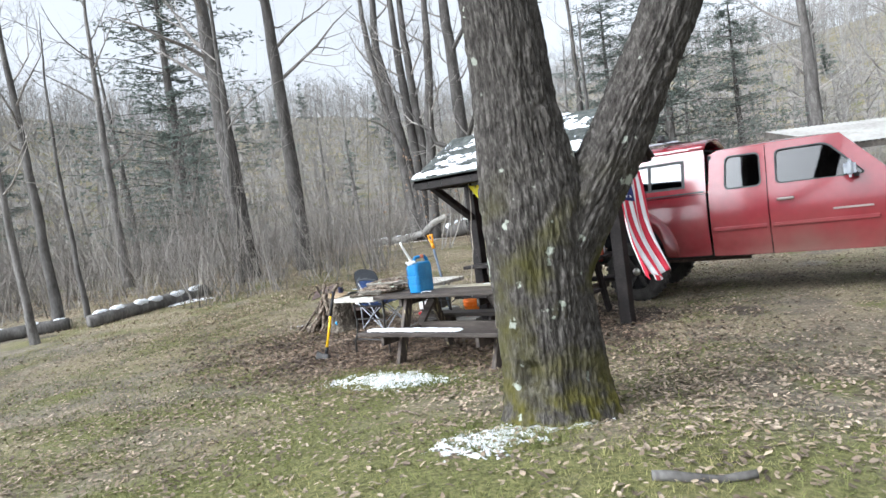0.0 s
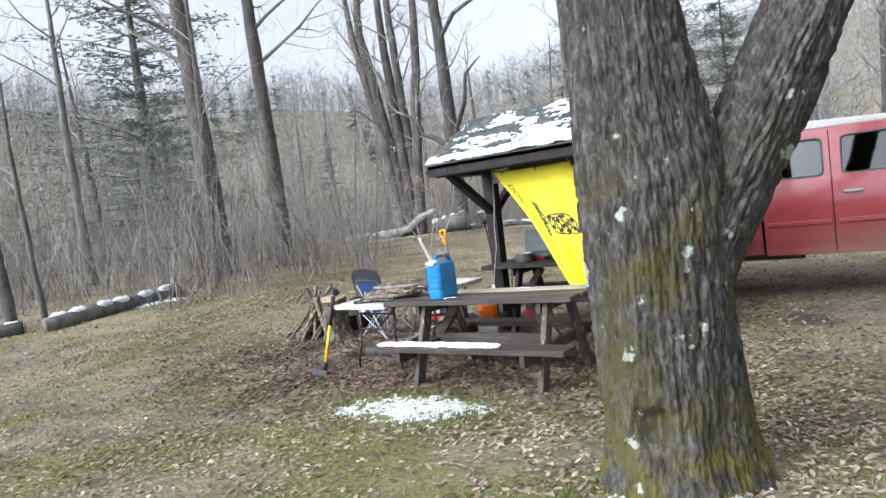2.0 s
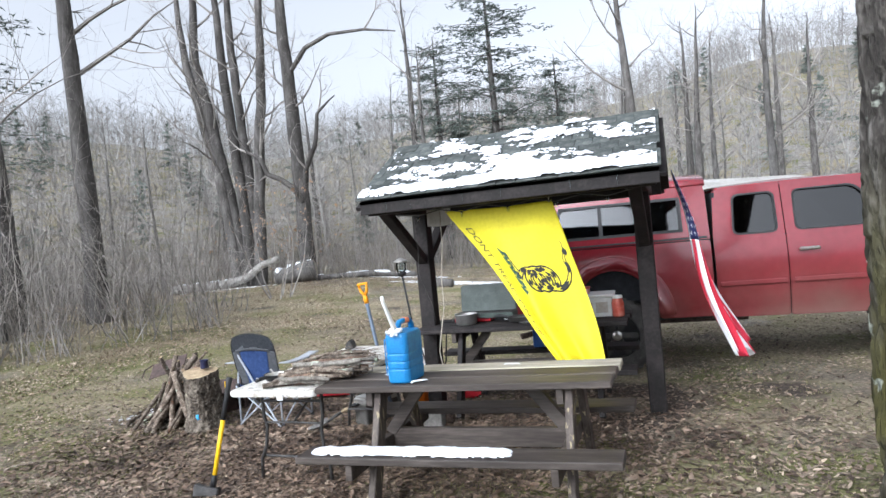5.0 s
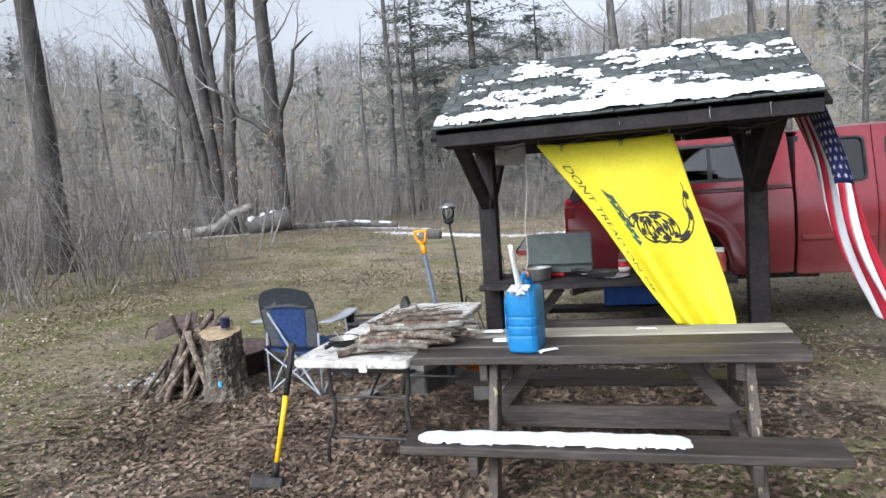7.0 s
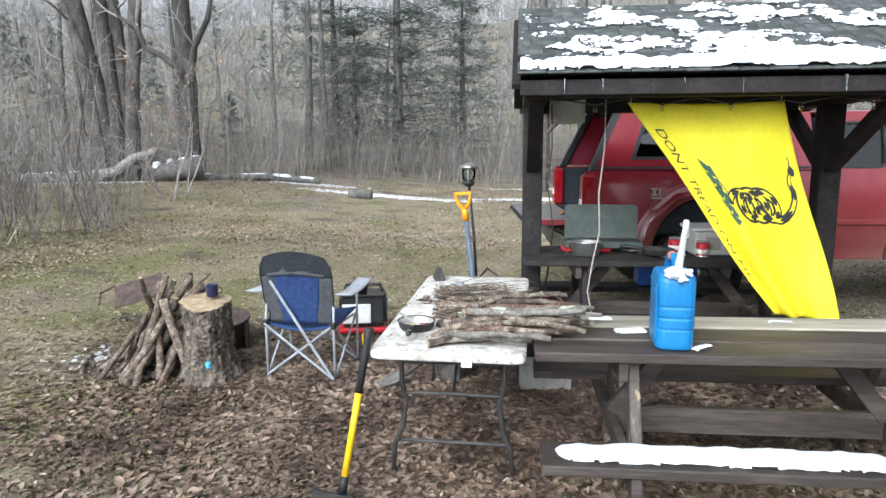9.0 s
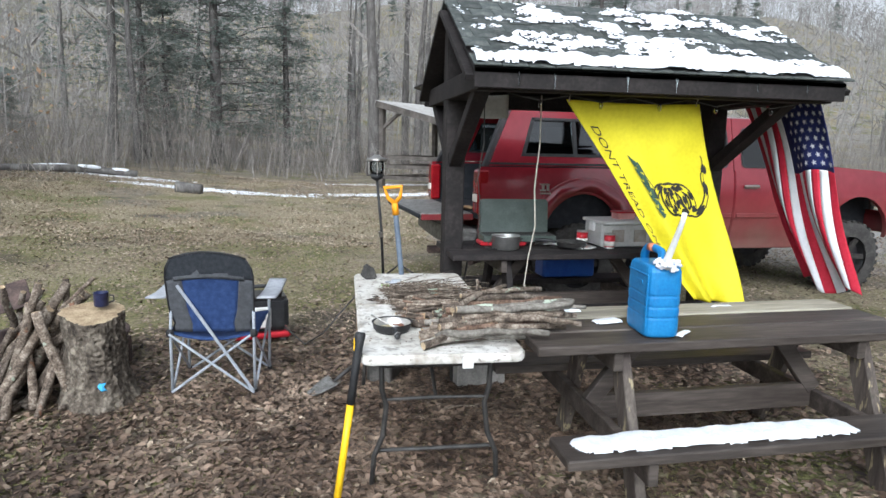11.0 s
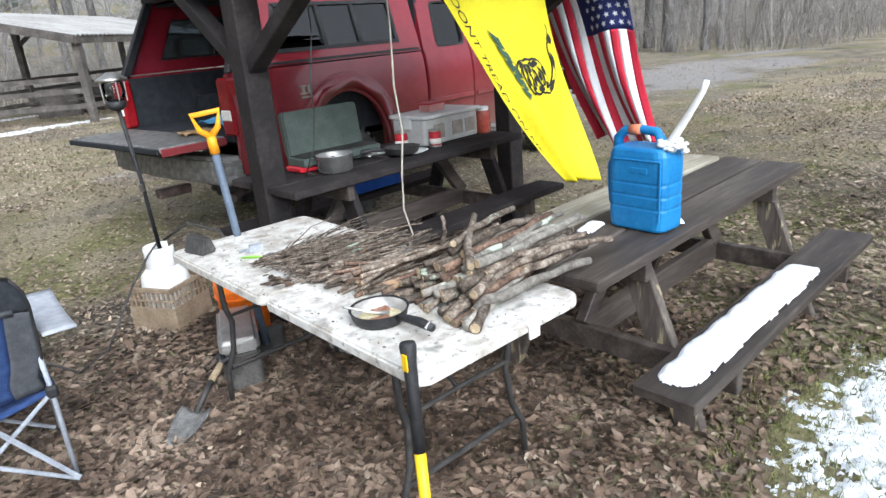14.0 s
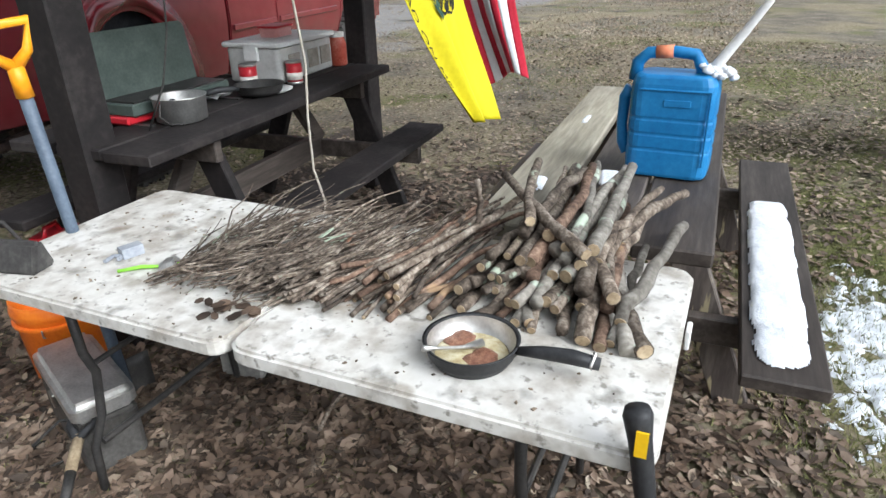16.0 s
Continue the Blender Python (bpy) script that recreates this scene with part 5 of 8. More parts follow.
solid("tent_stake_clip", MB().tube([(0, 0, 0.008), (0.03, 0.018, 0.008), (0.05, 0.0, 0.008), (0.03, -0.02, 0.01)], 0.006, 8).box((0.075, 0.0, 0.016), (0.06, 0.035, 0.03)), M["steel_grey"], pose(-6.03, 6.99, 0.757, 0, 0, -20), "grey metal clip with a hook on the table", "clip")
solid("toothbrush", MB().tube([(0, 0, 0.006), (0.06, 0.008, 0.008), (0.12, 0.0, 0.006), (0.16, 0.0, 0.01)], [0.005, 0.006, 0.004, 0.006], 8), material("green_plastic", [(0.2, 0.5, 0.04), (0.27, 0.6, 0.06), (0.33, 0.66, 0.09)], 8, rough=0.4, bump=0), pose(-6.06, 6.91, 0.757, 0, 0, -55), "green and white toothbrush lying on the table", "toothbrush", smooth=True)
solid("crumpled_foil", MB().lathe([(0.0, 0.0), (0.026, 0.004), (0.03, 0.014), (0.015, 0.024), (0.0, 0.02)], 7), M["aluminium"], pose(-5.985, 6.80, 0.757, 0, 0, 20) @ Matrix.Diagonal((1.6, 0.8, 1, 1)), "crumpled foil wrapper on the table", "wrapper")
dl = MB()
for k in range(16):
    a, s = float(rng.uniform(0, 6.28)), float(rng.uniform(0.012, 0.028))
    dl.plate([(s * math.cos(q), 0.6 * s * math.sin(q)) for q in (0, 0.9, 1.9, 3.1, 4.2, 5.3)], 0, 0.002, pose(-6.12 + float(rng.normal(0, 0.035)), 6.50 + float(rng.normal(0, 0.05)), 0.7585 + 0.0016 * k, float(rng.uniform(-12, 12)), float(rng.uniform(-12, 12)), math.degrees(a)))
solid("leaf_scraps", dl, M["leaf_dark"], pose(0, 0, 0), "damp brown leaf scraps on the table", "leaves", kind="stuff")


# ---- blue water jug ----
def jug():
    th = thing("water_jug", pose(-4.845, 5.612, 0.802, 0, 0, -94), "blue plastic water jug with a white spout capped in snow", "jug")
    th.scale = (1, 1, 1.035)
    L, D = 0.275, 0.17
    body = MB()

    def ring(z, k):
        return [(x * k, y * k, z) for x, y in round_rect(-L / 2, L / 2, -D / 2, D / 2, 0.045, 4)]
    levels = [(0, 0.93), (0.012, 0.98), (0.05, 1.0), (0.085, 1.0), (0.092, 0.965), (0.10, 1.0), (0.135, 1.0), (0.142, 0.965), (0.15, 1.0), (0.185, 1.0), (0.192, 0.965), (0.20, 1.0), (0.27, 1.0), (0.30, 0.985), (0.322, 0.93), (0.33, 0.84)]
    vs, n = [], len(ring(0, 1))
    for z, k in levels:
        vs += ring(z, k)
    body.add(vs, [(i * n + j, i * n + (j + 1) % n, (i + 1) * n + (j + 1) % n, (i + 1) * n + j) for i in range(len(levels) - 1) for j in range(n)] + [tuple(range(n))[::-1], tuple(range((len(levels) - 1) * n, len(levels) * n))])
    bd = part("body", body, M["blue_jug"], th, bevel=0.003)
    part("top_handle", MB().tube([(-0.135, 0, 0.30), (-0.132, 0, 0.355), (-0.10, 0, 0.385), (-0.02, 0, 0.392), (0.05, 0, 0.385), (0.075, 0, 0.345), (0.08, 0, 0.31)], [0.024, 0.021, 0.019, 0.018, 0.019, 0.022, 0.026], 12), M["blue_jug"], th, smooth=True)
    part("tape", MB().tube([(-0.075, 0, 0.388), (-0.02, 0, 0.392)], 0.0205, 12), material("orange_tape", [(0.55, 0.17, 0.08), (0.62, 0.2, 0.1), (0.68, 0.25, 0.14)], 9, bump=0), th, "faded orange tape round the handle", smooth=True)
    part("side_handle", MB().tube([(-0.145, 0, 0.27), (-0.165, 0, 0.24), (-0.168, 0, 0.15), (-0.16, 0, 0.09), (-0.14, 0, 0.06)], [0.024, 0.02, 0.018, 0.02, 0.024], 12), M["blue_jug"], th, smooth=True)
    part("raised_mark", MB().box((0.02, -D / 2 - 0.001, 0.245), (0.085, 0.004, 0.022)), M["blue_jug"], th, bevel=0.0015)
    part("panel_rib", MB().tube([(-0.1, -D / 2, 0.285), (0.12, -D / 2, 0.285)], 0.004, 8).tube([(0.12, -D / 2, 0.285), (0.12, -D / 2, 0.05)], 0.004, 8), M["blue_jug"], th)
    sp = part("spout", MB().tube([(0.10, 0, 0.325), (0.125, 0, 0.37), (0.185, 0.0, 0.46), (0.238, 0.0, 0.545), (0.25, 0, 0.58)], [0.024, 0.017, 0.014, 0.012, 0.012], 12), M["white"], th, "long white plastic spout", smooth=True)
    part("cap_ring", MB().lathe([(0.03, 0), (0.03, 0.022), (0.024, 0.028)], 16, pose(0.105, 0, 0.325, 0, 24, 0)), M["white"], sp)
    sn = MB()
    for k in range(26):
        a = k * 2.4
        rr = 0.012 + 0.045 * math.sqrt(k / 26)
        s = float(rng.uniform(0.010, 0.019))
        sn.lathe([(0.001, -s * 0.6), (s, -s * 0.2), (s, s * 0.3), (0.001, s * 0.8)], 7, pose(0.125 + rr * math.cos(a) * 0.9, rr * math.sin(a), 0.34 + 0.012 * math.cos(k) - 0.35 * max(0, rr * math.cos(a) - 0.01), 20 * math.sin(k), 20 * math.cos(k), 0))
    part("snow_cap", sn, M["snow"], th, "clump of snow round the spout", smooth=True)


jug()


# ---- tools ----
def maul():
    a, b = Vector((-6.385, 5.36, 0.03)), Vector((-6.262, 5.525, 0.855))
    th = thing("splitting_maul", pose(0, 0, 0), "splitting maul with a yellow and black handle leaning on the table", "axe")
    f = lambda t: a.lerp(b, t)
    hd = MB().slab([(-0.13, -0.045), (-0.06, -0.032), (0.06, -0.035), (0.065, 0.035), (-0.05, 0.035), (-0.13, 0.05)], -0.03, 0.03, Matrix.Translation(a + Vector((-0.005, 0, 0.015))) @ pose(0, 0, 0, -12, 8, 12))
    part("head", hd, M["steel_dark"], th, bevel=0.008, segs=2)
    part("collar", MB().tube([f(0.06), f(0.16)], [0.024, 0.02], 12), M["black_plastic"], th, smooth=True)
    part("shaft", MB().tube([f(0.15), f(0.4), f(0.64)], [0.017, 0.016, 0.017], 12), M["yellow_paint"], th, "yellow fibreglass shaft", smooth=True)
    gr = part("grip", MB().tube([f(0.63), f(0.8), f(0.93), f(0.985), f(1.0)], [0.0185, 0.018, 0.02, 0.025, 0.021], 12), M["black_plastic"], th, smooth=True)
    part("yellow_mark", MB().box((0, 0, 0), (0.004, 0.02, 0.05), Matrix.Translation(f(0.94) + Vector((-0.021, -0.005, 0)))), M["yellow_paint"], gr)


def d_grip(th, at, tip, mat, side, w=0.055, r=0.011):
    """A D-shaped grip at the end of a shaft: at is where it starts, tip the middle of its crossbar."""
    at, tip, side = Vector(at), Vector(tip), Vector(side).normalized()
    m = at.lerp(tip, 0.35)
    part("grip", MB().tube([at, m + side * w * 0.7, tip + side * w, tip - side * w, m - side * w * 0.7, at], [r * 1.3, r, r, r, r, r * 1.3], 10), mat, th, smooth=True)


def shovels():
    th = thing("garden_spade", pose(0, 0, 0), "spade with an amber grip stuck upright in the ground", "shovel", "shovels")
    base, top = Vector((-5.80, 7.36, -0.03)), Vector((-5.945, 7.245, 1.24))
    part("shaft", MB().tube([base.lerp(top, 0.1), base.lerp(top, 0.5), top], [0.021, 0.019, 0.019], 12), M["slate"], th, smooth=True)
    ax = (top - base).normalized()
    part("socket", MB().tube([top - ax * 0.05, top + ax * 0.035], [0.024, 0.022], 12), M["handle_amber"], th, smooth=True)
    d_grip(th, top + ax * 0.03, top + ax * 0.145, M["handle_amber"], (0.9, -0.35, 0.1), 0.062, 0.014)
    bl = MB().sheet(lambda u, v: (base.x + (u - 0.5) * 0.2, base.y - 0.02 + 0.03 * math.sin(math.pi * u), -0.12 + 0.30 * v), 8, 6, 0.004)
    part("blade", bl, M["steel_dark"], th, smooth=True)
    th = thing("camp_shovel", pose(0, 0, 0), "short wooden-shafted shovel with black grip lying on leaves", "shovel", "shovels")
    p, q = Vector((-6.53, 6.915, 0.02)), Vector((-5.97, 7.27, 0.13))
    d = (q - p).normalized()
    s = Vector((0, 0, 1)).cross(d)
    part("blade", MB().sheet(lambda u, v: p + d * (0.20 * v) + s * ((u - 0.5) * 0.115 * (0.35 + 1.1 * math.sin(1.7 * v + 0.25))) + Vector((0, 0, 0.016 - 0.03 * math.sin(math.pi * u) + 0.03 * v * v)), 8, 10, 0.003), M["worn_steel"], th, smooth=True)
    part("neck", MB().tube([p + d * 0.19 + Vector((0, 0, 0.02)), p + d * 0.28 + Vector((0, 0, 0.055)), p + d * 0.35 + Vector((0, 0, 0.075))], [0.013, 0.015, 0.016], 10), M["steel_dark"], th, smooth=True)
    part("shaft", MB().tube([p + d * 0.34 + Vector((0, 0, 0.075)), p + d * 0.45 + Vector((0, 0, 0.10))], 0.017, 10), M["cut_wood"], th, "varnished wooden shaft", smooth=True)
    d_grip(th, p + d * 0.44 + Vector((0, 0, 0.10)), p + d * 0.57 + Vector((0, 0, 0.12)), M["black_plastic"], s, 0.05, 0.012)


maul()
shovels()


# ---- camp chair ----
def camp_chair():
    th = thing("camp_chair", pose(-7.155, 7.02, 0, 0, 0, -4), "folding camp chair of navy and grey cloth on grey tubes", "chair")
    W = 0.265
    rake = lambda z: -0.02 - 0.20 * max(0, z - 0.42) + 0.06
    def back(u, v):
        z = 0.43 + 0.50 * v
        bow = 0.05 * math.sin(math.pi * u)
        w = W * (1 + 0.05 * v) * (1 - 0.16 * (max(0, v - 0.72) / 0.28) ** 2.5)
        pinch = 1 - 0.10 * math.exp(-((v - 0.12) / 0.10) ** 2)
        return ((u - 0.5) * 2 * w * pinch, rake(z) - bow * 0.6 + 0.03, z + 0.05 * math.sin(math.pi * u) ** 0.8 * v)
    sub = lambda a0, a1, b0, b1: (lambda u, v: back(a0 + (a1 - a0) * u, b0 + (b1 - b0) * v))
    part("backrest", MB().sheet(lambda u, v: back(0.25 - 0.06 * v + (0.53 + 0.12 * v) * u, 0.70 * v), 16, 12, 0.006), M["blue_cloth"], th, "navy cloth back panel", smooth=True)
    for a in (0, 1):
        part("back_wing", MB().sheet((lambda u, v: back((0.25 - 0.06 * v) * u, 0.70 * v)) if a == 0 else (lambda u, v: back(1 - (0.22 - 0.06 * v) * (1 - u), 0.70 * v)), 6, 12, 0.006), M["grey_cloth"], th, smooth=True)
    part("head_panel", MB().sheet(sub(0, 1, 0.70, 1), 18, 8, 0.006), M["dark_cloth"], th, smooth=True)
    part("head_band", MB().sheet(lambda u, v: Vector(back(0.1 + 0.8 * u, 0.68 + 0.05 * v)) + Vector((0, -0.008, 0)), 14, 2, 0.004), M["grey_cloth"], th, smooth=True)
    part("piping", MB().tube([back(u / 14, 1.0) for u in range(15)], 0.007, 6).tube([back(0, v / 8) for v in range(9)], 0.006, 6).tube([back(1, v / 8) for v in range(9)], 0.006, 6), M["black_plastic"], th, smooth=True)
    part("printed_mark", MB().plate([(-0.045, -0.02), (0.045, -0.02), (0.012, 0.03)], 0, 0.002, pose(-0.06, -0.108, 0.845, 78, 0, 0)), M["grey_cloth"], th, "plain pale mark")
    part("printed_bar", MB().plate([(0.07, -0.012), (0.16, -0.012), (0.16, 0.006), (0.07, 0.006)], 0, 0.002, pose(-0.02, -0.108, 0.848, 78, 0, 0)), M["grey_cloth"], th, "plain pale mark")
    part("seat", MB().sheet(lambda u, v: ((u - 0.5) * 2 * (W + 0.02), 0.04 + 0.47 * v, 0.43 - 0.05 * math.sin(math.pi * u) * (1 - 0.4 * v) + 0.03 * v), 14, 10, 0.008), M["blue_cloth"], th, smooth=True)
    fx, fy = 0.255, 0.50
    for s in (-1, 1):
        part("rear_upright", MB().tube([(s * W, 0.03, 0.02), (s * W, 0.03, 0.43), (s * (W - 0.004), rake(0.6) + 0.045, 0.60)], 0.0105, 8), M["steel_grey"], th, smooth=True)
        part("front_upright", MB().tube([(s * (W + 0.02), fy, 0.02), (s * (W + 0.025), fy, 0.62)], 0.0105, 8), M["steel_grey"], th, smooth=True)
        arm = part("armrest", MB().sheet(lambda u, v, s=s: (s * (W + 0.085) + (u - 0.5) * 0.12, 0.02 + 0.52 * v, 0.67 - 0.02 * math.sin(math.pi * v) + 0.02 * v), 4, 10, 0.01), material("pale_cloth", [(0.27, 0.285, 0.31), (0.34, 0.355, 0.38), (0.41, 0.425, 0.45)], 20, bump=0.2), th, "pale grey armrest", smooth=True)
        part("cup_holder", MB().lathe([(0.035, -0.10), (0.045, 0), (0.042, 0), (0.032, -0.095)], 14, pose(s * (W + 0.085), 0.47, 0.67)), M["dark_cloth"], arm, smooth=True)
        part("side_cross", MB().tube([(s * W, 0.03, 0.03), (s * (W + 0.02), fy, 0.42)], 0.009, 8).tube([(s * (W + 0.02), fy, 0.03), (s * W, 0.03, 0.42)], 0.009, 8), M["steel_grey"], th)
        part("foot", MB().lathe([(0.018, 0), (0.018, 0.03), (0.012, 0.04)], 10, pose(s * W, 0.03, 0.0)).lathe([(0.018, 0), (0.018, 0.03), (0.012, 0.04)], 10, pose(s * (W + 0.02), fy, 0.0)), M["black_plastic"], th)
        part("joint", MB().box((s * W, 0.02, 0.43), (0.045, 0.04, 0.05)), M["black_plastic"], th, bevel=0.01)
    part("rear_cross", MB().tube([(-W, 0.015, 0.03), (W, 0.015, 0.43)], 0.009, 8).tube([(W, -0.004, 0.03), (-W, -0.004, 0.43)], 0.009, 8), M["steel_grey"], th)
    part("front_cross", MB().tube([(-W, fy, 0.03), (W, fy, 0.40)], 0.009, 8).tube([(W, fy + 0.02, 0.03), (-W, fy + 0.02, 0.40)], 0.009, 8), M["steel_grey"], th)
    part("back_strap", MB().tube([back(0.13, 0.62), (W, -0.03, 0.05)], 0.011, 6), M["steel_grey"], th, "diagonal tube across the back")


camp_chair()


# ---- fire place ----
def fireplace():
    st = thing("chopping_stump", pose(-7.84, 7.02, 0, 0, 0, 20), "upright log section used as a chopping block, paint-marked bark", "stump")

    def fn(u, v):
        a = u * 6.28319
        z = 0.60 * v
        r = 0.172 + 0.09 * math.exp(-z / 0.10) + 0.02 * math.sin(3 * a) + 0.02 * noise.noise(Vector((math.cos(a) * 3, math.sin(a) * 3, z * 4))) + 0.016 * noise.noise(Vector((math.cos(a) * 9, math.sin(a) * 9, z * 14))) - 0.012 * abs(noise.noise(Vector((math.cos(a) * 6, math.sin(a) * 6, z * 30)))) * 3
        return (r * math.cos(a) - 0.02 * v, r * math.sin(a), z + 0.035 * v * math.sin(a) - 0.01)
    part("bark", MB().sheet(fn, 128, 80), spots(material("stump_bark", [(0.028, 0.022, 0.017), (0.10, 0.082, 0.063), (0.22, 0.19, 0.15)], 13, (1, 1, 0.7), 0.95, 1.0, 4, dist=0.03), (0.3, 0.26, 0.2), 5, 0.62, 0.04), st, smooth=True)
    part("cut_face", MB().add([Vector(fn(k / 64, 1)) for k in range(64)], [tuple(range(64))]), M["cut_wood"], st, "fresh pale cut face")
    part("paint_mark", MB().sheet(lambda u, v: Vector(fn(0.75 + 0.028 * u - 0.012 * math.sin(3 * v), 0.27 + 0.09 * v)) * 1.0 + Vector((0, -0.006, 0)), 6, 6), material("blue_marking_paint", [(0.05, 0.3, 0.55), (0.08, 0.4, 0.7), (0.12, 0.48, 0.78)], 20, bump=0.2), st, "blue spray-paint mark")
    mug = thing("enamel_mug", pose(-7.82, 7.06, 0.62), "dark blue enamel mug standing on the stump", "mug")
    part("cup", MB().lathe([(0.035, 0), (0.042, 0.004), (0.044, 0.088), (0.046, 0.09), (0.041, 0.088), (0.038, 0.008), (0.001, 0.007)], 22), material("navy_enamel", [(0.01, 0.014, 0.05), (0.015, 0.02, 0.07), (0.03, 0.04, 0.1)], 30, rough=0.3, bump=0), mug, smooth=True)
    part("handle", MB().tube([(0.042, 0, 0.07), (0.072, 0, 0.068), (0.076, 0, 0.035), (0.044, 0, 0.02)], 0.005, 8), M["steel_dark"], mug, smooth=True)
    ring = thing("fire_ring", pose(-8.35, 7.75, 0), "low rusty steel fire ring full of ash", "fire ring")
    part("rim", MB().lathe([(0.44, -0.02), (0.44, 0.24), (0.47, 0.25), (0.47, 0.235), (0.455, 0.23), (0.455, -0.02)], 40), M["rust"], ring, smooth=True)
    part("ash_bed", MB().lathe([(0.0, 0.07), (0.2, 0.06), (0.42, 0.03), (0.42, 0.0), (0.0, 0.0)], 30), M["ash"], ring)
    for k in range(3):
        part("stay", MB().box((0.47, 0, 0.12), (0.03, 0.05, 0.2), Matrix.Rotation(k * 2.1 + 4.2, 4, "Z")), M["rust"], ring, bevel=0.004)
    grate = thing("fire_grate", pose(-8.55, 7.32, 0.60, 24, -14, 25), "rusty iron cooking plate propped on the firewood", "grate")
    part("plate", MB().box((0, 0, 0), (0.40, 0.30, 0.012)), M["rust"], grate, bevel=0.004)
    part("bar", MB().tube([(-0.2, 0.16, 0.0), (-0.32, 0.16, -0.03), (-0.33, 0.02, -0.04)], 0.008, 8), M["rust"], grate)
    for k in range(38):
        a = math.pi * (0.62 + 1.0 * (k / 29)) + float(rng.normal(0, 0.06))
        foot = Vector((-8.34 + float(rng.uniform(0.25, 0.58)) * math.cos(a), 7.20 + float(rng.uniform(0.25, 0.5)) * math.sin(a), 0.02))
        r = float(rng.uniform(0.014, 0.040))
        top = Vector((-8.18 + float(rng.normal(0, 0.12)), 7.20 + float(rng.normal(0, 0.10)), float(rng.uniform(0.28, 0.80))))
        mb, en = MB(), MB()
        stick(mb, top, foot, r * 0.85, r, 0.02, 8, 6, en)
        lg = solid("split_log", mb, M["sticks"], pose(0, 0, 0), "rough branch log leaning in the fire pile", "log", "fire pile", smooth=True)
        part("cut_end", en, M["cut_wood"], lg, "pale cut end")
    for k in range(9):
        p = Vector((-8.5 + float(rng.uniform(-0.5, 0.6)), 7.1 + float(rng.uniform(-0.3, 0.3)), 0.03))
        a = float(rng.uniform(0, 6.28))
        mb = MB()
        stick(mb, p, p + Vector((math.cos(a), math.sin(a), 0.02)) * float(rng.uniform(0.25, 0.5)), 0.02, 0.014, 0.02, 7)
        solid("split_log", mb, M["sticks"], pose(0, 0, 0), "loose branch on the ground by the fire pile", "log", "fire pile", smooth=True)
    ash = MB()
    for k in range(70):
        x, y, s = -8.95 + float(rng.normal(0, 0.14)), 7.3 + float(rng.normal(0, 0.13)), float(rng.uniform(0.008, 0.03))
        ash.lathe([(0.001, -0.004), (s, 0.0), (s * 0.7, s * 0.6), (0.001, s * 0.8)], 6, pose(x, y, hz(x, y), float(rng.uniform(-20, 20)), 0, float(rng.uniform(0, 90))))
    solid("ash_heap", ash, M["ash"], pose(0, 0, 0), "scatter of pale grey ash beside the fire pile", "ash", kind="stuff")


fireplace()


def generator():
    th = thing("portable_generator", pose(-6.98, 8.32, 0, 0, 0, 12), "small red and black portable generator behind the camp chair", "generator")
    part("body", MB().box((0, 0, 0.24), (0.44, 0.28, 0.30)), M["black_plastic"], th, bevel=0.04, segs=2)
    part("side_panel", MB().box((-0.06, -0.145, 0.22), (0.26, 0.02, 0.18)), M["white"], th, "pale control panel", bevel=0.008)
    part("base", MB().box((0, 0, 0.06), (0.46, 0.30, 0.05)), M["stove_red"], th, "red base tray", bevel=0.015)
    part("top_band", MB().box((0, 0, 0.385), (0.40, 0.25, 0.03)), M["steel_dark"], th, "", bevel=0.01)
    part("handle", MB().tube([(-0.18, 0, 0.38), (-0.16, 0, 0.46), (0.16, 0, 0.46), (0.18, 0, 0.38)], 0.016, 10), M["black_plastic"], th, smooth=True)
    for x in (-0.17, 0.17):
        part("foot", MB().box((x, 0, 0.018), (0.06, 0.26, 0.036)), M["rubber"], th, bevel=0.006)
    cb = MB().tube([(-6.78, 8.25, 0.12), (-6.6, 8.05, 0.02), (-6.45, 7.95, 0.14), (-6.35, 8.0, 0.25), (-6.2, 8.15, 0.38), (-6.02, 8.3, 0.50), (-5.95, 8.34, 0.54)], 0.007, 7)
    solid("gas_hose", cb, M["rubber"], pose(0, 0, 0), "thin black hose arching from the propane tank", "hose", smooth=True)


generator()


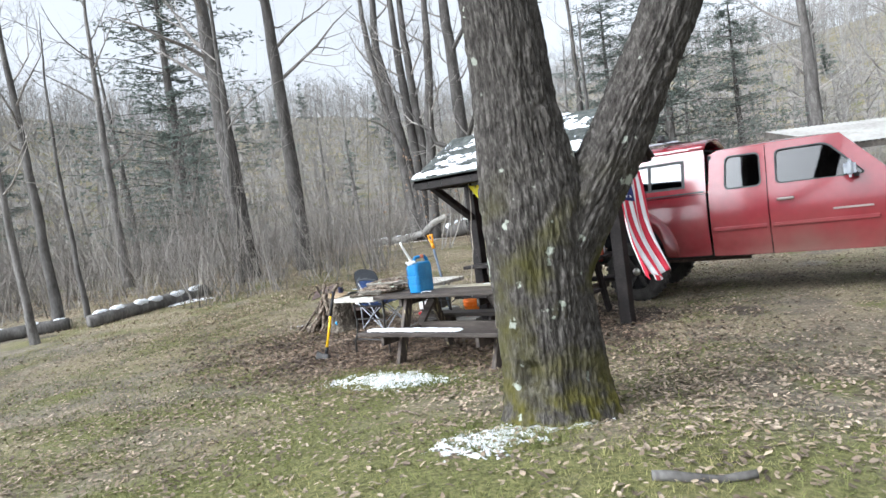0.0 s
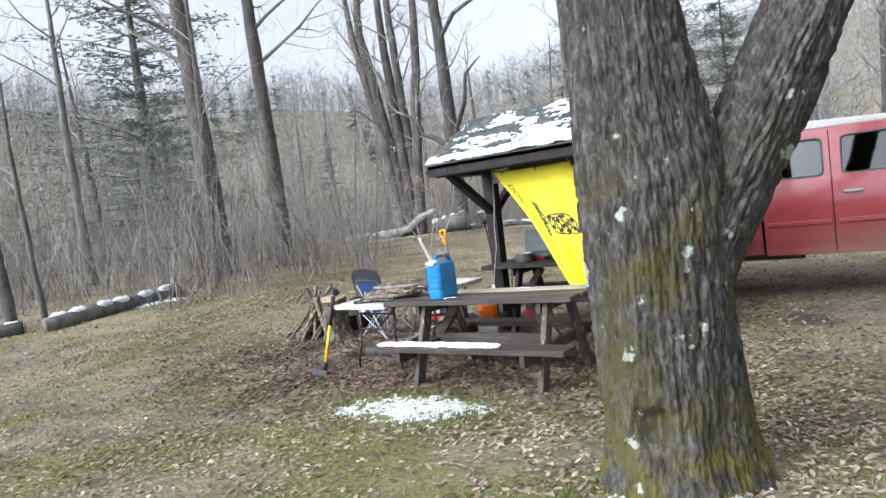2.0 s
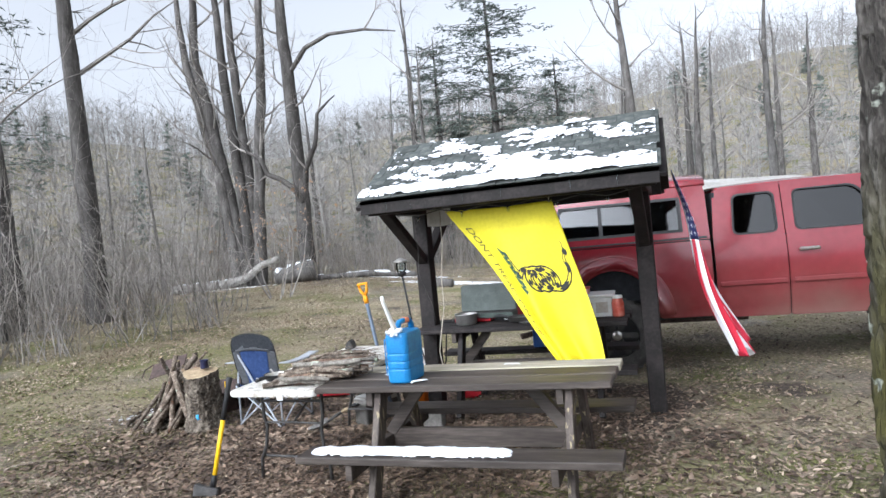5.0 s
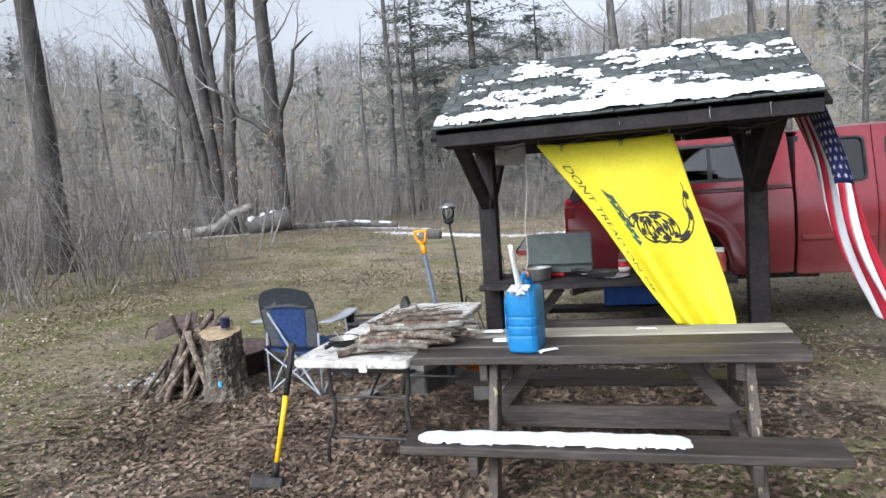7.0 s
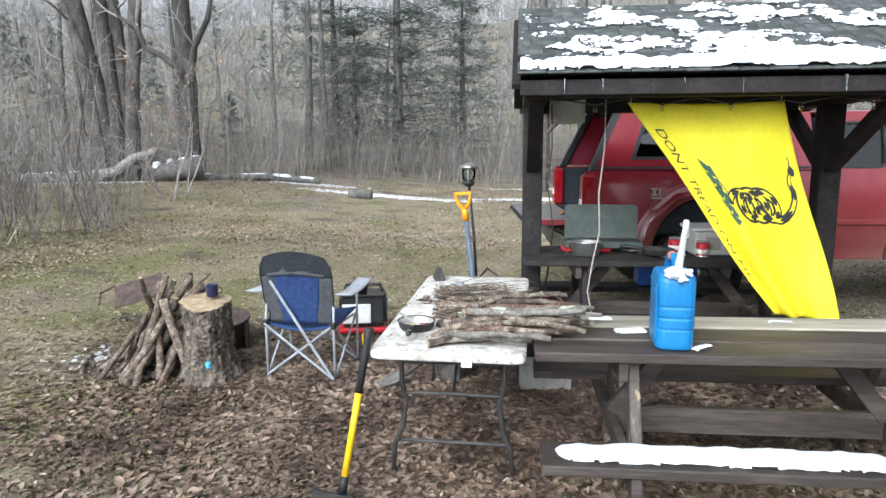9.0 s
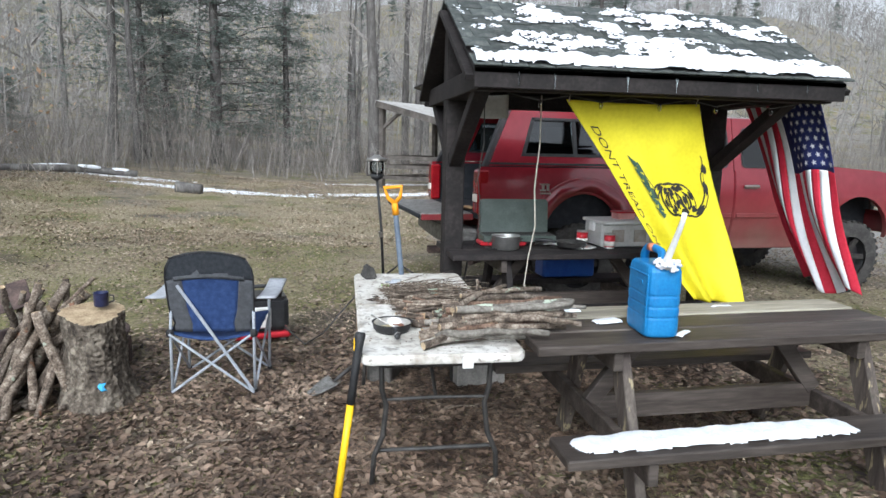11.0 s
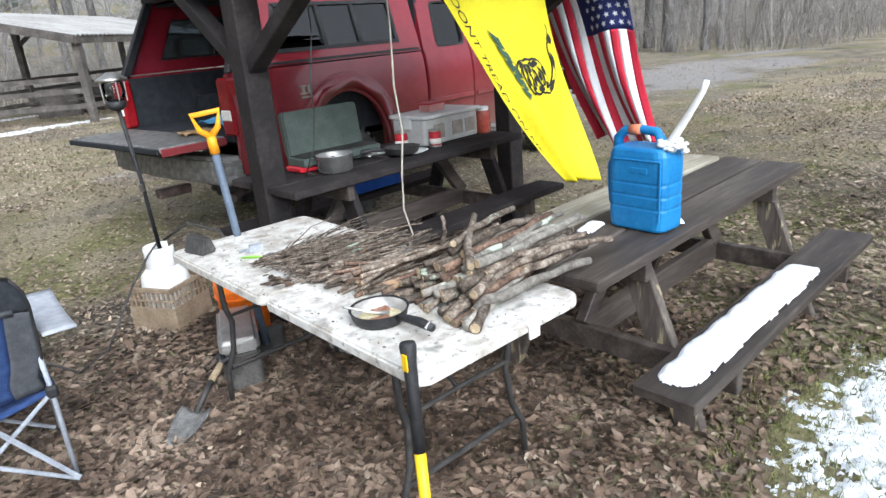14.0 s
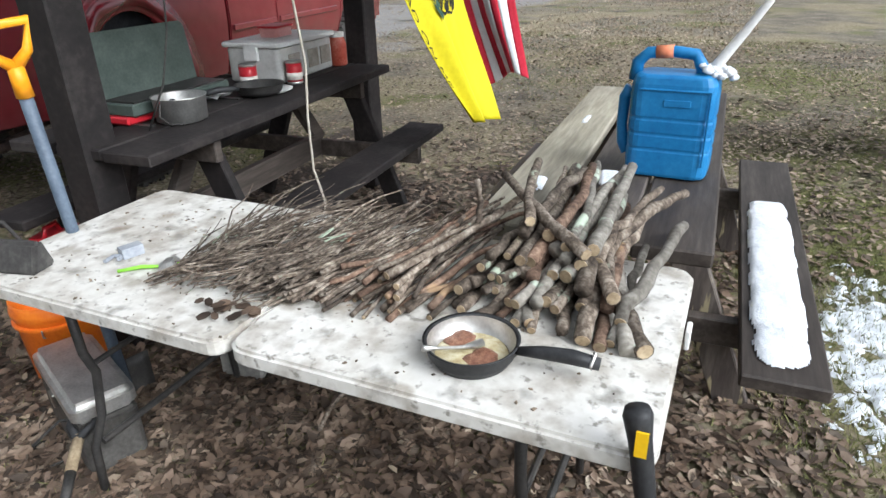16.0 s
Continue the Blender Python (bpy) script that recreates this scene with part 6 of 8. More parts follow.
# ---- propane, crate, bucket, steel box ----
def gas_corner():
    cr = thing("milk_crate", pose(-5.93, 8.38, 0, 0, 0, 28), "tan plastic crate holding the propane tank", "crate")
    s, h = 0.34, 0.29
    part("base", MB().box((0, 0, 0.012), (s, s, 0.024)), M["crate"], cr)
    for k in range(4):
        m = Matrix.Rotation(k * math.pi / 2, 4, "Z")
        side = part("side", MB().box((0, -s / 2, 0.085), (s, 0.012, 0.15), m).box((0, -s / 2, h - 0.015), (s + 0.02, 0.02, 0.03), m).box((0, -s / 2, 0.205), (s, 0.010, 0.014), m), M["crate"], cr, bevel=0.003)
        for j in range(9):
            part("slat", MB().box((-s / 2 + 0.02 + j * (s - 0.04) / 8, -s / 2, 0.21), (0.010, 0.012, 0.12), m), M["crate"], side)
    tk = thing("propane_tank", pose(-5.93, 8.38, 0.024), "white propane tank with valve standing in the crate", "gas tank")
    part("tank", MB().lathe([(0.05, 0), (0.12, 0.02), (0.148, 0.08), (0.15, 0.24), (0.14, 0.31), (0.10, 0.355), (0.04, 0.37)], 30), M["white"], tk, smooth=True)
    col = MB().sheet(lambda u, v: (0.095 * math.cos(0.6 + 5.0 * u), 0.095 * math.sin(0.6 + 5.0 * u), 0.36 + 0.13 * v - 0.02 * (1 - v)), 24, 3, 0.006)
    part("collar", col, M["white"], tk, smooth=True)
    part("valve", MB().lathe([(0.02, 0.36), (0.02, 0.44), (0.03, 0.445), (0.03, 0.47)], 12), M["chrome"], tk)
    ln = thing("gas_lantern", pose(-5.93, 8.36, 0.49), "gas lantern on a tall black pole above the propane tank", "lantern")
    top = Vector((-0.07, -0.06, 0.93))
    part("pole", MB().tube([(0, 0, 0), top * 0.5 + Vector((0.01, 0, 0)), top], [0.013, 0.012, 0.012], 10), M["black_plastic"], ln, smooth=True)
    part("pole_joint", MB().tube([top * 0.42, top * 0.47], 0.018, 10), M["chrome"], ln)
    part("burner", MB().lathe([(0.02, -0.05), (0.05, -0.03), (0.055, 0), (0.03, 0.01)], 16, Matrix.Translation(top)), M["black_plastic"], ln, smooth=True)
    part("globe", MB().lathe([(0.05, 0.01), (0.062, 0.05), (0.06, 0.10), (0.05, 0.115)], 18, Matrix.Translation(top)), M["glass_clear"], ln, smooth=True)
    part("cage_wire", MB().tube([top + Vector((0.064, 0, 0)), top + Vector((0.066, 0, 0.12))], 0.003, 6).tube([top + Vector((-0.064, 0, 0)), top + Vector((-0.066, 0, 0.12))], 0.003, 6).tube([top + Vector((0, -0.064, 0)), top + Vector((0, -0.066, 0.12))], 0.003, 6), M["chrome"], ln)
    part("hood", MB().lathe([(0.088, 0.115), (0.085, 0.13), (0.04, 0.15), (0.02, 0.165), (0.001, 0.165)], 20, Matrix.Translation(top)), M["chrome"], ln, smooth=True)
    hose = MB().tube([(-5.90, 8.34, 0.55), (-5.82, 8.1, 0.68), (-5.70, 7.95, 0.62), (-5.62, 7.9, 0.40), (-5.5, 7.85, 0.25), (-5.35, 7.75, 0.5), (-5.3, 7.72, 0.87)], 0.008, 8)
    solid("gas_hose", hose, M["rubber"], pose(0, 0, 0), "black gas hose running to the camp stove", "hose", smooth=True)
    bk = thing("orange_bucket", pose(-5.72, 7.76, 0), "orange plastic bucket under the folding table", "bucket")
    part("pail", MB().lathe([(0.125, 0), (0.132, 0.01), (0.148, 0.30), (0.156, 0.31), (0.156, 0.335), (0.15, 0.345), (0.151, 0.365), (0.144, 0.365), (0.127, 0.012), (0.001, 0.012)], 28), M["orange"], bk, smooth=True)
    part("rib", MB().lathe([(0.15, 0.27), (0.158, 0.272), (0.158, 0.282), (0.15, 0.285)], 28), M["orange"], bk)
    part("bail", MB().tube([(0.155 * math.cos(a), 0.155 * math.sin(a) * 0.5 - 0.12, 0.30 - 0.10 * math.sin(a)) for a in (0, 0.5, 1.0, 1.57, 2.1, 2.6, 3.14)], 0.003, 6), M["steel_grey"], bk)
    bx = thing("steel_box", pose(-5.965, 7.345, 0, 0, 0, 66), "long grey metal case with rounded edges under the table", "case")
    part("case", MB().plate(round_rect(-0.235, 0.235, -0.095, 0.095, 0.03), 0.0, 0.20), M["dull_tin"], bx, bevel=0.012, segs=2)
    part("lid", MB().plate(round_rect(-0.24, 0.24, -0.10, 0.10, 0.03), 0.203, 0.285), M["aluminium"], bx, "dull pale metal lid", bevel=0.022, segs=3)
    part("latch", MB().box((0.0, 0.103, 0.20), (0.05, 0.012, 0.05)), M["chrome"], bx, bevel=0.003)
    solid("power_cord", MB().tube([(-6.02, 7.28, 0.12), (-6.10, 7.32, 0.16), (-6.16, 7.40, 0.08), (-6.12, 7.48, 0.012), (-6.02, 7.46, 0.012), (-6.0, 7.36, 0.07), (-6.08, 7.30, 0.012), (-6.2, 7.36, 0.012)], 0.005, 7), M["rubber"], pose(0, 0, 0), "loop of dark power cord on the leaves", "cord", smooth=True)
    fc = thing("fuel_can", pose(-5.30, 8.25, 0, 0, 0, 15), "red plastic fuel can beside the shelter post", "fuel can")
    part("can", MB().box((0, 0, 0.19), (0.26, 0.20, 0.38)), M["stove_red"], fc, bevel=0.03, segs=2)
    part("cap", MB().lathe([(0.028, 0.38), (0.028, 0.425), (0.02, 0.43)], 14, pose(0.06, 0, 0)), M["black_plastic"], fc)
    part("handle", MB().tube([(-0.09, 0, 0.37), (-0.07, 0, 0.42), (0.0, 0, 0.42), (0.02, 0, 0.38)], 0.012, 8), M["stove_red"], fc, smooth=True)
    cb = thing("concrete_block", pose(-5.36, 7.08, 0, 0, 0, 8), "pale grey concrete block on the ground by the tables", "block")
    part("block", MB().box((0, 0, 0.10), (0.36, 0.18, 0.20)), M["stone"], cb, bevel=0.008)


gas_corner()


# ---- outdoor kitchen ----
def kitchen():
    Z = 0.8865
    st = thing("camp_stove", pose(-4.89, 7.74, Z, 0, 0, 0), "open green camp stove with a red base on the kitchen table", "stove")
    part("base", MB().box((-0.13, 0.08, 0.022), (0.38, 0.18, 0.034)), M["stove_red"], st, "red steel tray", bevel=0.008)
    part("burner_box", MB().box((0, 0.07, 0.064), (0.60, 0.20, 0.05)), M["stove_green"], st, bevel=0.005)
    part("grill", MB().box((0, 0.07, 0.093), (0.56, 0.18, 0.008)), M["steel_dark"], st)
    part("lid", MB().plate(round_rect(-0.29, 0.29, 0.0, 0.29, 0.03), -0.03, 0.03, pose(0, 0.175, 0.075, 83, 0, 0)), M["stove_green"], st, "upright olive-green lid", bevel=0.01, segs=2)
    part("knob", MB().lathe([(0.018, 0), (0.016, 0.025)], 12, pose(-0.1, -0.03, 0.062, 90, 0, 0)), M["black_plastic"], st)
    for x in (-0.28, 0.28):
        part("foot", MB().box((x, 0, 0.0025), (0.03, 0.2, 0.005)), M["steel_dark"], st)
    pt = thing("cooking_pot", pose(-5.04, 7.60, Z), "dull aluminium cooking pot on the kitchen table", "pot")
    part("pot", MB().lathe([(0.085, 0), (0.105, 0.01), (0.11, 0.105), (0.116, 0.11), (0.108, 0.105), (0.10, 0.012), (0.001, 0.01)], 32), M["aluminium"], pt, smooth=True)
    part("bail_handle", MB().tube([(-0.11, 0, 0.09), (-0.15, -0.03, 0.05), (-0.14, -0.07, 0.02), (-0.09, -0.09, 0.012)], 0.004, 8), M["steel_dark"], pt)
    part("side_lug", MB().tube([(0.11, 0, 0.08), (0.14, 0, 0.075)], 0.008, 8), M["steel_dark"], pt)
    frying_pan(pose(-4.50, 7.60, Z + 0.012, 0, 0, 160), "black iron skillet on the kitchen table", M["steel_dark"], False, 0.12)
    solid("plate", MB().lathe([(0.001, 0.004), (0.10, 0.002), (0.13, 0.014), (0.132, 0.016), (0.10, 0.008), (0.001, 0.008)], 30), M["white"], pose(-4.42, 7.62, Z), "white plate under the skillet", "plate", smooth=True)
    solid("paper_towel", MB().sheet(lambda u, v: (0.22 * u, 0.14 * v, 0.012 + 0.012 * math.sin(6 * u + 4 * v)), 8, 6, 0.004), M["white"], pose(-4.68, 7.72, Z, 0, 0, 20), "crumpled white paper on the kitchen table", "paper", smooth=True)
    for x, y, h, r in ((-4.33, 7.80, 0.12, 0.045), (-4.17, 7.62, 0.12, 0.042)):
        cn = thing("food_can", pose(x, y, Z), "red printed food can with a pale band", "can", "food cans")
        part("tin", MB().lathe([(r, 0), (r + 0.002, 0.004), (r, 0.008), (r, h - 0.006), (r + 0.002, h - 0.003), (r, h), (r * 0.9, h - 0.004), (0.001, h - 0.005)], 24), M["aluminium"], cn, smooth=True)
        part("label", MB().lathe([(r + 0.001, 0.012), (r + 0.0015, h * 0.55), (r + 0.001, h - 0.012)], 24), M["stove_red"], cn, "red paper label", smooth=True)
        part("band", MB().lathe([(r + 0.0025, h * 0.18), (r + 0.0025, h * 0.5)], 24), M["lamp_white"], cn, smooth=True)
    bn = thing("storage_bin", pose(-3.93, 7.86, Z, 0, 0, 3), "cloudy plastic storage bin with a white lid", "bin")
    part("tub", MB().plate(round_rect(-0.29, 0.29, -0.17, 0.17, 0.03), 0, 0.185), M["bin_clear"], bn, bevel=0.008)
    part("lid", MB().plate(round_rect(-0.31, 0.31, -0.19, 0.19, 0.03), 0.187, 0.212), M["white"], bn, bevel=0.006)
    for x in (-0.15, 0.05, 0.19):
        part("packed_item", MB().box((x, -0.172, 0.09), (0.11, 0.008, 0.10)), material("blurred_contents", [(0.2, 0.17, 0.14), (0.3, 0.27, 0.23), (0.4, 0.37, 0.33)], 12, bump=0), bn)
    for s in (-1, 1):
        part("clip", MB().box((s * 0.30, 0, 0.16), (0.02, 0.09, 0.09)), M["white"], bn, bevel=0.005)
    tb = thing("food_tub", pose(-3.94, 7.88, Z + 0.213, 0, 0, 5), "small clear tub with a red lid on the storage bin", "tub")
    part("tub", MB().plate(round_rect(-0.085, 0.085, -0.06, 0.06, 0.02), 0, 0.05), material("pink_plastic", [(0.45, 0.2, 0.19), (0.55, 0.27, 0.25), (0.62, 0.34, 0.32)], 9, rough=0.3, bump=0), tb, bevel=0.004)
    part("lid", MB().plate(round_rect(-0.095, 0.095, -0.07, 0.07, 0.022), 0.05, 0.062), M["stove_red"], tb, "red lid", bevel=0.003)
    jr = thing("plastic_jar", pose(-3.585, 7.70, Z), "clear plastic jar of red sauce with a pale lid", "jar")
    part("jar", MB().lathe([(0.05, 0), (0.056, 0.01), (0.056, 0.13), (0.045, 0.16), (0.042, 0.17)], 22), material("red_sauce", [(0.32, 0.05, 0.03), (0.42, 0.09, 0.06), (0.5, 0.2, 0.15)], 12, rough=0.25, bump=0), jr, smooth=True)
    part("lid", MB().lathe([(0.046, 0.17), (0.046, 0.195), (0.04, 0.198)], 22), M["white"], jr)
    co = thing("blue_cooler", pose(-4.28, 8.30, 0.534, 0, 0, 3), "blue cooler box standing on the kitchen table's bench", "cooler")
    part("box", MB().plate(round_rect(-0.25, 0.25, -0.11, 0.11, 0.03), 0, 0.19), material("cooler_blue", [(0.012, 0.05, 0.24), (0.018, 0.07, 0.3), (0.025, 0.09, 0.35)], 9, rough=0.4, bump=0), co, bevel=0.012)
    part("lid", MB().plate(round_rect(-0.26, 0.26, -0.12, 0.12, 0.03), 0.192, 0.23), bpy.data.materials["cooler_blue"], co, bevel=0.012)
    cord = [(-5.0, 7.0, 2.02), (-5.0, 6.99, 1.7), (-5.03, 6.97, 1.4), (-5.02, 6.95, 1.15), (-5.06, 6.94, 0.95), (-5.09, 6.92, 0.75), (-5.06, 6.90, 0.6), (-5.1, 6.9, 0.52)]
    solid("rope", MB().tube(cord, 0.005, 7), M["rope"], pose(0, 0, 0), "grey cord hanging from the shelter beam", "cord", smooth=True)
    solid("dark_wire", MB().tube([(-5.34, 7.2, 2.0), (-5.33, 7.22, 1.7), (-5.36, 7.25, 1.45), (-5.33, 7.3, 1.3), (-5.30, 7.4, 1.1), (-5.32, 7.5, 0.92)], 0.004, 6), M["rubber"], pose(0, 0, 0), "thin dark wire hanging by the shelter post", "wire", smooth=True)
    solid("hanging_tarp", MB().sheet(lambda u, v: (-5.34 + 0.26 * u, 7.55 + 0.02 * math.sin(5 * u), 2.06 - 0.17 * v - 0.01 * math.sin(3 * u)), 10, 6, 0.004), M["canvas"], pose(0, 0, 0), "pale folded tarp tucked under the shelter beam", "tarp", smooth=True)
    # string of small lights along the beam
    pts = [(-5.3 + 0.2 * k, 6.72, 2.0 - 0.035 * (k % 2)) for k in range(11)]
    sl = thing("string_lights", pose(0, 0, 0), "dark cord of small unlit lights strung under the beam", "string lights")
    part("cord", MB().tube(pts, 0.004, 6), M["rubber"], sl, smooth=True)
    for p in pts[1::2]:
        part("bulb", MB().lathe([(0.008, 0), (0.013, -0.02), (0.010, -0.04), (0.001, -0.045)], 10, Matrix.Translation(p)), M["glass_clear"], sl, smooth=True)
    # things in the truck bed
    solid("blue_tarp", MB().sheet(lambda u, v: (-4.7 + 0.75 * u, 9.75 + 0.6 * v, 1.0 + 0.05 * abs(math.sin(5 * u + 3 * v)) + 0.02 * math.sin(9 * v)), 16, 12, 0.006), material("light_blue_tarp", [(0.05, 0.2, 0.36), (0.08, 0.27, 0.45), (0.12, 0.33, 0.52)], 8, rough=0.6, bump=0.1), pose(0, 0, 0), "rumpled light blue tarp in the truck bed", "tarp", smooth=True)
    solid("work_gloves", MB().sheet(lambda u, v: (-5.12 + 0.26 * u, 9.62 + 0.18 * v, 1.002 + 0.03 * abs(math.sin(7 * u + 5 * v))), 10, 8, 0.01), material("tan_leather", [(0.17, 0.1, 0.05), (0.25, 0.16, 0.08), (0.32, 0.22, 0.12)], 14, bump=0.3), pose(0, 0, 0), "worn tan work gloves on the tailgate", "gloves", smooth=True)


kitchen()


# ---- the larger pavilion beyond the truck ----
def pavilion():
    th = thing("picnic_pavilion", pose(-4.66, 24.7, 0.25, 0, 0, 45), "open timber pavilion with a pale sloping metal roof", "pavilion")
    Lx, D, zh, zl = 9.0, 3.4, 2.87, 2.05
    pan = MB()
    n = 45
    vs = []
    for i in range(n * 2 + 1):
        x = -0.2 + i * (Lx + 0.4) / (2 * n)
        dz = 0.035 if i % 2 else 0.0
        vs += [(x, 0.15, zh + dz), (x, -D - 0.15, zl - 0.03 + dz)]
    pan.add(vs, [(2 * i, 2 * i + 1, 2 * i + 3, 2 * i + 2) for i in range(2 * n)])
    pan.add([(x, y, z - 0.03) for x, y, z in vs], [(2 * i + 2, 2 * i + 3, 2 * i + 1, 2 * i) for i in range(2 * n)])
    part("roof", pan, M["tin_roof"], th, "pale ribbed metal roofing")
    part("fascia", MB().beam((-0.22, 0.1, zh - 0.1), (-0.22, -D - 0.1, zl - 0.12), 0.04, 0.2), M["pav_wood"], th)
    for y, z in ((0.1, zh), (-D - 0.1, zl)):
        part("fascia", MB().box((Lx / 2, y, z - 0.12), (Lx + 0.4, 0.05, 0.2)), M["pav_wood"], th)
    for x in (0, 3.0, 6.0, 9.0):
        for y, z in ((0, zh), (-D, zl)):
            part("post", MB().box((x, y, z / 2 - 0.25), (0.16, 0.16, z + 0.3)), M["pav_wood"], th)
        part("brace", MB().beam((x, 0, zh - 0.9), (x, -0.9, zh - 0.3), 0.08, 0.1), M["pav_wood"], th)
    for z in (0.35, 0.72, 1.02):
        for a, b in (((0, 0), (Lx, 0)), ((0, 0), (0, -D)), ((Lx, 0), (Lx, -D))):
            part("rail", MB().beam((a[0], a[1], z), (b[0], b[1], z), 0.06, 0.12), M["pav_wood"], th)
    for z in (0.35, 0.85):
        part("rail", MB().beam((0, -D, z), (6, -D, z), 0.06, 0.12), M["pav_wood"], th)
    for x in (2.2, 5.0, 7.6):
        part("inner_table", MB().box((x, -1.6, 0.74), (1.8, 0.75, 0.05)).box((x, -2.2, 0.44), (1.8, 0.25, 0.05)).box((x, -1.0, 0.44), (1.8, 0.25, 0.05)).box((x - 0.6, -1.6, 0.35), (0.1, 1.2, 0.7)).box((x + 0.6, -1.6, 0.35), (0.1, 1.2, 0.7)), M["pav_wood"], th)


pavilion()
ft = thing("far_picnic_shelter", pose(27.5, 16.6, hz(27.5, 16.6) - 0.02, 0, 0, 20), "distant small open shelter with a pale roof at the wood's edge", "shelter")
part("roof", MB().box((0, 0, 2.0), (3.6, 2.4, 0.08)), M["tin_roof"], ft)
for x in (-1.6, 0, 1.6):
    for y in (-1, 1):
        part("post", MB().box((x, y, 1.0), (0.14, 0.14, 2.0)), M["pav_wood"], ft)
for y in (-1, 1):
    part("rail", MB().box((0, y, 0.7), (3.2, 0.06, 0.12)), M["pav_wood"], ft)


# ---- trees ----
def grow(mb, p, d, length, r, level, rnd, sides=5, up=0.25, splits=4, min_r=0.004, spread=0.9):
    """A branch with its side branches."""
    n = 4 if level > 1 else 3
    pts, rad = [Vector(p)], [r]
    d = Vector(d).normalized()
    for i in range(n):
        j = Vector(rnd.normal(0, 0.16, 3))
        d = (d + j + Vector((0, 0, up * 0.25))).normalized()
        pts.append(pts[-1] + d * (length / n))
        rad.append(max(min_r * 0.5, r * (1 - 0.8 * (i + 1) / n)))
    mb.tube(pts, rad, max(3, sides), False)
    if level <= 0:
        return
    for k in range(splits):
        t = float(rnd.uniform(0.25, 1.0)) * n
        i = min(int(t), n - 1)
        q = pts[i].lerp(pts[i + 1], t - i)
        ax = (pts[i + 1] - pts[i]).normalized()
        a = float(rnd.uniform(0, 6.283))
        o = ax.orthogonal().normalized()
        side = o * math.cos(a) + ax.cross(o) * math.sin(a)
        grow(mb, q, ax * float(rnd.uniform(0.5, 1.0)) + side * spread, length * float(rnd.uniform(0.38, 0.62)), max(min_r, rad[i] * 0.5), level - 1, rnd, sides - 1, up, splits, min_r, spread)


def stem(mb, pts, radii, sides=12, rough=0.05, seed=0.0):
    """A trunk along a path with an uneven bark outline."""
    fine, fr = [], []
    for i in range(len(pts) - 1):
        a, b = Vector(pts[i]), Vector(pts[i + 1])
        for k in range(5):
            t = k / 5
            q = a.lerp(b, t)
            fine.append(q + Vector((noise.noise(q * 0.8 + Vector((seed, 0, 0))), noise.noise(q * 0.8 + Vector((0, seed, 5))), 0)) * rough)
            fr.append((radii[i] * (1 - t) + radii[i + 1] * t) * (1 + 0.08 * noise.noise(q * 3)))
    fine.append(Vector(pts[-1]))
    fr.append(radii[-1])
    mb.tube(fine, fr, sides, True)


TREE = "bare grey deciduous tree at the edge of the clearing"


def bare_tree(m, seed, h, r, lean=(0, 0), label=TREE, level=2, low=0.35, mat="bark", limbs=10):
    rnd = np.random.default_rng(seed)
    th = thing("bare_tree", m, label, "tree", "bare woodland trees")
    tk, cr = MB(), MB()
    pts = [(lean[0] * (t ** 1.3) * h + 0.25 * math.sin(seed + t * 4) * t, lean[1] * t * h + 0.25 * math.cos(seed * 2 + t * 3) * t, t * h - 0.15) for t in (0, 0.12, 0.3, 0.5, 0.7, 0.88, 1)]
    stem(tk, pts, [r * 1.35, r, r * 0.9, r * 0.75, r * 0.5, r * 0.28, r * 0.08], 10, 0.05, seed)
    for k in range(limbs):
        t = low + (0.97 - low) * (k + float(rnd.uniform(0, 0.8))) / limbs
        s = t * 6
        i = min(int(s), 5)
        zt = t * h
        base = None
        for a, b in zip(pts, pts[1:]):
            if a[2] <= zt <= b[2]:
                f = (zt - a[2]) / (b[2] - a[2])
                base = Vector(a).lerp(Vector(b), f)
        if base is None:
            continue
        a = float(rnd.uniform(0, 6.283))
        grow(cr, base, (math.cos(a), math.sin(a), float(rnd.uniform(0.35, 0.9))), h * float(rnd.uniform(0.16, 0.30)) * (1.15 - 0.5 * t), r * 0.32 * (1.1 - 0.6 * t), level, rnd, 5, 0.5, 4, 0.005)
    part("trunk", tk, M[mat], th, smooth=True)
    part("crown", cr, M["twigs"], th)
    return th


def at(x, y, turn=0.0, s=1.0):
    return pose(x, y, hz(x, y) - 0.05, 0, 0, turn)


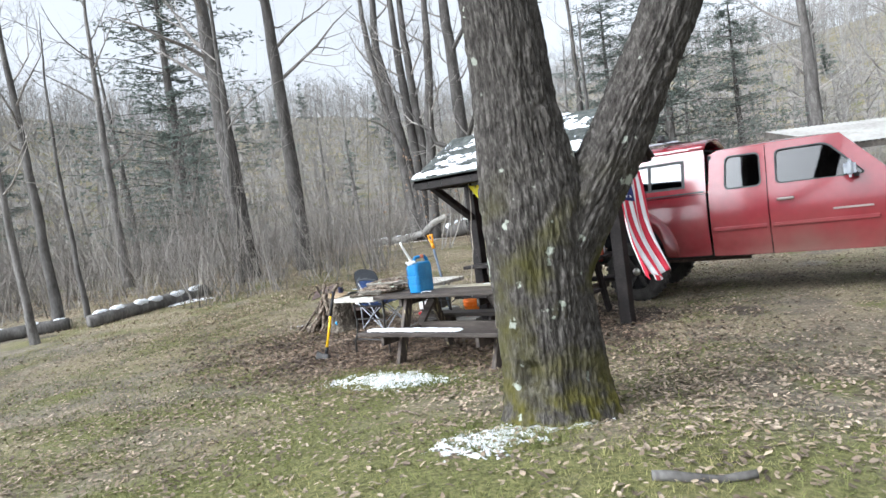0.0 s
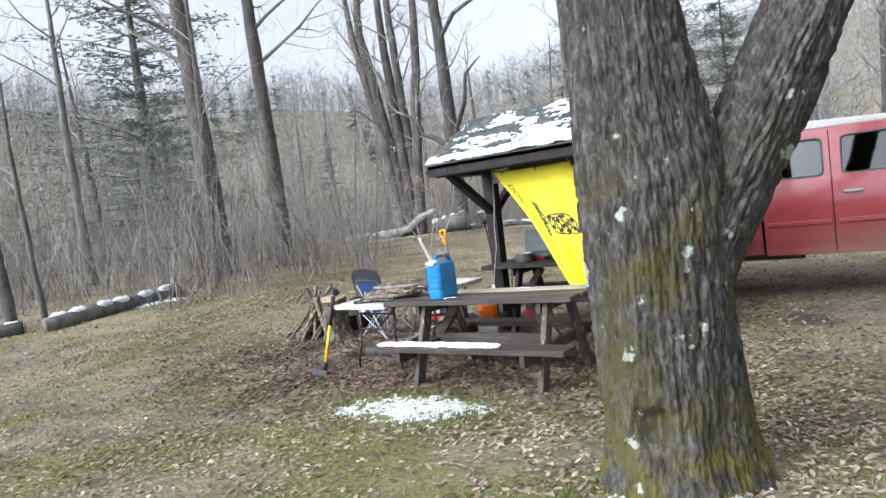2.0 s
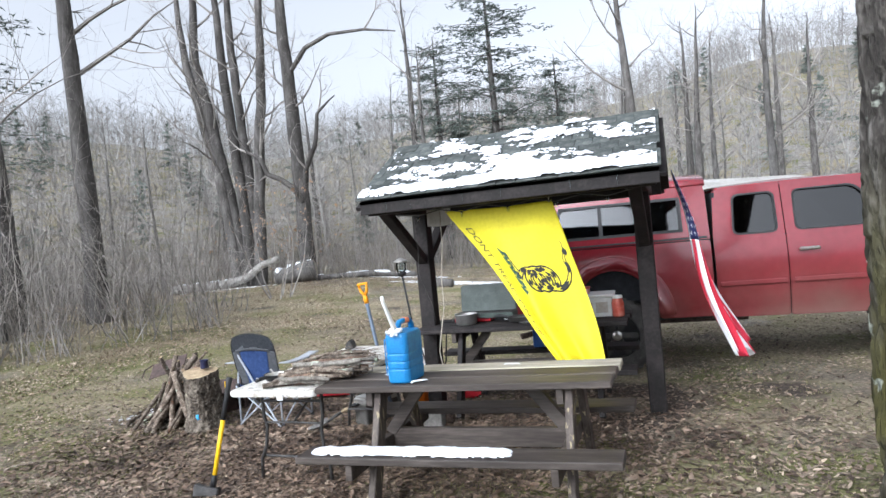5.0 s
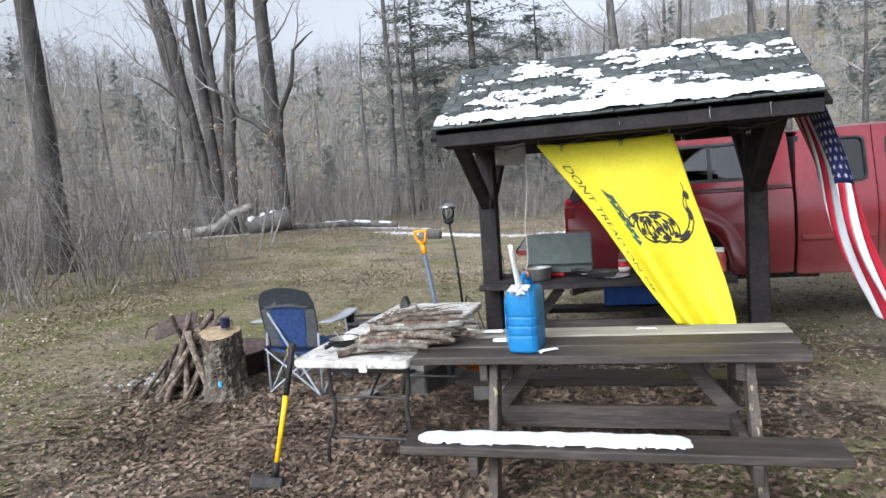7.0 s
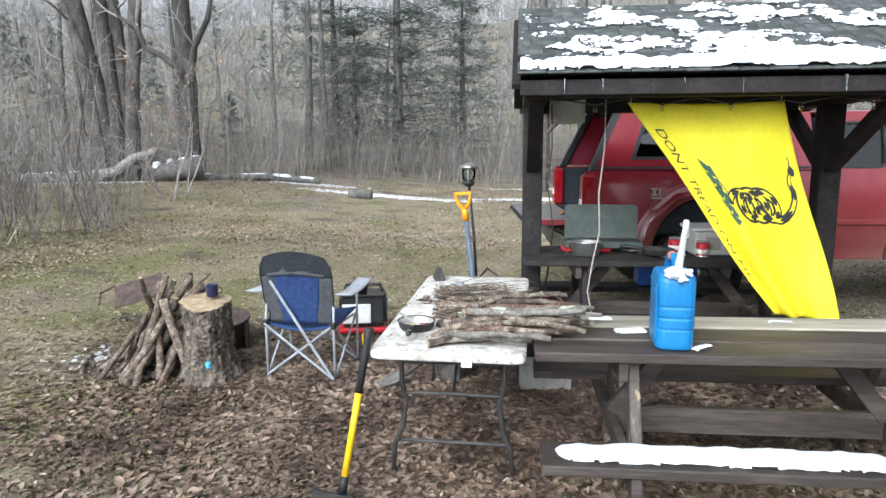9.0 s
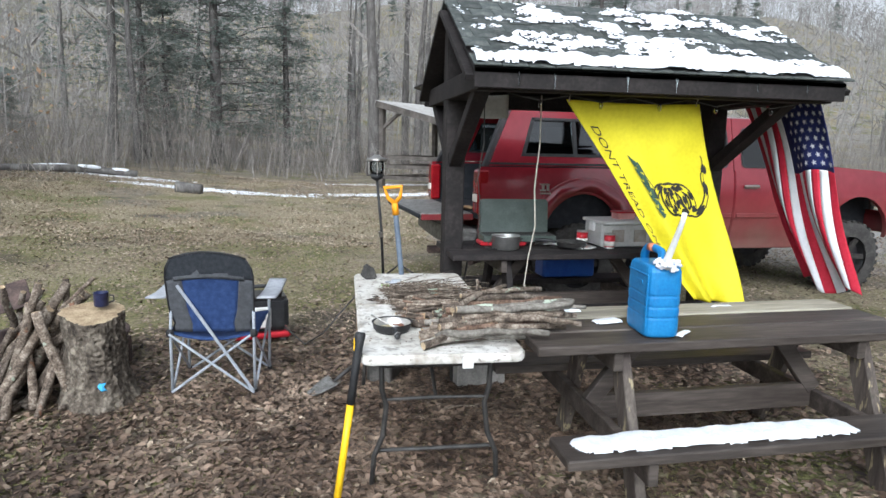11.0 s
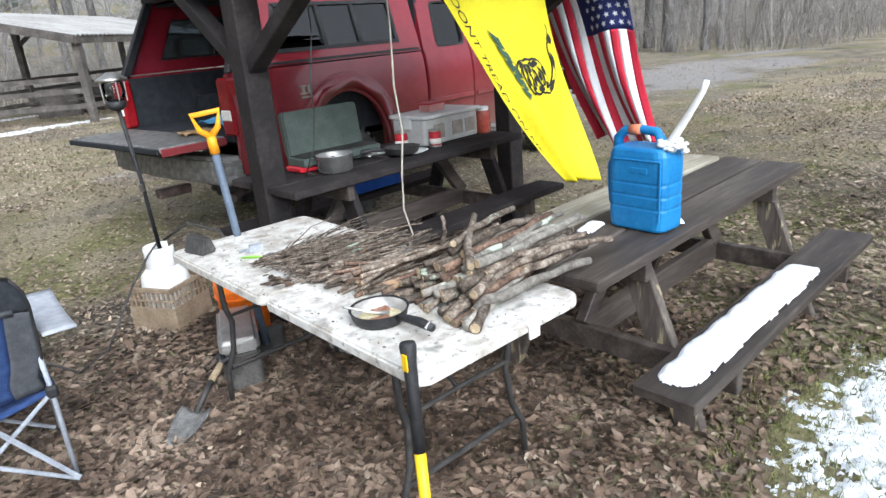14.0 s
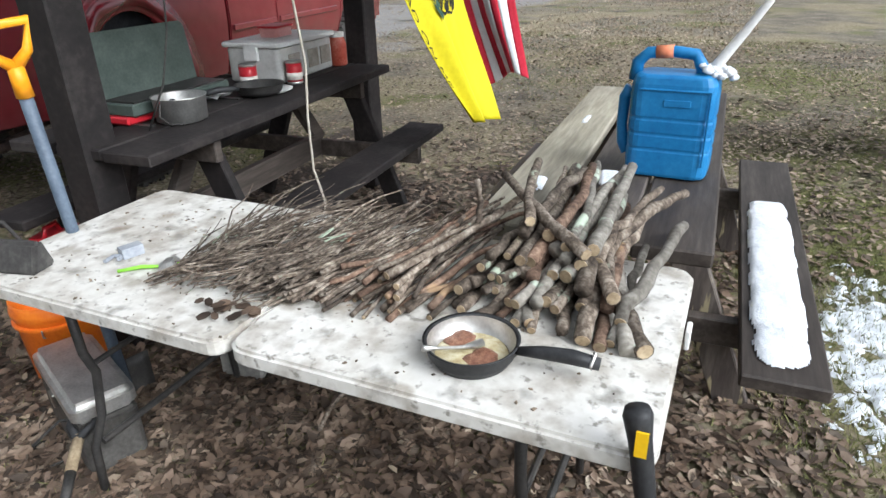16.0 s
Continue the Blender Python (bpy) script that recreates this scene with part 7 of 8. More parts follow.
# the clump of stems and the trees of the wood's near edge
def clump(x, y):
    th = thing("multi_stemmed_tree", at(x, y), "clump of tall grey trunks rising from one root", "tree")
    shapes = (((-0.5, -0.1, 0), (-1.0, 0, 2.2), (-1.35, 0, 4.2), (-2.2, 0.2, 6.2), (-3.2, 0.3, 9.0), (-3.6, 0.3, 13)), ((-0.1, 0.2, 0), (-0.7, 0.2, 2.2), (-1.3, 0.25, 4.5), (-1.75, 0.3, 6.0), (-2.6, 0.3, 9.0), (-2.2, 0.3, 14)),
              ((0.25, 0, 0), (0.1, 0, 2.5), (-0.2, 0, 5.0), (-0.5, 0, 8.0), (-0.8, 0, 14)), ((0.45, 0.2, 0), (0.35, 0.2, 3), (0.15, 0.2, 6), (-0.1, 0.2, 9), (-0.1, 0.2, 14)), ((0.6, 0, 0), (0.9, 0, 2.5), (1.25, 0, 5.0), (1.7, 0.1, 8.0), (2.2, 0.1, 13)))
    cr = MB()
    rnd = np.random.default_rng(5)
    for k, pts in enumerate(shapes):
        tk = MB()
        r = (0.21, 0.26, 0.21, 0.19, 0.21)[k]
        pts = [Vector((p[0] * 0.72 + 0.2, p[1], p[2] - 0.1)) for p in pts]
        stem(tk, pts, [r * (1.3, 1.0, 0.92, 0.82, 0.7, 0.4)[min(i, 5)] if i < len(pts) - 1 else r * 0.3 for i in range(len(pts))], 12, 0.06, k * 3.0)
        part("trunk", tk, M["bark_dark"], th, smooth=True)
        for j in range(7):
            f = 0.45 + 0.08 * j
            i = min(int(f * (len(pts) - 1)), len(pts) - 2)
            q = pts[i].lerp(pts[i + 1], f * (len(pts) - 1) - i)
            a = float(rnd.uniform(0, 6.283))
            grow(cr, q, (math.cos(a), math.sin(a), 0.7), float(rnd.uniform(1.5, 3.0)), 0.05, 2, rnd, 5, 0.5, 4, 0.006)
    part("crown", cr, M["twigs"], th)


clump(-18.4, 21.9)


def crooked(x, y):
    th = thing("bare_tree", at(x, y), "straight grey tree with one dark crooked limb", "tree", "bare woodland trees")
    tk, limb, cr = MB(), MB(), MB()
    stem(tk, [(0, 0, -0.1), (0, 0, 0.5), (0.03, 0, 3), (-0.05, 0, 6), (-0.15, 0, 9), (-0.3, 0, 14)], [0.42, 0.31, 0.28, 0.26, 0.22, 0.1], 12, 0.06, 2.0)
    stem(limb, [(0.15, -0.1, 3.0), (0.05, -0.5, 3.5), (-0.4, -0.7, 3.9), (-0.8, -0.9, 4.1), (-1.0, -0.9, 4.7), (-1.5, -1.0, 5.0), (-2.0, -1.1, 5.9)], [0.13, 0.11, 0.10, 0.085, 0.07, 0.05, 0.02], 8, 0.08, 1.0)
    stem(limb, [(0.2, 0, 3.4), (0.5, -0.3, 4.2), (1.0, -0.4, 5.0), (1.3, -0.5, 6.1), (2.1, -0.6, 6.6)], [0.12, 0.10, 0.085, 0.06, 0.02], 8, 0.08, 4.0)
    rnd = np.random.default_rng(11)
    stem(limb, [(0.0, 0, 7.9), (0.7, 0, 8.7), (1.8, 0, 9.0), (3.2, 0, 8.9), (4.4, 0, 8.6)], [0.10, 0.085, 0.07, 0.05, 0.02], 8, 0.05, 6.0)
    for q, d in (((1.0, -0.4, 5.0), (1, 0, 0.3)), ((1.3, -0.5, 6.1), (0.6, 0, 1)), ((-0.8, -0.9, 4.1), (-0.7, 0, -0.5)), ((-1.0, -0.9, 4.7), (0.3, 0, 1)), ((-1.5, -1, 5), (-1, 0, 0.4)), ((0.5, -0.3, 4.2), (-0.4, -0.3, 1)), ((3.2, 0, 8.9), (0.6, 0, 0.7))):
        grow(cr, q, d, 1.6, 0.04, 2, rnd, 5, 0.2, 4, 0.006)
    for j in range(9):
        a = float(rnd.uniform(0, 6.283))
        grow(cr, (-0.1, 0, 6.5 + 0.7 * j), (math.cos(a), math.sin(a), 0.6), 2.4, 0.05, 2, rnd, 5, 0.5, 4, 0.006)
    part("trunk", tk, M["bark_dark"], th, smooth=True)
    part("limb", limb, M["bark_dark"], th, "dark crooked limbs", smooth=True)
    part("crown", cr, M["twigs"], th)


crooked(-16.1, 22.6)
bare_tree(at(-17.9, 12.3), 21, 15, 0.33, (-0.10, 0.02), "thick leaning tree with rough dark bark", 2, 0.4, "bark_dark", 12)
bare_tree(at(-16.8, 13.8), 22, 15, 0.24, (-0.01, 0), "straight slender tree at the wood's edge", 2, 0.4, "bark_dark", 11)
bare_tree(at(10.1, 15.8, 30), 23, 14, 0.34, (0.12, 0.05), "large leaning tree beside the gravel drive", 2, 0.35, "bark_dark", 12)
kinds = [bare_tree(at(-17.0, 11.4), 31, 12, 0.10, (0.0, 0.02), limbs=12), bare_tree(at(-15.5, 32.6), 32, 15, 0.19, (0.03, 0.0)), bare_tree(at(-4.4, 33.0), 33, 16, 0.26, (-0.02, 0.02), mat="bark_dark"),
         bare_tree(at(1.6, 36.2), 34, 14, 0.22, (0.02, -0.02)), bare_tree(at(-16.3, 6.0), 35, 10, 0.11, (-0.05, 0.0), limbs=12), bare_tree(at(19.2, 18.1), 36, 16, 0.28, (0.0, 0.03), mat="bark_dark")]
spots_at = [(-14.6, 4.9, 4), (-16.9, 6.9, 0), (-5.0, 37.1, 1), (-1.7, 38.2, 5), (21.4, 20.3, 2), (19.9, 16.9, 3), (26.3, 25.7, 5), (22.3, 17.4, 1), (-5.2, 36.6, 3), (-14.1, 31.2, 1), (-5.3, 40.1, 2), (-1.9, 42.0, 5), (-0.6, 42.4, 3), (3.0, 43.5, 2), (4.6, 43.2, 5), (6.4, 36.5, 2)]
for i in range(44):
    a = float(rng.uniform(-88, 82))
    d = float(rng.uniform(21, 62))
    x, y = d * math.sin(radians(a)), d * math.cos(radians(a))
    if a > 20:
        d2 = float(rng.uniform(27, 62))
        x, y = d2 * math.sin(radians(a)), d2 * math.cos(radians(a))
    lim = -0.65 * x + 0.75 * y
    if (x > -14 and y < 29 and x < 17) or (x < -10 and lim < 17.5) or (x > 8 and y < 11 and x < 30) or math.hypot(x - 0, y - 29) < 7 or math.hypot(x + 17.5, y - 22) < 2.2:
        continue
    spots_at.append((x, y, int(rng.integers(0, 6))))
for x, y, k in spots_at:
    c = copy_thing(kinds[k], at(x, y, float(rng.uniform(0, 360))) @ Matrix.Diagonal((1, 1, 1, 1)))
    s = float(rng.uniform(0.6, 0.95)) if len(spots_at) else 1.0
    c.scale = (s, s, s)


def evergreen(m, seed, h, r, label, bottom=0.22, reach=0.26, dense=1.0):
    rnd = np.random.default_rng(seed)
    th = thing("evergreen_tree", m, label, "tree", "evergreens")
    tk, br = MB(), MB()
    stem(tk, [(0, 0, -0.1), (0.05, 0, h * 0.3), (0, 0.05, h * 0.65), (0, 0, h)], [r * 1.2, r * 0.9, r * 0.5, 0.03], 9, 0.04, seed)
    pv = []
    for w in range(int(h * 1.5 * dense)):
        z = h * (bottom + (0.98 - bottom) * w / (h * 1.5 * dense)) + float(rnd.uniform(-0.4, 0.4))
        for k in range(int(rnd.integers(3, 6))):
            a = float(rnd.uniform(0, 6.283))
            ln = h * reach * (1.05 - z / h) ** 0.55 * float(rnd.uniform(0.12, 1.3)) + 0.2
            tip = Vector((math.cos(a) * ln, math.sin(a) * ln, z + ln * float(rnd.uniform(-0.12, 0.22))))
            root = Vector((0, 0, z))
            br.tube([root, root.lerp(tip, 0.5) + Vector((0, 0, 0.05 * ln)), tip], [0.03, 0.02, 0.006], 3, False)
            for j in range(int(9 + ln * 7)):
                t = float(rnd.uniform(0.25, 1.05))
                c = root.lerp(tip, t) + Vector(rnd.normal(0, 0.10 + 0.05 * ln, 3)) * Vector((1, 1, 0.45))
                for q in range(5):
                    dv = Vector(rnd.normal(0, 1, 3)).normalized()
                    dv.z = dv.z * 0.5
                    sv = dv.cross(Vector(rnd.normal(0, 1, 3))).normalized() * 0.03
                    e = c + dv * float(rnd.uniform(0.14, 0.30))
                    pv += [c - sv, c + sv, e]
    part("trunk", tk, M["bark_dark"], th, smooth=True)
    part("limb", br, M["bark_dark"], th)
    part("crown", cloud("crown", pv, np.arange(len(pv)).reshape(-1, 3), M["needles"]), M["needles"], th)
    return th


pine = evergreen(at(-11.8, 35.9), 51, 16, 0.28, "tall white pine with dark blue-green needles behind the shelter", 0.10, 0.34, 1.7)
hem = evergreen(at(-33.5, 20.5), 52, 9, 0.20, "dark green hemlock among the bare woods", 0.06, 0.34, 1.5)
for x, y, k, s in ((-28.0, 16.4, 0, 1.0), (-15.2, 36.5, 0, 0.8), (-8.6, 37.5, 0, 0.7), (-37, 12, 1, 0.8), (-39, 22, 1, 0.8), (11.0, 44, 0, 0.95), (13.5, 46, 0, 0.85), (-14.5, 38, 1, 0.9), (38, 27, 0, 0.9)):
    c = copy_thing((pine, hem)[k], at(x, y, x * 40))
    c.scale = (s, s, s)


# ---- logs at the clearing's edge ----
def fallen_log(pts, r, label, snow=True, mat="bark"):
    th = thing("fallen_log", pose(0, 0, 0), label, "log", "fallen logs")
    pts = [Vector((x, y, hz(x, y) + z)) for x, y, z in pts]
    mb = MB()
    stem(mb, pts, [r * (1 - 0.25 * i / len(pts)) for i in range(len(pts))], 12, 0.14, pts[0].x)
    part("trunk", mb, M[mat], th, smooth=True)
    part("cut_end", MB().tube([pts[0] + (pts[0] - pts[1]).normalized() * 0.004, pts[0] + (pts[1] - pts[0]).normalized() * 0.01], r * 0.9, 12), M["table_pale"], th, "grey sawn end")
    if snow:
        for i in range(len(pts) - 1):
            for k in range(2):
                t0 = k / 2 + float(rng.uniform(0, 0.12))
                q0, q1 = pts[i].lerp(pts[i + 1], t0), pts[i].lerp(pts[i + 1], t0 + float(rng.uniform(0.25, 0.42)))
                up = Vector((0, 0, r * 0.62))
                w = [0.25, 0.46, 0.40, 0.5, 0.44, 0.2]
                sn = MB().tube([q0.lerp(q1, c / 5) + up + Vector((float(rng.normal(0, 0.015)), float(rng.normal(0, 0.015)), 0)) for c in range(6)], [r * ww for ww in w], 8)
                part("snow", sn, M["snow"], th, "thin snow along its top", smooth=True)


fallen_log([(-15.9, 9.6, 0.14), (-15.7, 8.3, 0.1), (-15.3, 7.2, 0.14), (-15.2, 6.2, 0.1)], 0.2, "snow-topped fallen log at the wood's edge")
fallen_log([(-15.6, 6.0, 0.1), (-16.1, 5.0, 0.12), (-16.6, 3.6, 0.12)], 0.16, "snow-topped fallen log at the wood's edge")
fallen_log([(-20.0, 19.8, 0.15), (-19.2, 20.8, 0.18), (-18.4, 21.4, 0.2)], 0.16, "snow-topped fallen log at the foot of the trees", True, "bare_log")
fallen_log([(-18.9, 21.0, 0.15), (-18.0, 21.5, 0.35), (-17.5, 21.7, 0.75), (-16.8, 21.8, 0.95)], 0.15, "pale barkless trunk propped on other logs", False, "bare_log")
fallen_log([(-15.4, 21.9, 0.45), (-16.2, 21.7, 0.35), (-16.9, 21.6, 0.2)], 0.36, "thick sawn log lying by the trees")
fallen_log([(-16.0, 22.4, 0.1), (-13.5, 22.9, 0.15), (-12.0, 23.2, 0.1)], 0.12, "thin fallen trunk along the clearing's edge")
fallen_log([(-10.3, 20.6, 0.12), (-9.7, 20.5, 0.12)], 0.16, "short log on the grass near the woods", False)
g = MB()
stick(g, (-1.15, 2.75, hz(-1.15, 2.75) + 0.03), (-0.75, 2.95, hz(-0.75, 2.95) + 0.03), 0.028, 0.02, 0.02, 8)
solid("fallen_branch", g, M["bark"], pose(0, 0, 0), "lichen-grey broken branch lying on the grass", "branch", smooth=True)
for a, b in (((-6.75, 7.25), (-6.4, 7.4)), ((-5.9, 6.5), (-5.0, 6.95)), ((-5.7, 6.6), (-5.15, 6.72)), ((-7.2, 6.2), (-6.9, 6.3)), ((-8.9, 5.6), (-8.5, 5.9)), ((-3.6, 3.6), (-3.2, 3.5))):
    g = MB()
    stick(g, (*a, hz(*a) + 0.015), (*b, hz(*b) + 0.02), 0.011, 0.006, 0.03, 6)
    solid("fallen_branch", g, M["sticks"], pose(0, 0, 0), "thin dead branch lying on the leaves", "branch", "fallen twigs", smooth=True)


# ---- brush, saplings and distant woods ----
def strokes(p0, d, ln, w, rnd):
    """Thin tapered blades: feet p0, directions d, lengths, widths; two triangles each."""
    n = len(p0)
    side = np.cross(d, rnd.normal(0, 1, (n, 3)))
    side /= np.linalg.norm(side, axis=1, keepdims=True) + 1e-9
    bend = rnd.normal(0, 0.13, (n, 3)) * ln[:, None]
    mid = p0 + d * ln[:, None] * 0.5 + bend * 0.4
    tip = p0 + d * ln[:, None] + bend
    v = np.stack([p0 - side * w[:, None], p0 + side * w[:, None], mid + side * w[:, None] * 0.6, mid - side * w[:, None] * 0.6, tip], 1).reshape(-1, 3)
    i = np.arange(n)[:, None] * 5
    return v, np.concatenate([i + [0, 1, 2], i + [0, 2, 3], i + [3, 2, 4]], 0)


def edge_points(n, rnd):
    """Places in the belt of brush round the clearing."""
    out = []
    while len(out) < n:
        a, d = float(rnd.uniform(-92, 75)), float(rnd.uniform(15, 46))
        x, y = d * math.sin(radians(a)), d * math.cos(radians(a))
        lim = -0.65 * x + 0.75 * y
        if (x > -11 and y < 27.5 and x < 18) or (x <= -11 and lim < 16.8 + 1.2 * math.sin(x) + 9.6 * min(1, max(0, (y - 12.5) / 6))) or (x > 8 and y < 12) or (-6 < x < 5 and y < 34 and abs(x - (y - 29.4)) < 5):
            continue
        out.append((x, y))
    return np.array(out)


def brush():
    rnd = np.random.default_rng(77)
    V, F, k = [], [], 0
    pts = edge_points(6600, rnd)
    z = height(pts[:, 0], pts[:, 1])
    for rep in range(3):
        p0 = np.column_stack([pts + rnd.normal(0, 0.15, pts.shape), z])
        d = np.column_stack([rnd.normal(0, 0.28, (len(pts), 2)), np.ones(len(pts))])
        d /= np.linalg.norm(d, axis=1, keepdims=True)
        ln = rnd.uniform(0.6, 3.4, len(pts)) * rnd.uniform(0.5, 1.2, len(pts)) * np.where(rnd.uniform(0, 1, len(pts)) < 0.16, 2.4, 1.0)
        v, f = strokes(p0, d, ln, rnd.uniform(0.006, 0.014, len(pts)), rnd)
        V.append(v), F.append(f + k)
        k += len(v)
        for tw in range(5):
            t = rnd.uniform(0.3, 0.95, len(pts))[:, None]
            q = p0 + d * ln[:, None] * t
            dd = d * 0.6 + rnd.normal(0, 0.6, d.shape)
            dd /= np.linalg.norm(dd, axis=1, keepdims=True)
            v, f = strokes(q, dd, ln * rnd.uniform(0.15, 0.45, len(pts)), np.full(len(pts), 0.005), rnd)
            V.append(v), F.append(f + k)
            k += len(v)
    ob = new("brush", cloud("brush", np.concatenate(V), np.concatenate(F), M["brush"]))
    tagged(ob, "tangle of dry brush and saplings along the wood's edge", "brush", kind="stuff")


def far_woods():
    rnd = np.random.default_rng(99)
    n = 8500
    a, d = rnd.uniform(-118, 84, n), np.sqrt(rnd.uniform(42 ** 2, 150 ** 2, n))
    x, y = d * np.sin(np.radians(a)), d * np.cos(np.radians(a))
    p0 = np.column_stack([x, y, height(x, y) - 0.2])
    ln = rnd.uniform(4, 8, n)
    up = np.column_stack([rnd.normal(0, 0.06, (n, 2)), np.ones(n)])
    V, F, k = [], [], 0
    v, f = strokes(p0, up, ln, rnd.uniform(0.03, 0.08, n), rnd)
    V.append(v), F.append(f)
    k = len(v)
    for rep in range(20):
        t = rnd.uniform(0.25, 1.0, n)[:, None]
        q = p0 + up * ln[:, None] * t
        dd = np.column_stack([rnd.normal(0, 0.75, (n, 2)), rnd.uniform(0.3, 1.2, n)])
        dd /= np.linalg.norm(dd, axis=1, keepdims=True)
        v, f = strokes(q, dd, ln * rnd.uniform(0.12, 0.34, n), rnd.uniform(0.015, 0.04, n), rnd)
        V.append(v), F.append(f + k)
        k += len(v)
    # the twig colour carries the haze over the hillside
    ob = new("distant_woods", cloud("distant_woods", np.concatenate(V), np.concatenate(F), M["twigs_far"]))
    tagged(ob, "bare winter woods covering the hillside, coloured pale for haze", "woods", kind="stuff")
    # conifers scattered along the hill
    m = 70
    a, d = rnd.uniform(-112, 40, m), np.sqrt(rnd.uniform(52 ** 2, 112 ** 2, m))
    x, y = d * np.sin(np.radians(a)), d * np.cos(np.radians(a))
    z = height(x, y)
    V, F, k = [], [], 0
    for rep in range(70):
        t = rnd.uniform(0.1, 1.0, m)
        hh = 5 + 1.5 * np.sin(x * 3.3)
        q = np.column_stack([x, y, z + t * hh])
        aa = rnd.uniform(0, 6.283, m)
        dd = np.column_stack([np.cos(aa), np.sin(aa), rnd.uniform(-0.25, 0.2, m)])
        v, f = strokes(q, dd, (1.12 - t) ** 0.6 * rnd.uniform(0.8, 2.0, m), rnd.uniform(0.12, 0.26, m), rnd)
        V.append(v), F.append(f + k)
        k += len(v)
    ob = new("distant_conifers", cloud("distant_conifers", np.concatenate(V), np.concatenate(F), M["needles"]))
    tagged(ob, "dark conifers scattered over the far hillside", "woods", kind="stuff")


def beech_sapling(x, y):
    th = thing("beech_sapling", at(x, y), "young beech still holding dry tan leaves", "sapling")
    rnd = np.random.default_rng(41)
    st, lv = MB(), []
    for k in range(6):
        a = k * 1.05
        grow(st, (0.3 * math.cos(a), 0.3 * math.sin(a), 0), (0.45 * math.cos(a), 0.45 * math.sin(a), 1), 2.6, 0.025, 2, rnd, 4, 0.3, 4, 0.004)
    for p in st.v[::3]:
        if p[2] > 0.7 and rnd.uniform() < 0.55:
            c = Vector(p) + Vector(rnd.normal(0, 0.04, 3))
            u, w = Vector(rnd.normal(0, 0.03, 3)), Vector(rnd.normal(0, 0.03, 3)) + Vector((0, 0, -0.03))
            lv += [c, c + u, c + u + w, c + w]
    part("stem", st, M["twigs"], th)
    part("foliage", cloud("foliage", [tuple(q) for q in lv], np.arange(len(lv)).reshape(-1, 4), M["tan_leaf"]), M["tan_leaf"], th, "dry tan leaves")


beech_sapling(-14.0, 17.6)
brush()
far_woods()


# ---- fallen leaves and grass ----
def leaves():
    rnd = np.random.default_rng(123)
    for name, n, mat, size, lab in (("fallen_leaves", 230000, M["leaf"], 0.0175, "brown fallen oak leaves strewn over the clearing"), ("leaf_litter", 60000, M["leaf_dark"], 0.021, "deep brown leaf litter lying under and round the tables"), ("pale_leaves", 70000, M["leaf_pale"], 0.0155, "pale dry leaves scattered among the brown ones")):
        x = rnd.uniform(-13, 5, n)
        y = rnd.uniform(0.8, 14.5, n)
        dens = 0.42 + 0.5 * wob(x, y, 0.55) + 0.35 * wob(x + 5, y, 1.7) - (0.15 if name == "fallen_leaves" else 0.2) * np.exp(-(((x + 5.8) / 1.7) ** 2 + ((y - 6.6) / 1.4) ** 2))
        keep = rnd.uniform(0, 1, n) < np.clip(dens, 0.26, 1) * np.clip(1.6 - np.hypot(x + 5, y - 5) / 11, 0.4, 1) * (0.66 + 0.34 * sstep(3.6, 5.4, y + 0.25 * x + 1.1))
        if name == "leaf_litter":
            x, y = rnd.normal(-6.0, 1.5, n), rnd.normal(6.6, 1.1, n)
            keep = (rnd.uniform(0, 1, n) < 0.8) & ~((y > 8.6) | (y < 4.0))
        keep &= np.hypot((x + 4.62) / 0.9, (y - 4.66) / 0.45) > 0.85
        x, y = x[keep], y[keep]
        n = len(x)
        s = rnd.uniform(0.5, 1.5, n) * size
        a = rnd.uniform(0, 6.283, n)
        ca, sa = np.cos(a), np.sin(a)
        z = height(x, y) + rnd.uniform(0.004, 0.016, n)
        curl = rnd.uniform(-0.1, 0.4, n) * s
        tilt = rnd.normal(0, 0.24, (n, 2))
        shape = np.array([(-1.15, 0), (-0.35, -0.55), (0.55, -0.42), (1.25, 0.05), (0.45, 0.5), (-0.4, 0.5)])
        V = np.zeros((n, 6, 3))
        for k, (u, w) in enumerate(shape):
            jit = 1 + rnd.normal(0, 0.18, n)
            lx, ly = u * s * jit, w * s * jit
            V[:, k, 0] = x + lx * ca - ly * sa
            V[:, k, 1] = y + lx * sa + ly * ca
            V[:, k, 2] = z + lx * tilt[:, 0] + ly * tilt[:, 1] + curl * (abs(w) * 1.6 if k in (1, 2, 4, 5) else 0.25) + 0.004
        i = np.arange(n)[:, None] * 6
        F = np.concatenate([i + [0, 1, 2, 3], i + [0, 3, 4, 5]], 0)
        ob = new(name, cloud(name, V.reshape(-1, 3), F, mat))
        tagged(ob, lab, "leaves", kind="stuff")


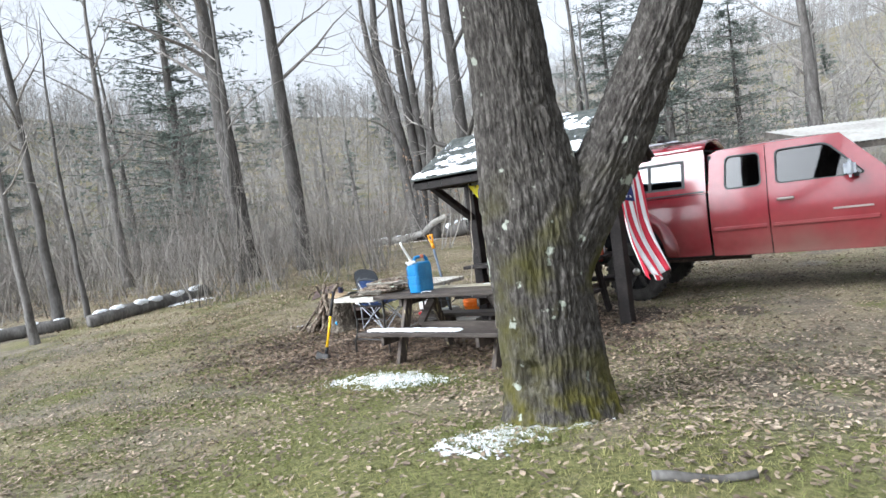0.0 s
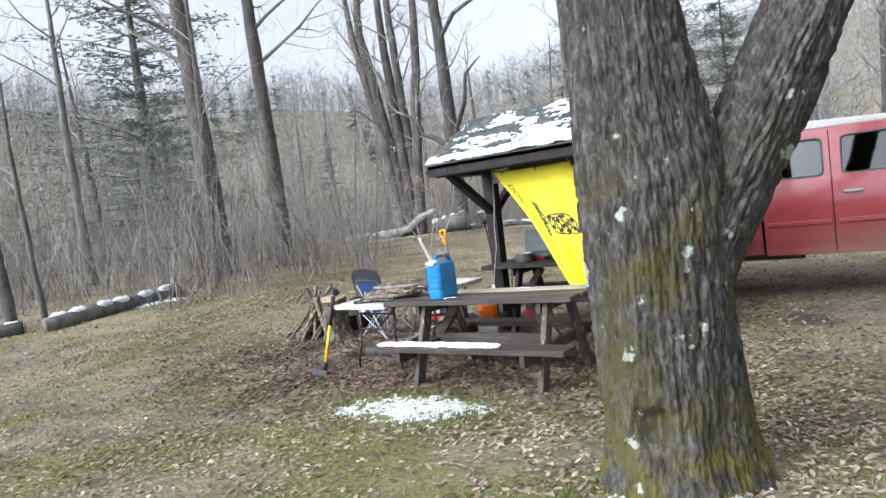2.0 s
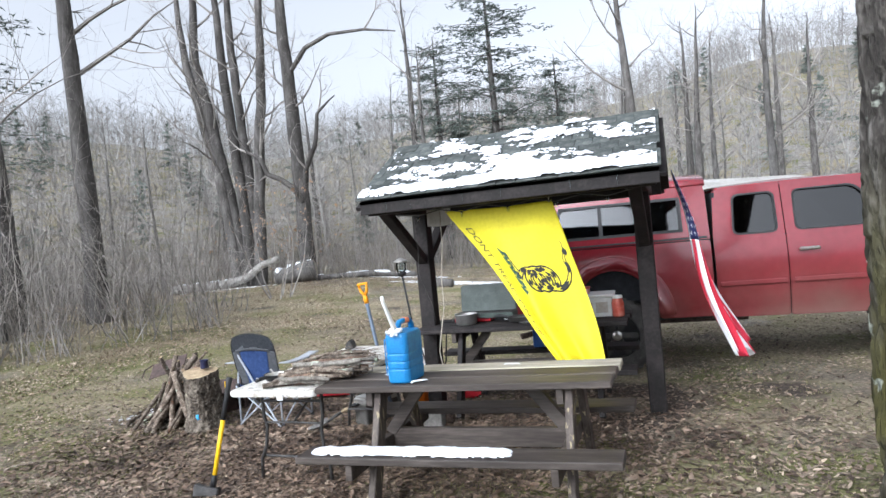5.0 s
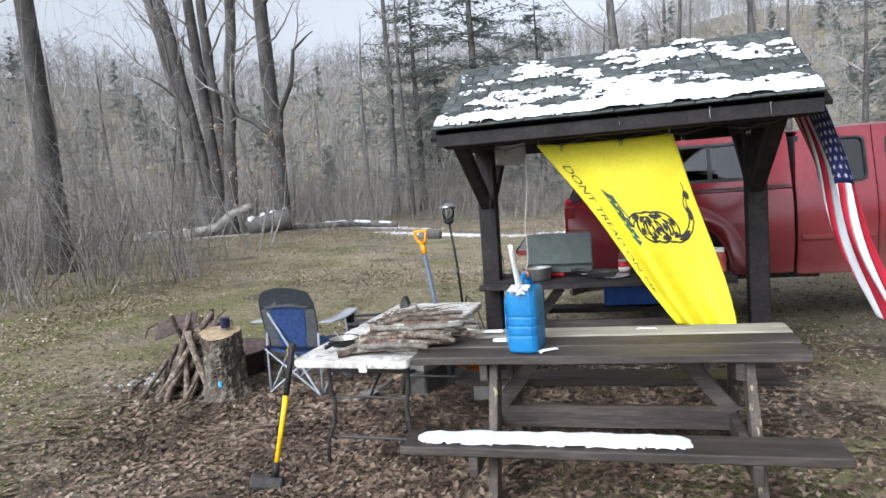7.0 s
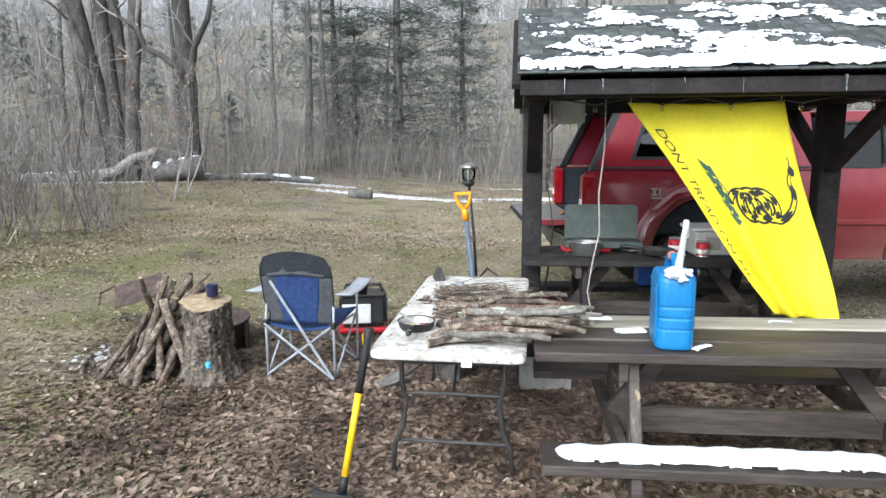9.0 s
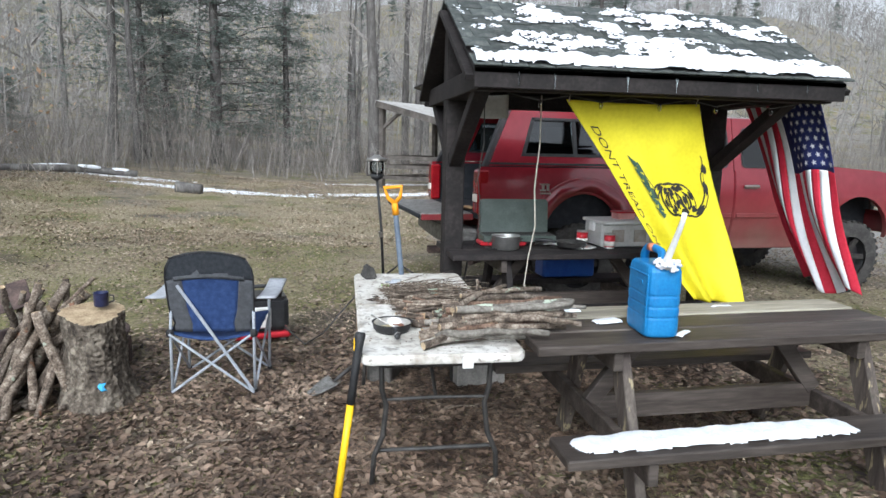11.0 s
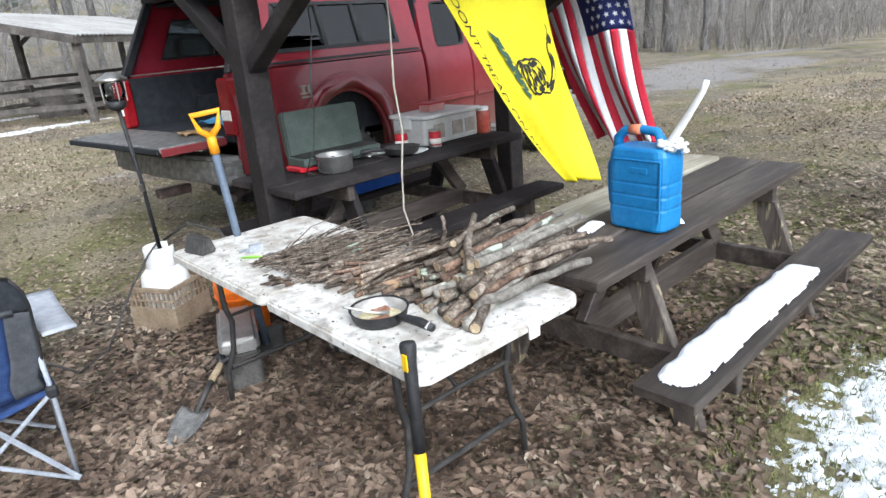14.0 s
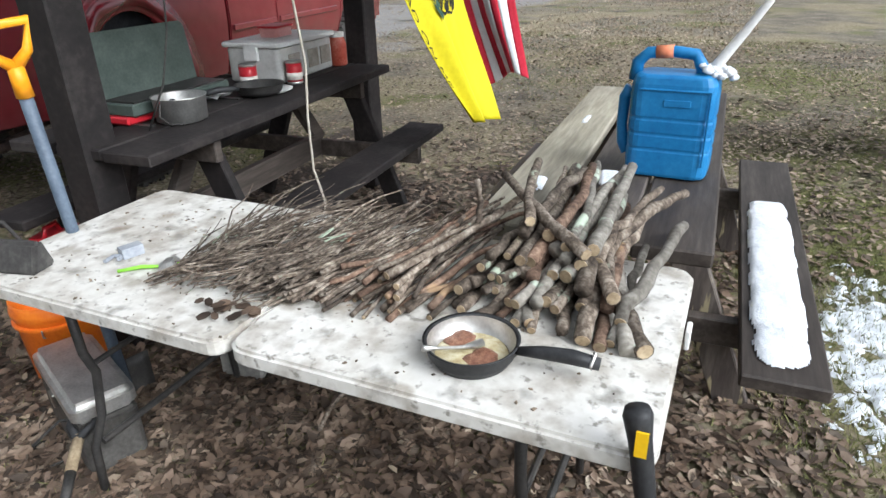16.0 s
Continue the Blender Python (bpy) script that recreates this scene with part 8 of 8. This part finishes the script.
def grass():
    rnd = np.random.default_rng(321)
    n = 330000
    x, y = rnd.uniform(-14, 5, n), 0.8 + 12 * rnd.uniform(0, 1, n) ** 1.4
    f = wob(x, y, 0.9) + 0.6 * wob(x + 2, y - 1, 2.3) + 1.1 * np.exp(-(((x + 3.0) / 5.0) ** 2 + ((y - 2.6) / 2.3) ** 2)) + 0.75 * np.exp(-(((x + 8.6) / 3.2) ** 2 + ((y - 5.2) / 2.2) ** 2)) + 0.5 * np.exp(-(((x + 10.5) / 3.5) ** 2 + ((y - 10.0) / 2.6) ** 2)) + 0.5 * np.exp(-(((x + 3.2) / 1.8) ** 2 + ((y - 5.0) / 1.2) ** 2))
    keep = (rnd.uniform(-0.25, 1.25, n) < f)
    x, y = x[keep], y[keep]
    n = len(x)
    p0 = np.column_stack([x, y, height(x, y) - 0.002])
    d = np.column_stack([rnd.normal(0, 0.75, (n, 2)), np.ones(n)])
    d /= np.linalg.norm(d, axis=1, keepdims=True)
    v, fc = strokes(p0, d, rnd.uniform(0.02, 0.055, n), rnd.uniform(0.0014, 0.0028, n), rnd)
    ob = new("grass", cloud("grass", v, fc, M["grass"]))
    tagged(ob, "thin short winter grass in patches", "grass", kind="stuff")
    # blades standing through the old snow
    n = 16000
    a, q = rnd.uniform(0, 6.283, n), np.sqrt(rnd.uniform(0, 1, n))
    side = rnd.uniform(0, 1, n) < 0.62
    x = np.where(side, -4.62 + 1.05 * q * np.cos(a), -2.2 + 0.45 * q * np.cos(a))
    y = np.where(side, 4.66 + 0.58 * q * np.sin(a), 3.25 + 0.45 * q * np.sin(a))
    p0 = np.column_stack([x, y, height(x, y)])
    d = np.column_stack([rnd.normal(0, 0.6, (n, 2)), np.ones(n)])
    d /= np.linalg.norm(d, axis=1, keepdims=True)
    v, fc = strokes(p0, d, rnd.uniform(0.02, 0.05, n), rnd.uniform(0.0014, 0.003, n), rnd)
    ob = new("snow_grass", cloud("snow_grass", v, fc, M["grass"]))
    tagged(ob, "grass blades poking through the melting snow", "grass", kind="stuff")


def far_leaves():
    """Leaf litter further out, as simple curled flakes."""
    rnd = np.random.default_rng(555)
    n = 230000
    x, y = rnd.uniform(-24, 14, n), rnd.uniform(5, 27, n)
    keep = ((x < -11.5) | (x > 3.5) | (y > 13)) & (rnd.uniform(-0.5, 1, n) < 0.42 + wob(x, y, 0.35) + 0.5 * wob(x - 3, y, 1.1)) & ~((x > -1.5) & (y > 9.5) & (y < 18) & (rnd.uniform(0, 1, n) < 0.85))
    x, y = x[keep], y[keep]
    n = len(x)
    s, a = rnd.uniform(0.012, 0.032, n), rnd.uniform(0, 6.283, n)
    z = height(x, y)
    V = np.zeros((n, 4, 3))
    for k in range(4):
        q = a + k * 1.5708
        rr = s * (1.0 if k % 2 else 0.6)
        V[:, k, 0], V[:, k, 1], V[:, k, 2] = x + rr * np.cos(q), y + rr * np.sin(q), z + 0.008 + rnd.uniform(0, 0.035, n)
    ob = new("far_leaves", cloud("far_leaves", V.reshape(-1, 3), np.arange(n * 4).reshape(-1, 4), M["leaf_pale"]))
    tagged(ob, "dry leaves scattered over the far side of the clearing", "leaves", kind="stuff")


leaves()
far_leaves()
grass()
